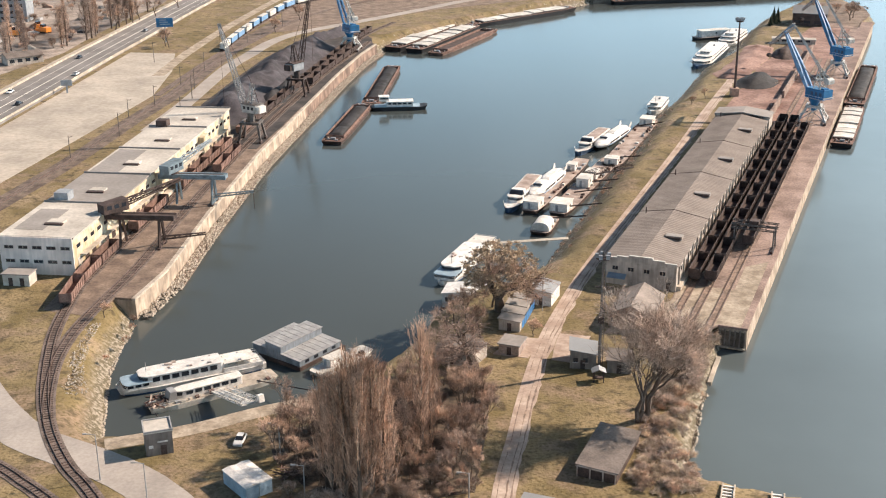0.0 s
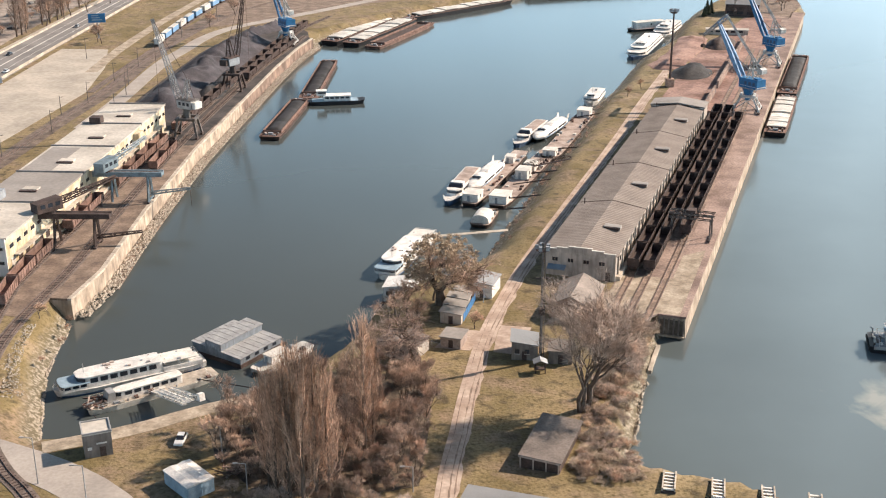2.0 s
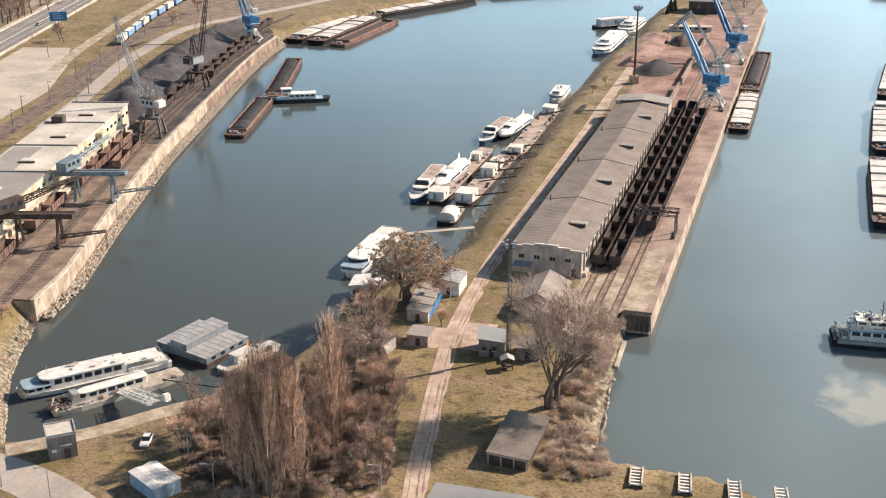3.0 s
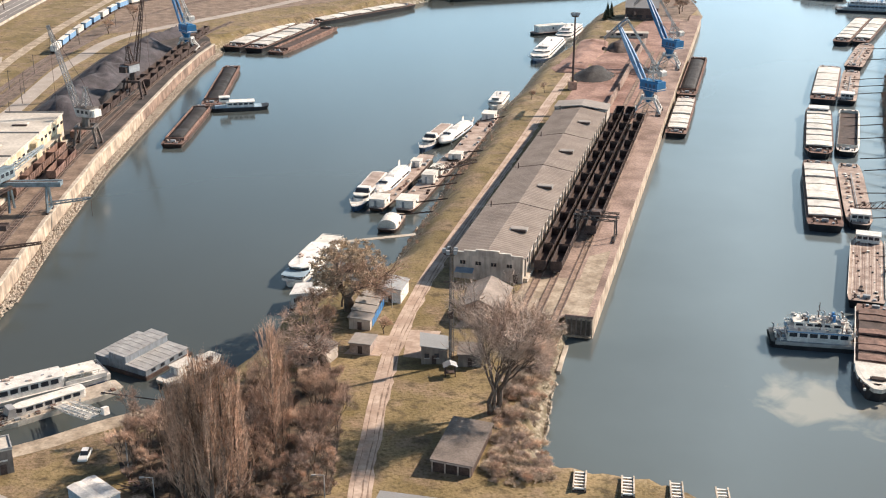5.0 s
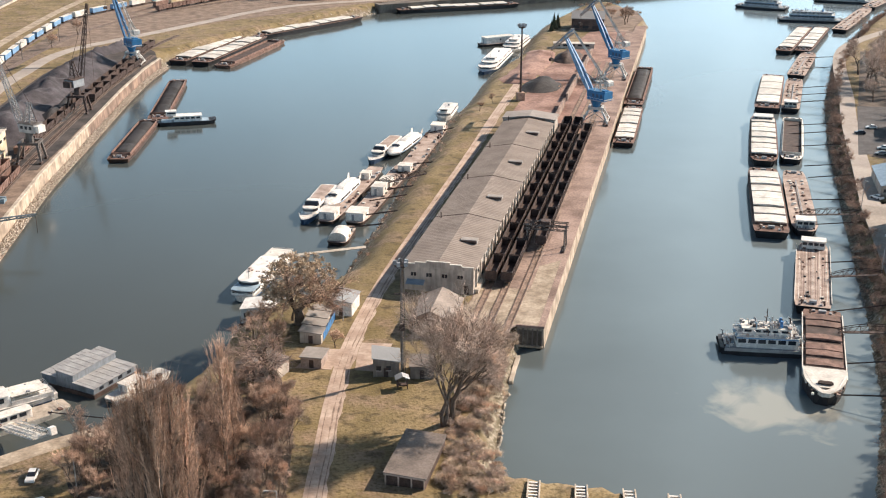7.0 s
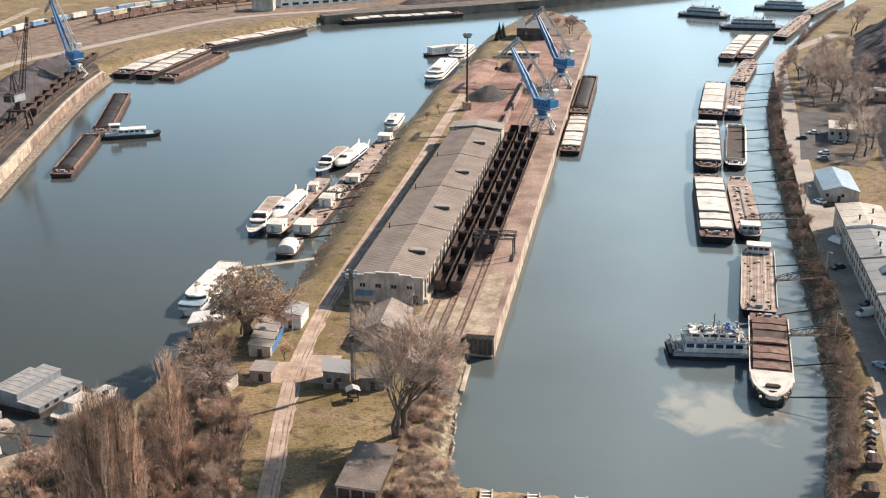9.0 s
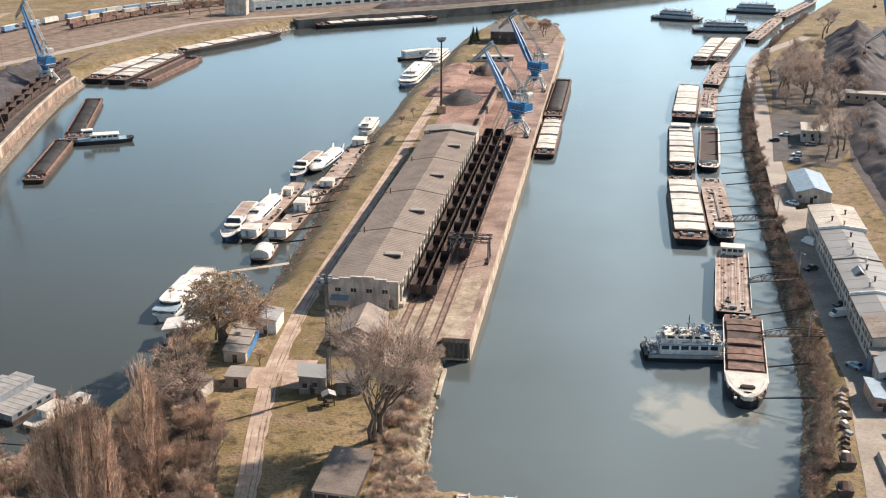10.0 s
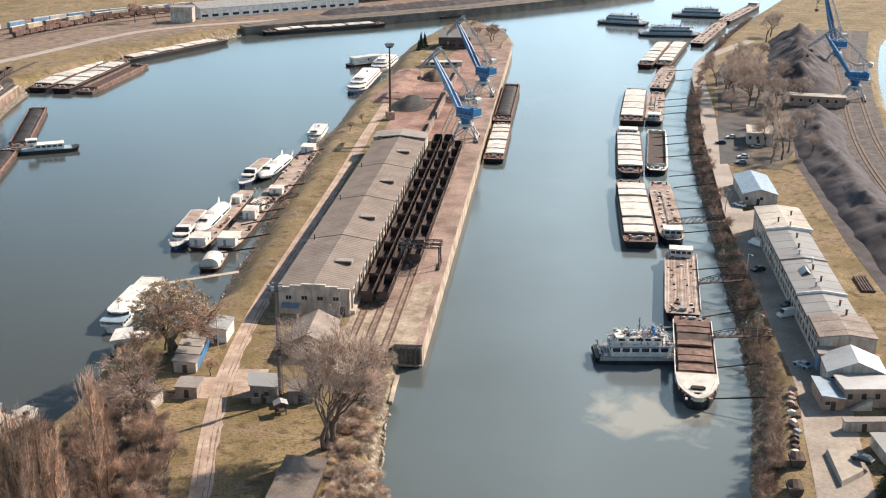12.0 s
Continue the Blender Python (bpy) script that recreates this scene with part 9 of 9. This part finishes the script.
tagged(part("bank_scrub", scrub, M_TWIG_DARK), "dense leafless brown scrub covering the east bank", "scrub", kind="stuff")
tufts = Shape()
for i in range(70):
    q, t = along(PIER_BANK[1:7], rr1.random())
    off = 0.3 + 5.5 * rr1.random() ** 1.6
    m4 = pose(q.x + t.y * off, q.y - t.x * off, LAND * off / 8.0 - 0.25, 0, 0, rr1.uniform(0, 360)) @ Matrix.Scale(rr1.uniform(0.22, 0.42), 4)
    for me in WOODS["low"][i % 2]:
        tufts.add([m4 @ v.co for v in me.vertices], [tuple(pl.vertices) for pl in me.polygons])
tagged(part("bank_scrub", tufts, M_TWIG_BROWN), "patchy dry brown scrub on the pier's grass bank", "scrub", kind="stuff")
for x, y, s in ((268.9, 484.3, 1.5), (280, 496, 1.35), (287, 492.7, 1.45), (297, 500, 1.5), (299, 489.7, 1.5), (276, 470, 1.2), (292, 478, 1.2), (260, 462, 0.9), (337, 573, 0.9), (374.7, 632, 1.4), (388, 650, 1.3), (246.8, 392.9, 1.15), (268.2, 415.9, 0.95), (231.5, 379.7, 0.8), (243, 404, 0.9), (256, 420, 1.0), (262, 436, 1.1), (274, 446, 1.2), (284, 460, 1.3), (300, 470, 1.1), (250, 382, 0.8), (330, 610, 1.0), (271.7, 488, 1.3), (293, 503, 1.4), (282, 469, 1.2), (238, 383, 1.3), (274.5, 473, 1.2), (285, 506, 1.4), (282, 517, 1.3), (288, 512, 1.3), (300, 520, 1.4), (305, 535, 1.3), (296, 530, 1.3), (312, 548, 1.3)):
    tree("round", x, y, s, "leafless grey-brown tree on the east bank", twig=M_TWIG_GREY, name="yard_tree", group="east trees")
for x, y, s in ((-193.8, 629.5, 1.3), (-184, 668, 1.2), (-189, 650, 1.1), (-202, 598, 1.35), (-147.3, 597, 0.8), (-225, 590, 1.6), (-196, 640, 1.2), (-182, 676, 1.1), (-205, 610, 1.2), (-176, 690, 1.1), (-213, 640, 1.2), (-170, 720, 1.1), (-228, 612, 1.4), (-150, 601, 0.8)):
    tree("poplar" if s > 1.15 else "round", x, y, s * (0.75 if s > 1.15 else 1), "leafless tree along the main road", name="roadside_tree", group="roadside trees")
for x, y, s in ((-200.9, 603, 1.0), (-195.5, 619, 1.15), (-194.5, 624.5, 1.2), (-192, 653.6, 1.15), (-189.5, 660, 1.2), (-187, 666, 1.1), (-192, 668, 1.2), (-276, 715, 1.0), (-215.8, 559.3, 0.9), (-222, 600, 1.0), (-189, 682, 1.1), (-193, 690, 1.2), (-186, 710, 1.1), (-270, 690, 1.1), (-212, 575, 0.8)):
    tree("poplar", x, y, s, "tall dark leafless tree beside the main road", name="roadside_tree", group="roadside trees", twig=M_TWIG_DARK, wide=1.3)
for i in range(64):
    tree("bush", rr1.uniform(-275, -198), rr1.uniform(560, 760), rr1.uniform(0.6, 1.5), "brown shrub beside the yard", name="yard_shrub", group="yard shrubs", twig=M_TWIG_DARK if i % 2 else None)
for x, y, s in ((17.9, 807.4, 1.2), (30.9, 793.6, 1.0), (217, 672, 0.9), (221, 680, 0.8), (226, 700, 0.6), (214, 690, 0.6), (100, 482, 0.4), (92, 470, 0.35), (-85, 258, 0.35), (135, 505, 0.2), (-100, 640, 0.7), (-92, 680, 0.8)):
    tree("round", x, y, s, "lone leafless tree on dry grass")
for x, y in ((-79.5, 262), (-78.6, 257), (-78, 250), (-80, 240)):
    tree("bush", x, y, 0.5, "brown shrub on the rubble slope", z=2.5, name="bank_shrub")


def conifer(x, y, h):
    sh, rr = Shape(), random.Random(int(x))
    for i in range(900):
        z = rr.uniform(0.08, 1.0)
        a, r = rr.uniform(0, 6.283), (1 - z) * h * 0.28 * rr.uniform(0.6, 1.0)
        p0 = Vector((math.cos(a) * r * 0.3, math.sin(a) * r * 0.3, z * h))
        spike(sh, p0, p0 + Vector((math.cos(a) * r, math.sin(a) * r, -0.15 * r + rr.uniform(-0.2, 0.3))), 0.13)
    root = thing("conifer", "dark green conifer beside the stores", "tree", pose(x, y, LAND))
    part("trunk", Shape().tube((0, 0, 0), (0, 0, h * 0.95), 0.22, 0.04), M_BARK, root)
    part("crown", sh, M_CONIFER, root, "dark needled crown")


M_CONIFER = mat("dark_needles", (0.035, 0.05, 0.028), 0.9, vary=0.3, bump=0)
for i in range(38):
    x, y = rr1.uniform(196, 240), rr1.uniform(690, 765)
    if inside(x, y, [(196, 700), (236, 690), (241, 725), (236, 768), (222, 762), (206, 745)]):
        tree("bush", x, y, rr1.uniform(0.4, 0.9), "brown scrub at the pier's tip", name="tip_shrub", group="tip scrub", z=LAND - 0.4)
for x, y, h in ((130.5, 164, 9.0), (134.5, 166.5, 7.5), (127.5, 160.5, 8.0), (171, 659, 10), (174.5, 664, 9), (168.5, 655, 6)):
    conifer(x, y, h)


# ---------------------------------------------------------------- stones of the banks
def stones(name, label, line, count, low, high, size, seed, level=None):
    """Rubble along a bank, half sunk in the slope."""
    rr = random.Random(seed)
    sh = Shape()
    for i in range(count):
        q, t = along(line, rr.random())
        off = rr.uniform(low, high)
        s = size * rr.uniform(0.5, 1.5)
        c = Vector((q.x - t.y * off, q.y + t.x * off, (max(-0.1, LAND * (abs(off) - 0.5) / 8.0) if level is None else level) + s * 0.3))
        jig = [Vector((rr.uniform(0.6, 1.2) * sx, rr.uniform(0.6, 1.2) * sy, rr.uniform(0.5, 0.9) * sz)) * s for sx, sy, sz in ((1, 0, 0), (-1, 0, 0), (0, 1, 0), (0, -1, 0), (0, 0, 1), (0, 0, -1))]
        sh.add([c + v for v in jig], [(0, 2, 4), (2, 1, 4), (1, 3, 4), (3, 0, 4), (2, 0, 5), (1, 2, 5), (3, 1, 5), (0, 3, 5)])
    ob = part(name, sh, M_STONE)
    return tagged(ob, label, "stones", kind="stuff")


M_STONE = mat("pale_rubble", (0.45, 0.39, 0.32), 0.9, vary=0.35, scale=0.8, fine=5)
stones("toe_stones", "pale rubble toe under the west quay wall", [(x + 1.2, y) for x, y in WEST_QUAY], 4200, -0.9, 2.6, 0.38, 1, 0.7)
stones("bank_stones", "pale rubble on the slope at the basin's head", HEAD_BANK, 3200, -3.2, 0.5, 0.30, 2)
stones("bank_stones", "pale rubble scattered on the upper slope", [(-86.9, 254.6), (-87.0, 245.6), (-85.0, 233.6), (-82.6, 224.7), (-79.4, 218.4)], 520, -2.4, 2.4, 0.24, 6, 5.2)
stones("bank_stones", "pale rubble at the pier's foot", [(51.5, 229), (49.3, 223.6), (45.5, 209.2), (43.2, 202.5)], 900, -4.6, 0.9, 0.40, 3)
stones("bank_stones", "rubble along the far bank", FAR_BANK[7:], 700, -6.0, 0.3, 0.8, 4)
stones("bank_stones", "scattered stones along the pier's bank", PIER_BANK, 2600, -2.2, 0.4, 0.4, 5)
stones("bank_stones", "pale stones along the foot of the east bank", EAST_BANK[:5], 700, -0.9, 0.4, 0.34, 7)
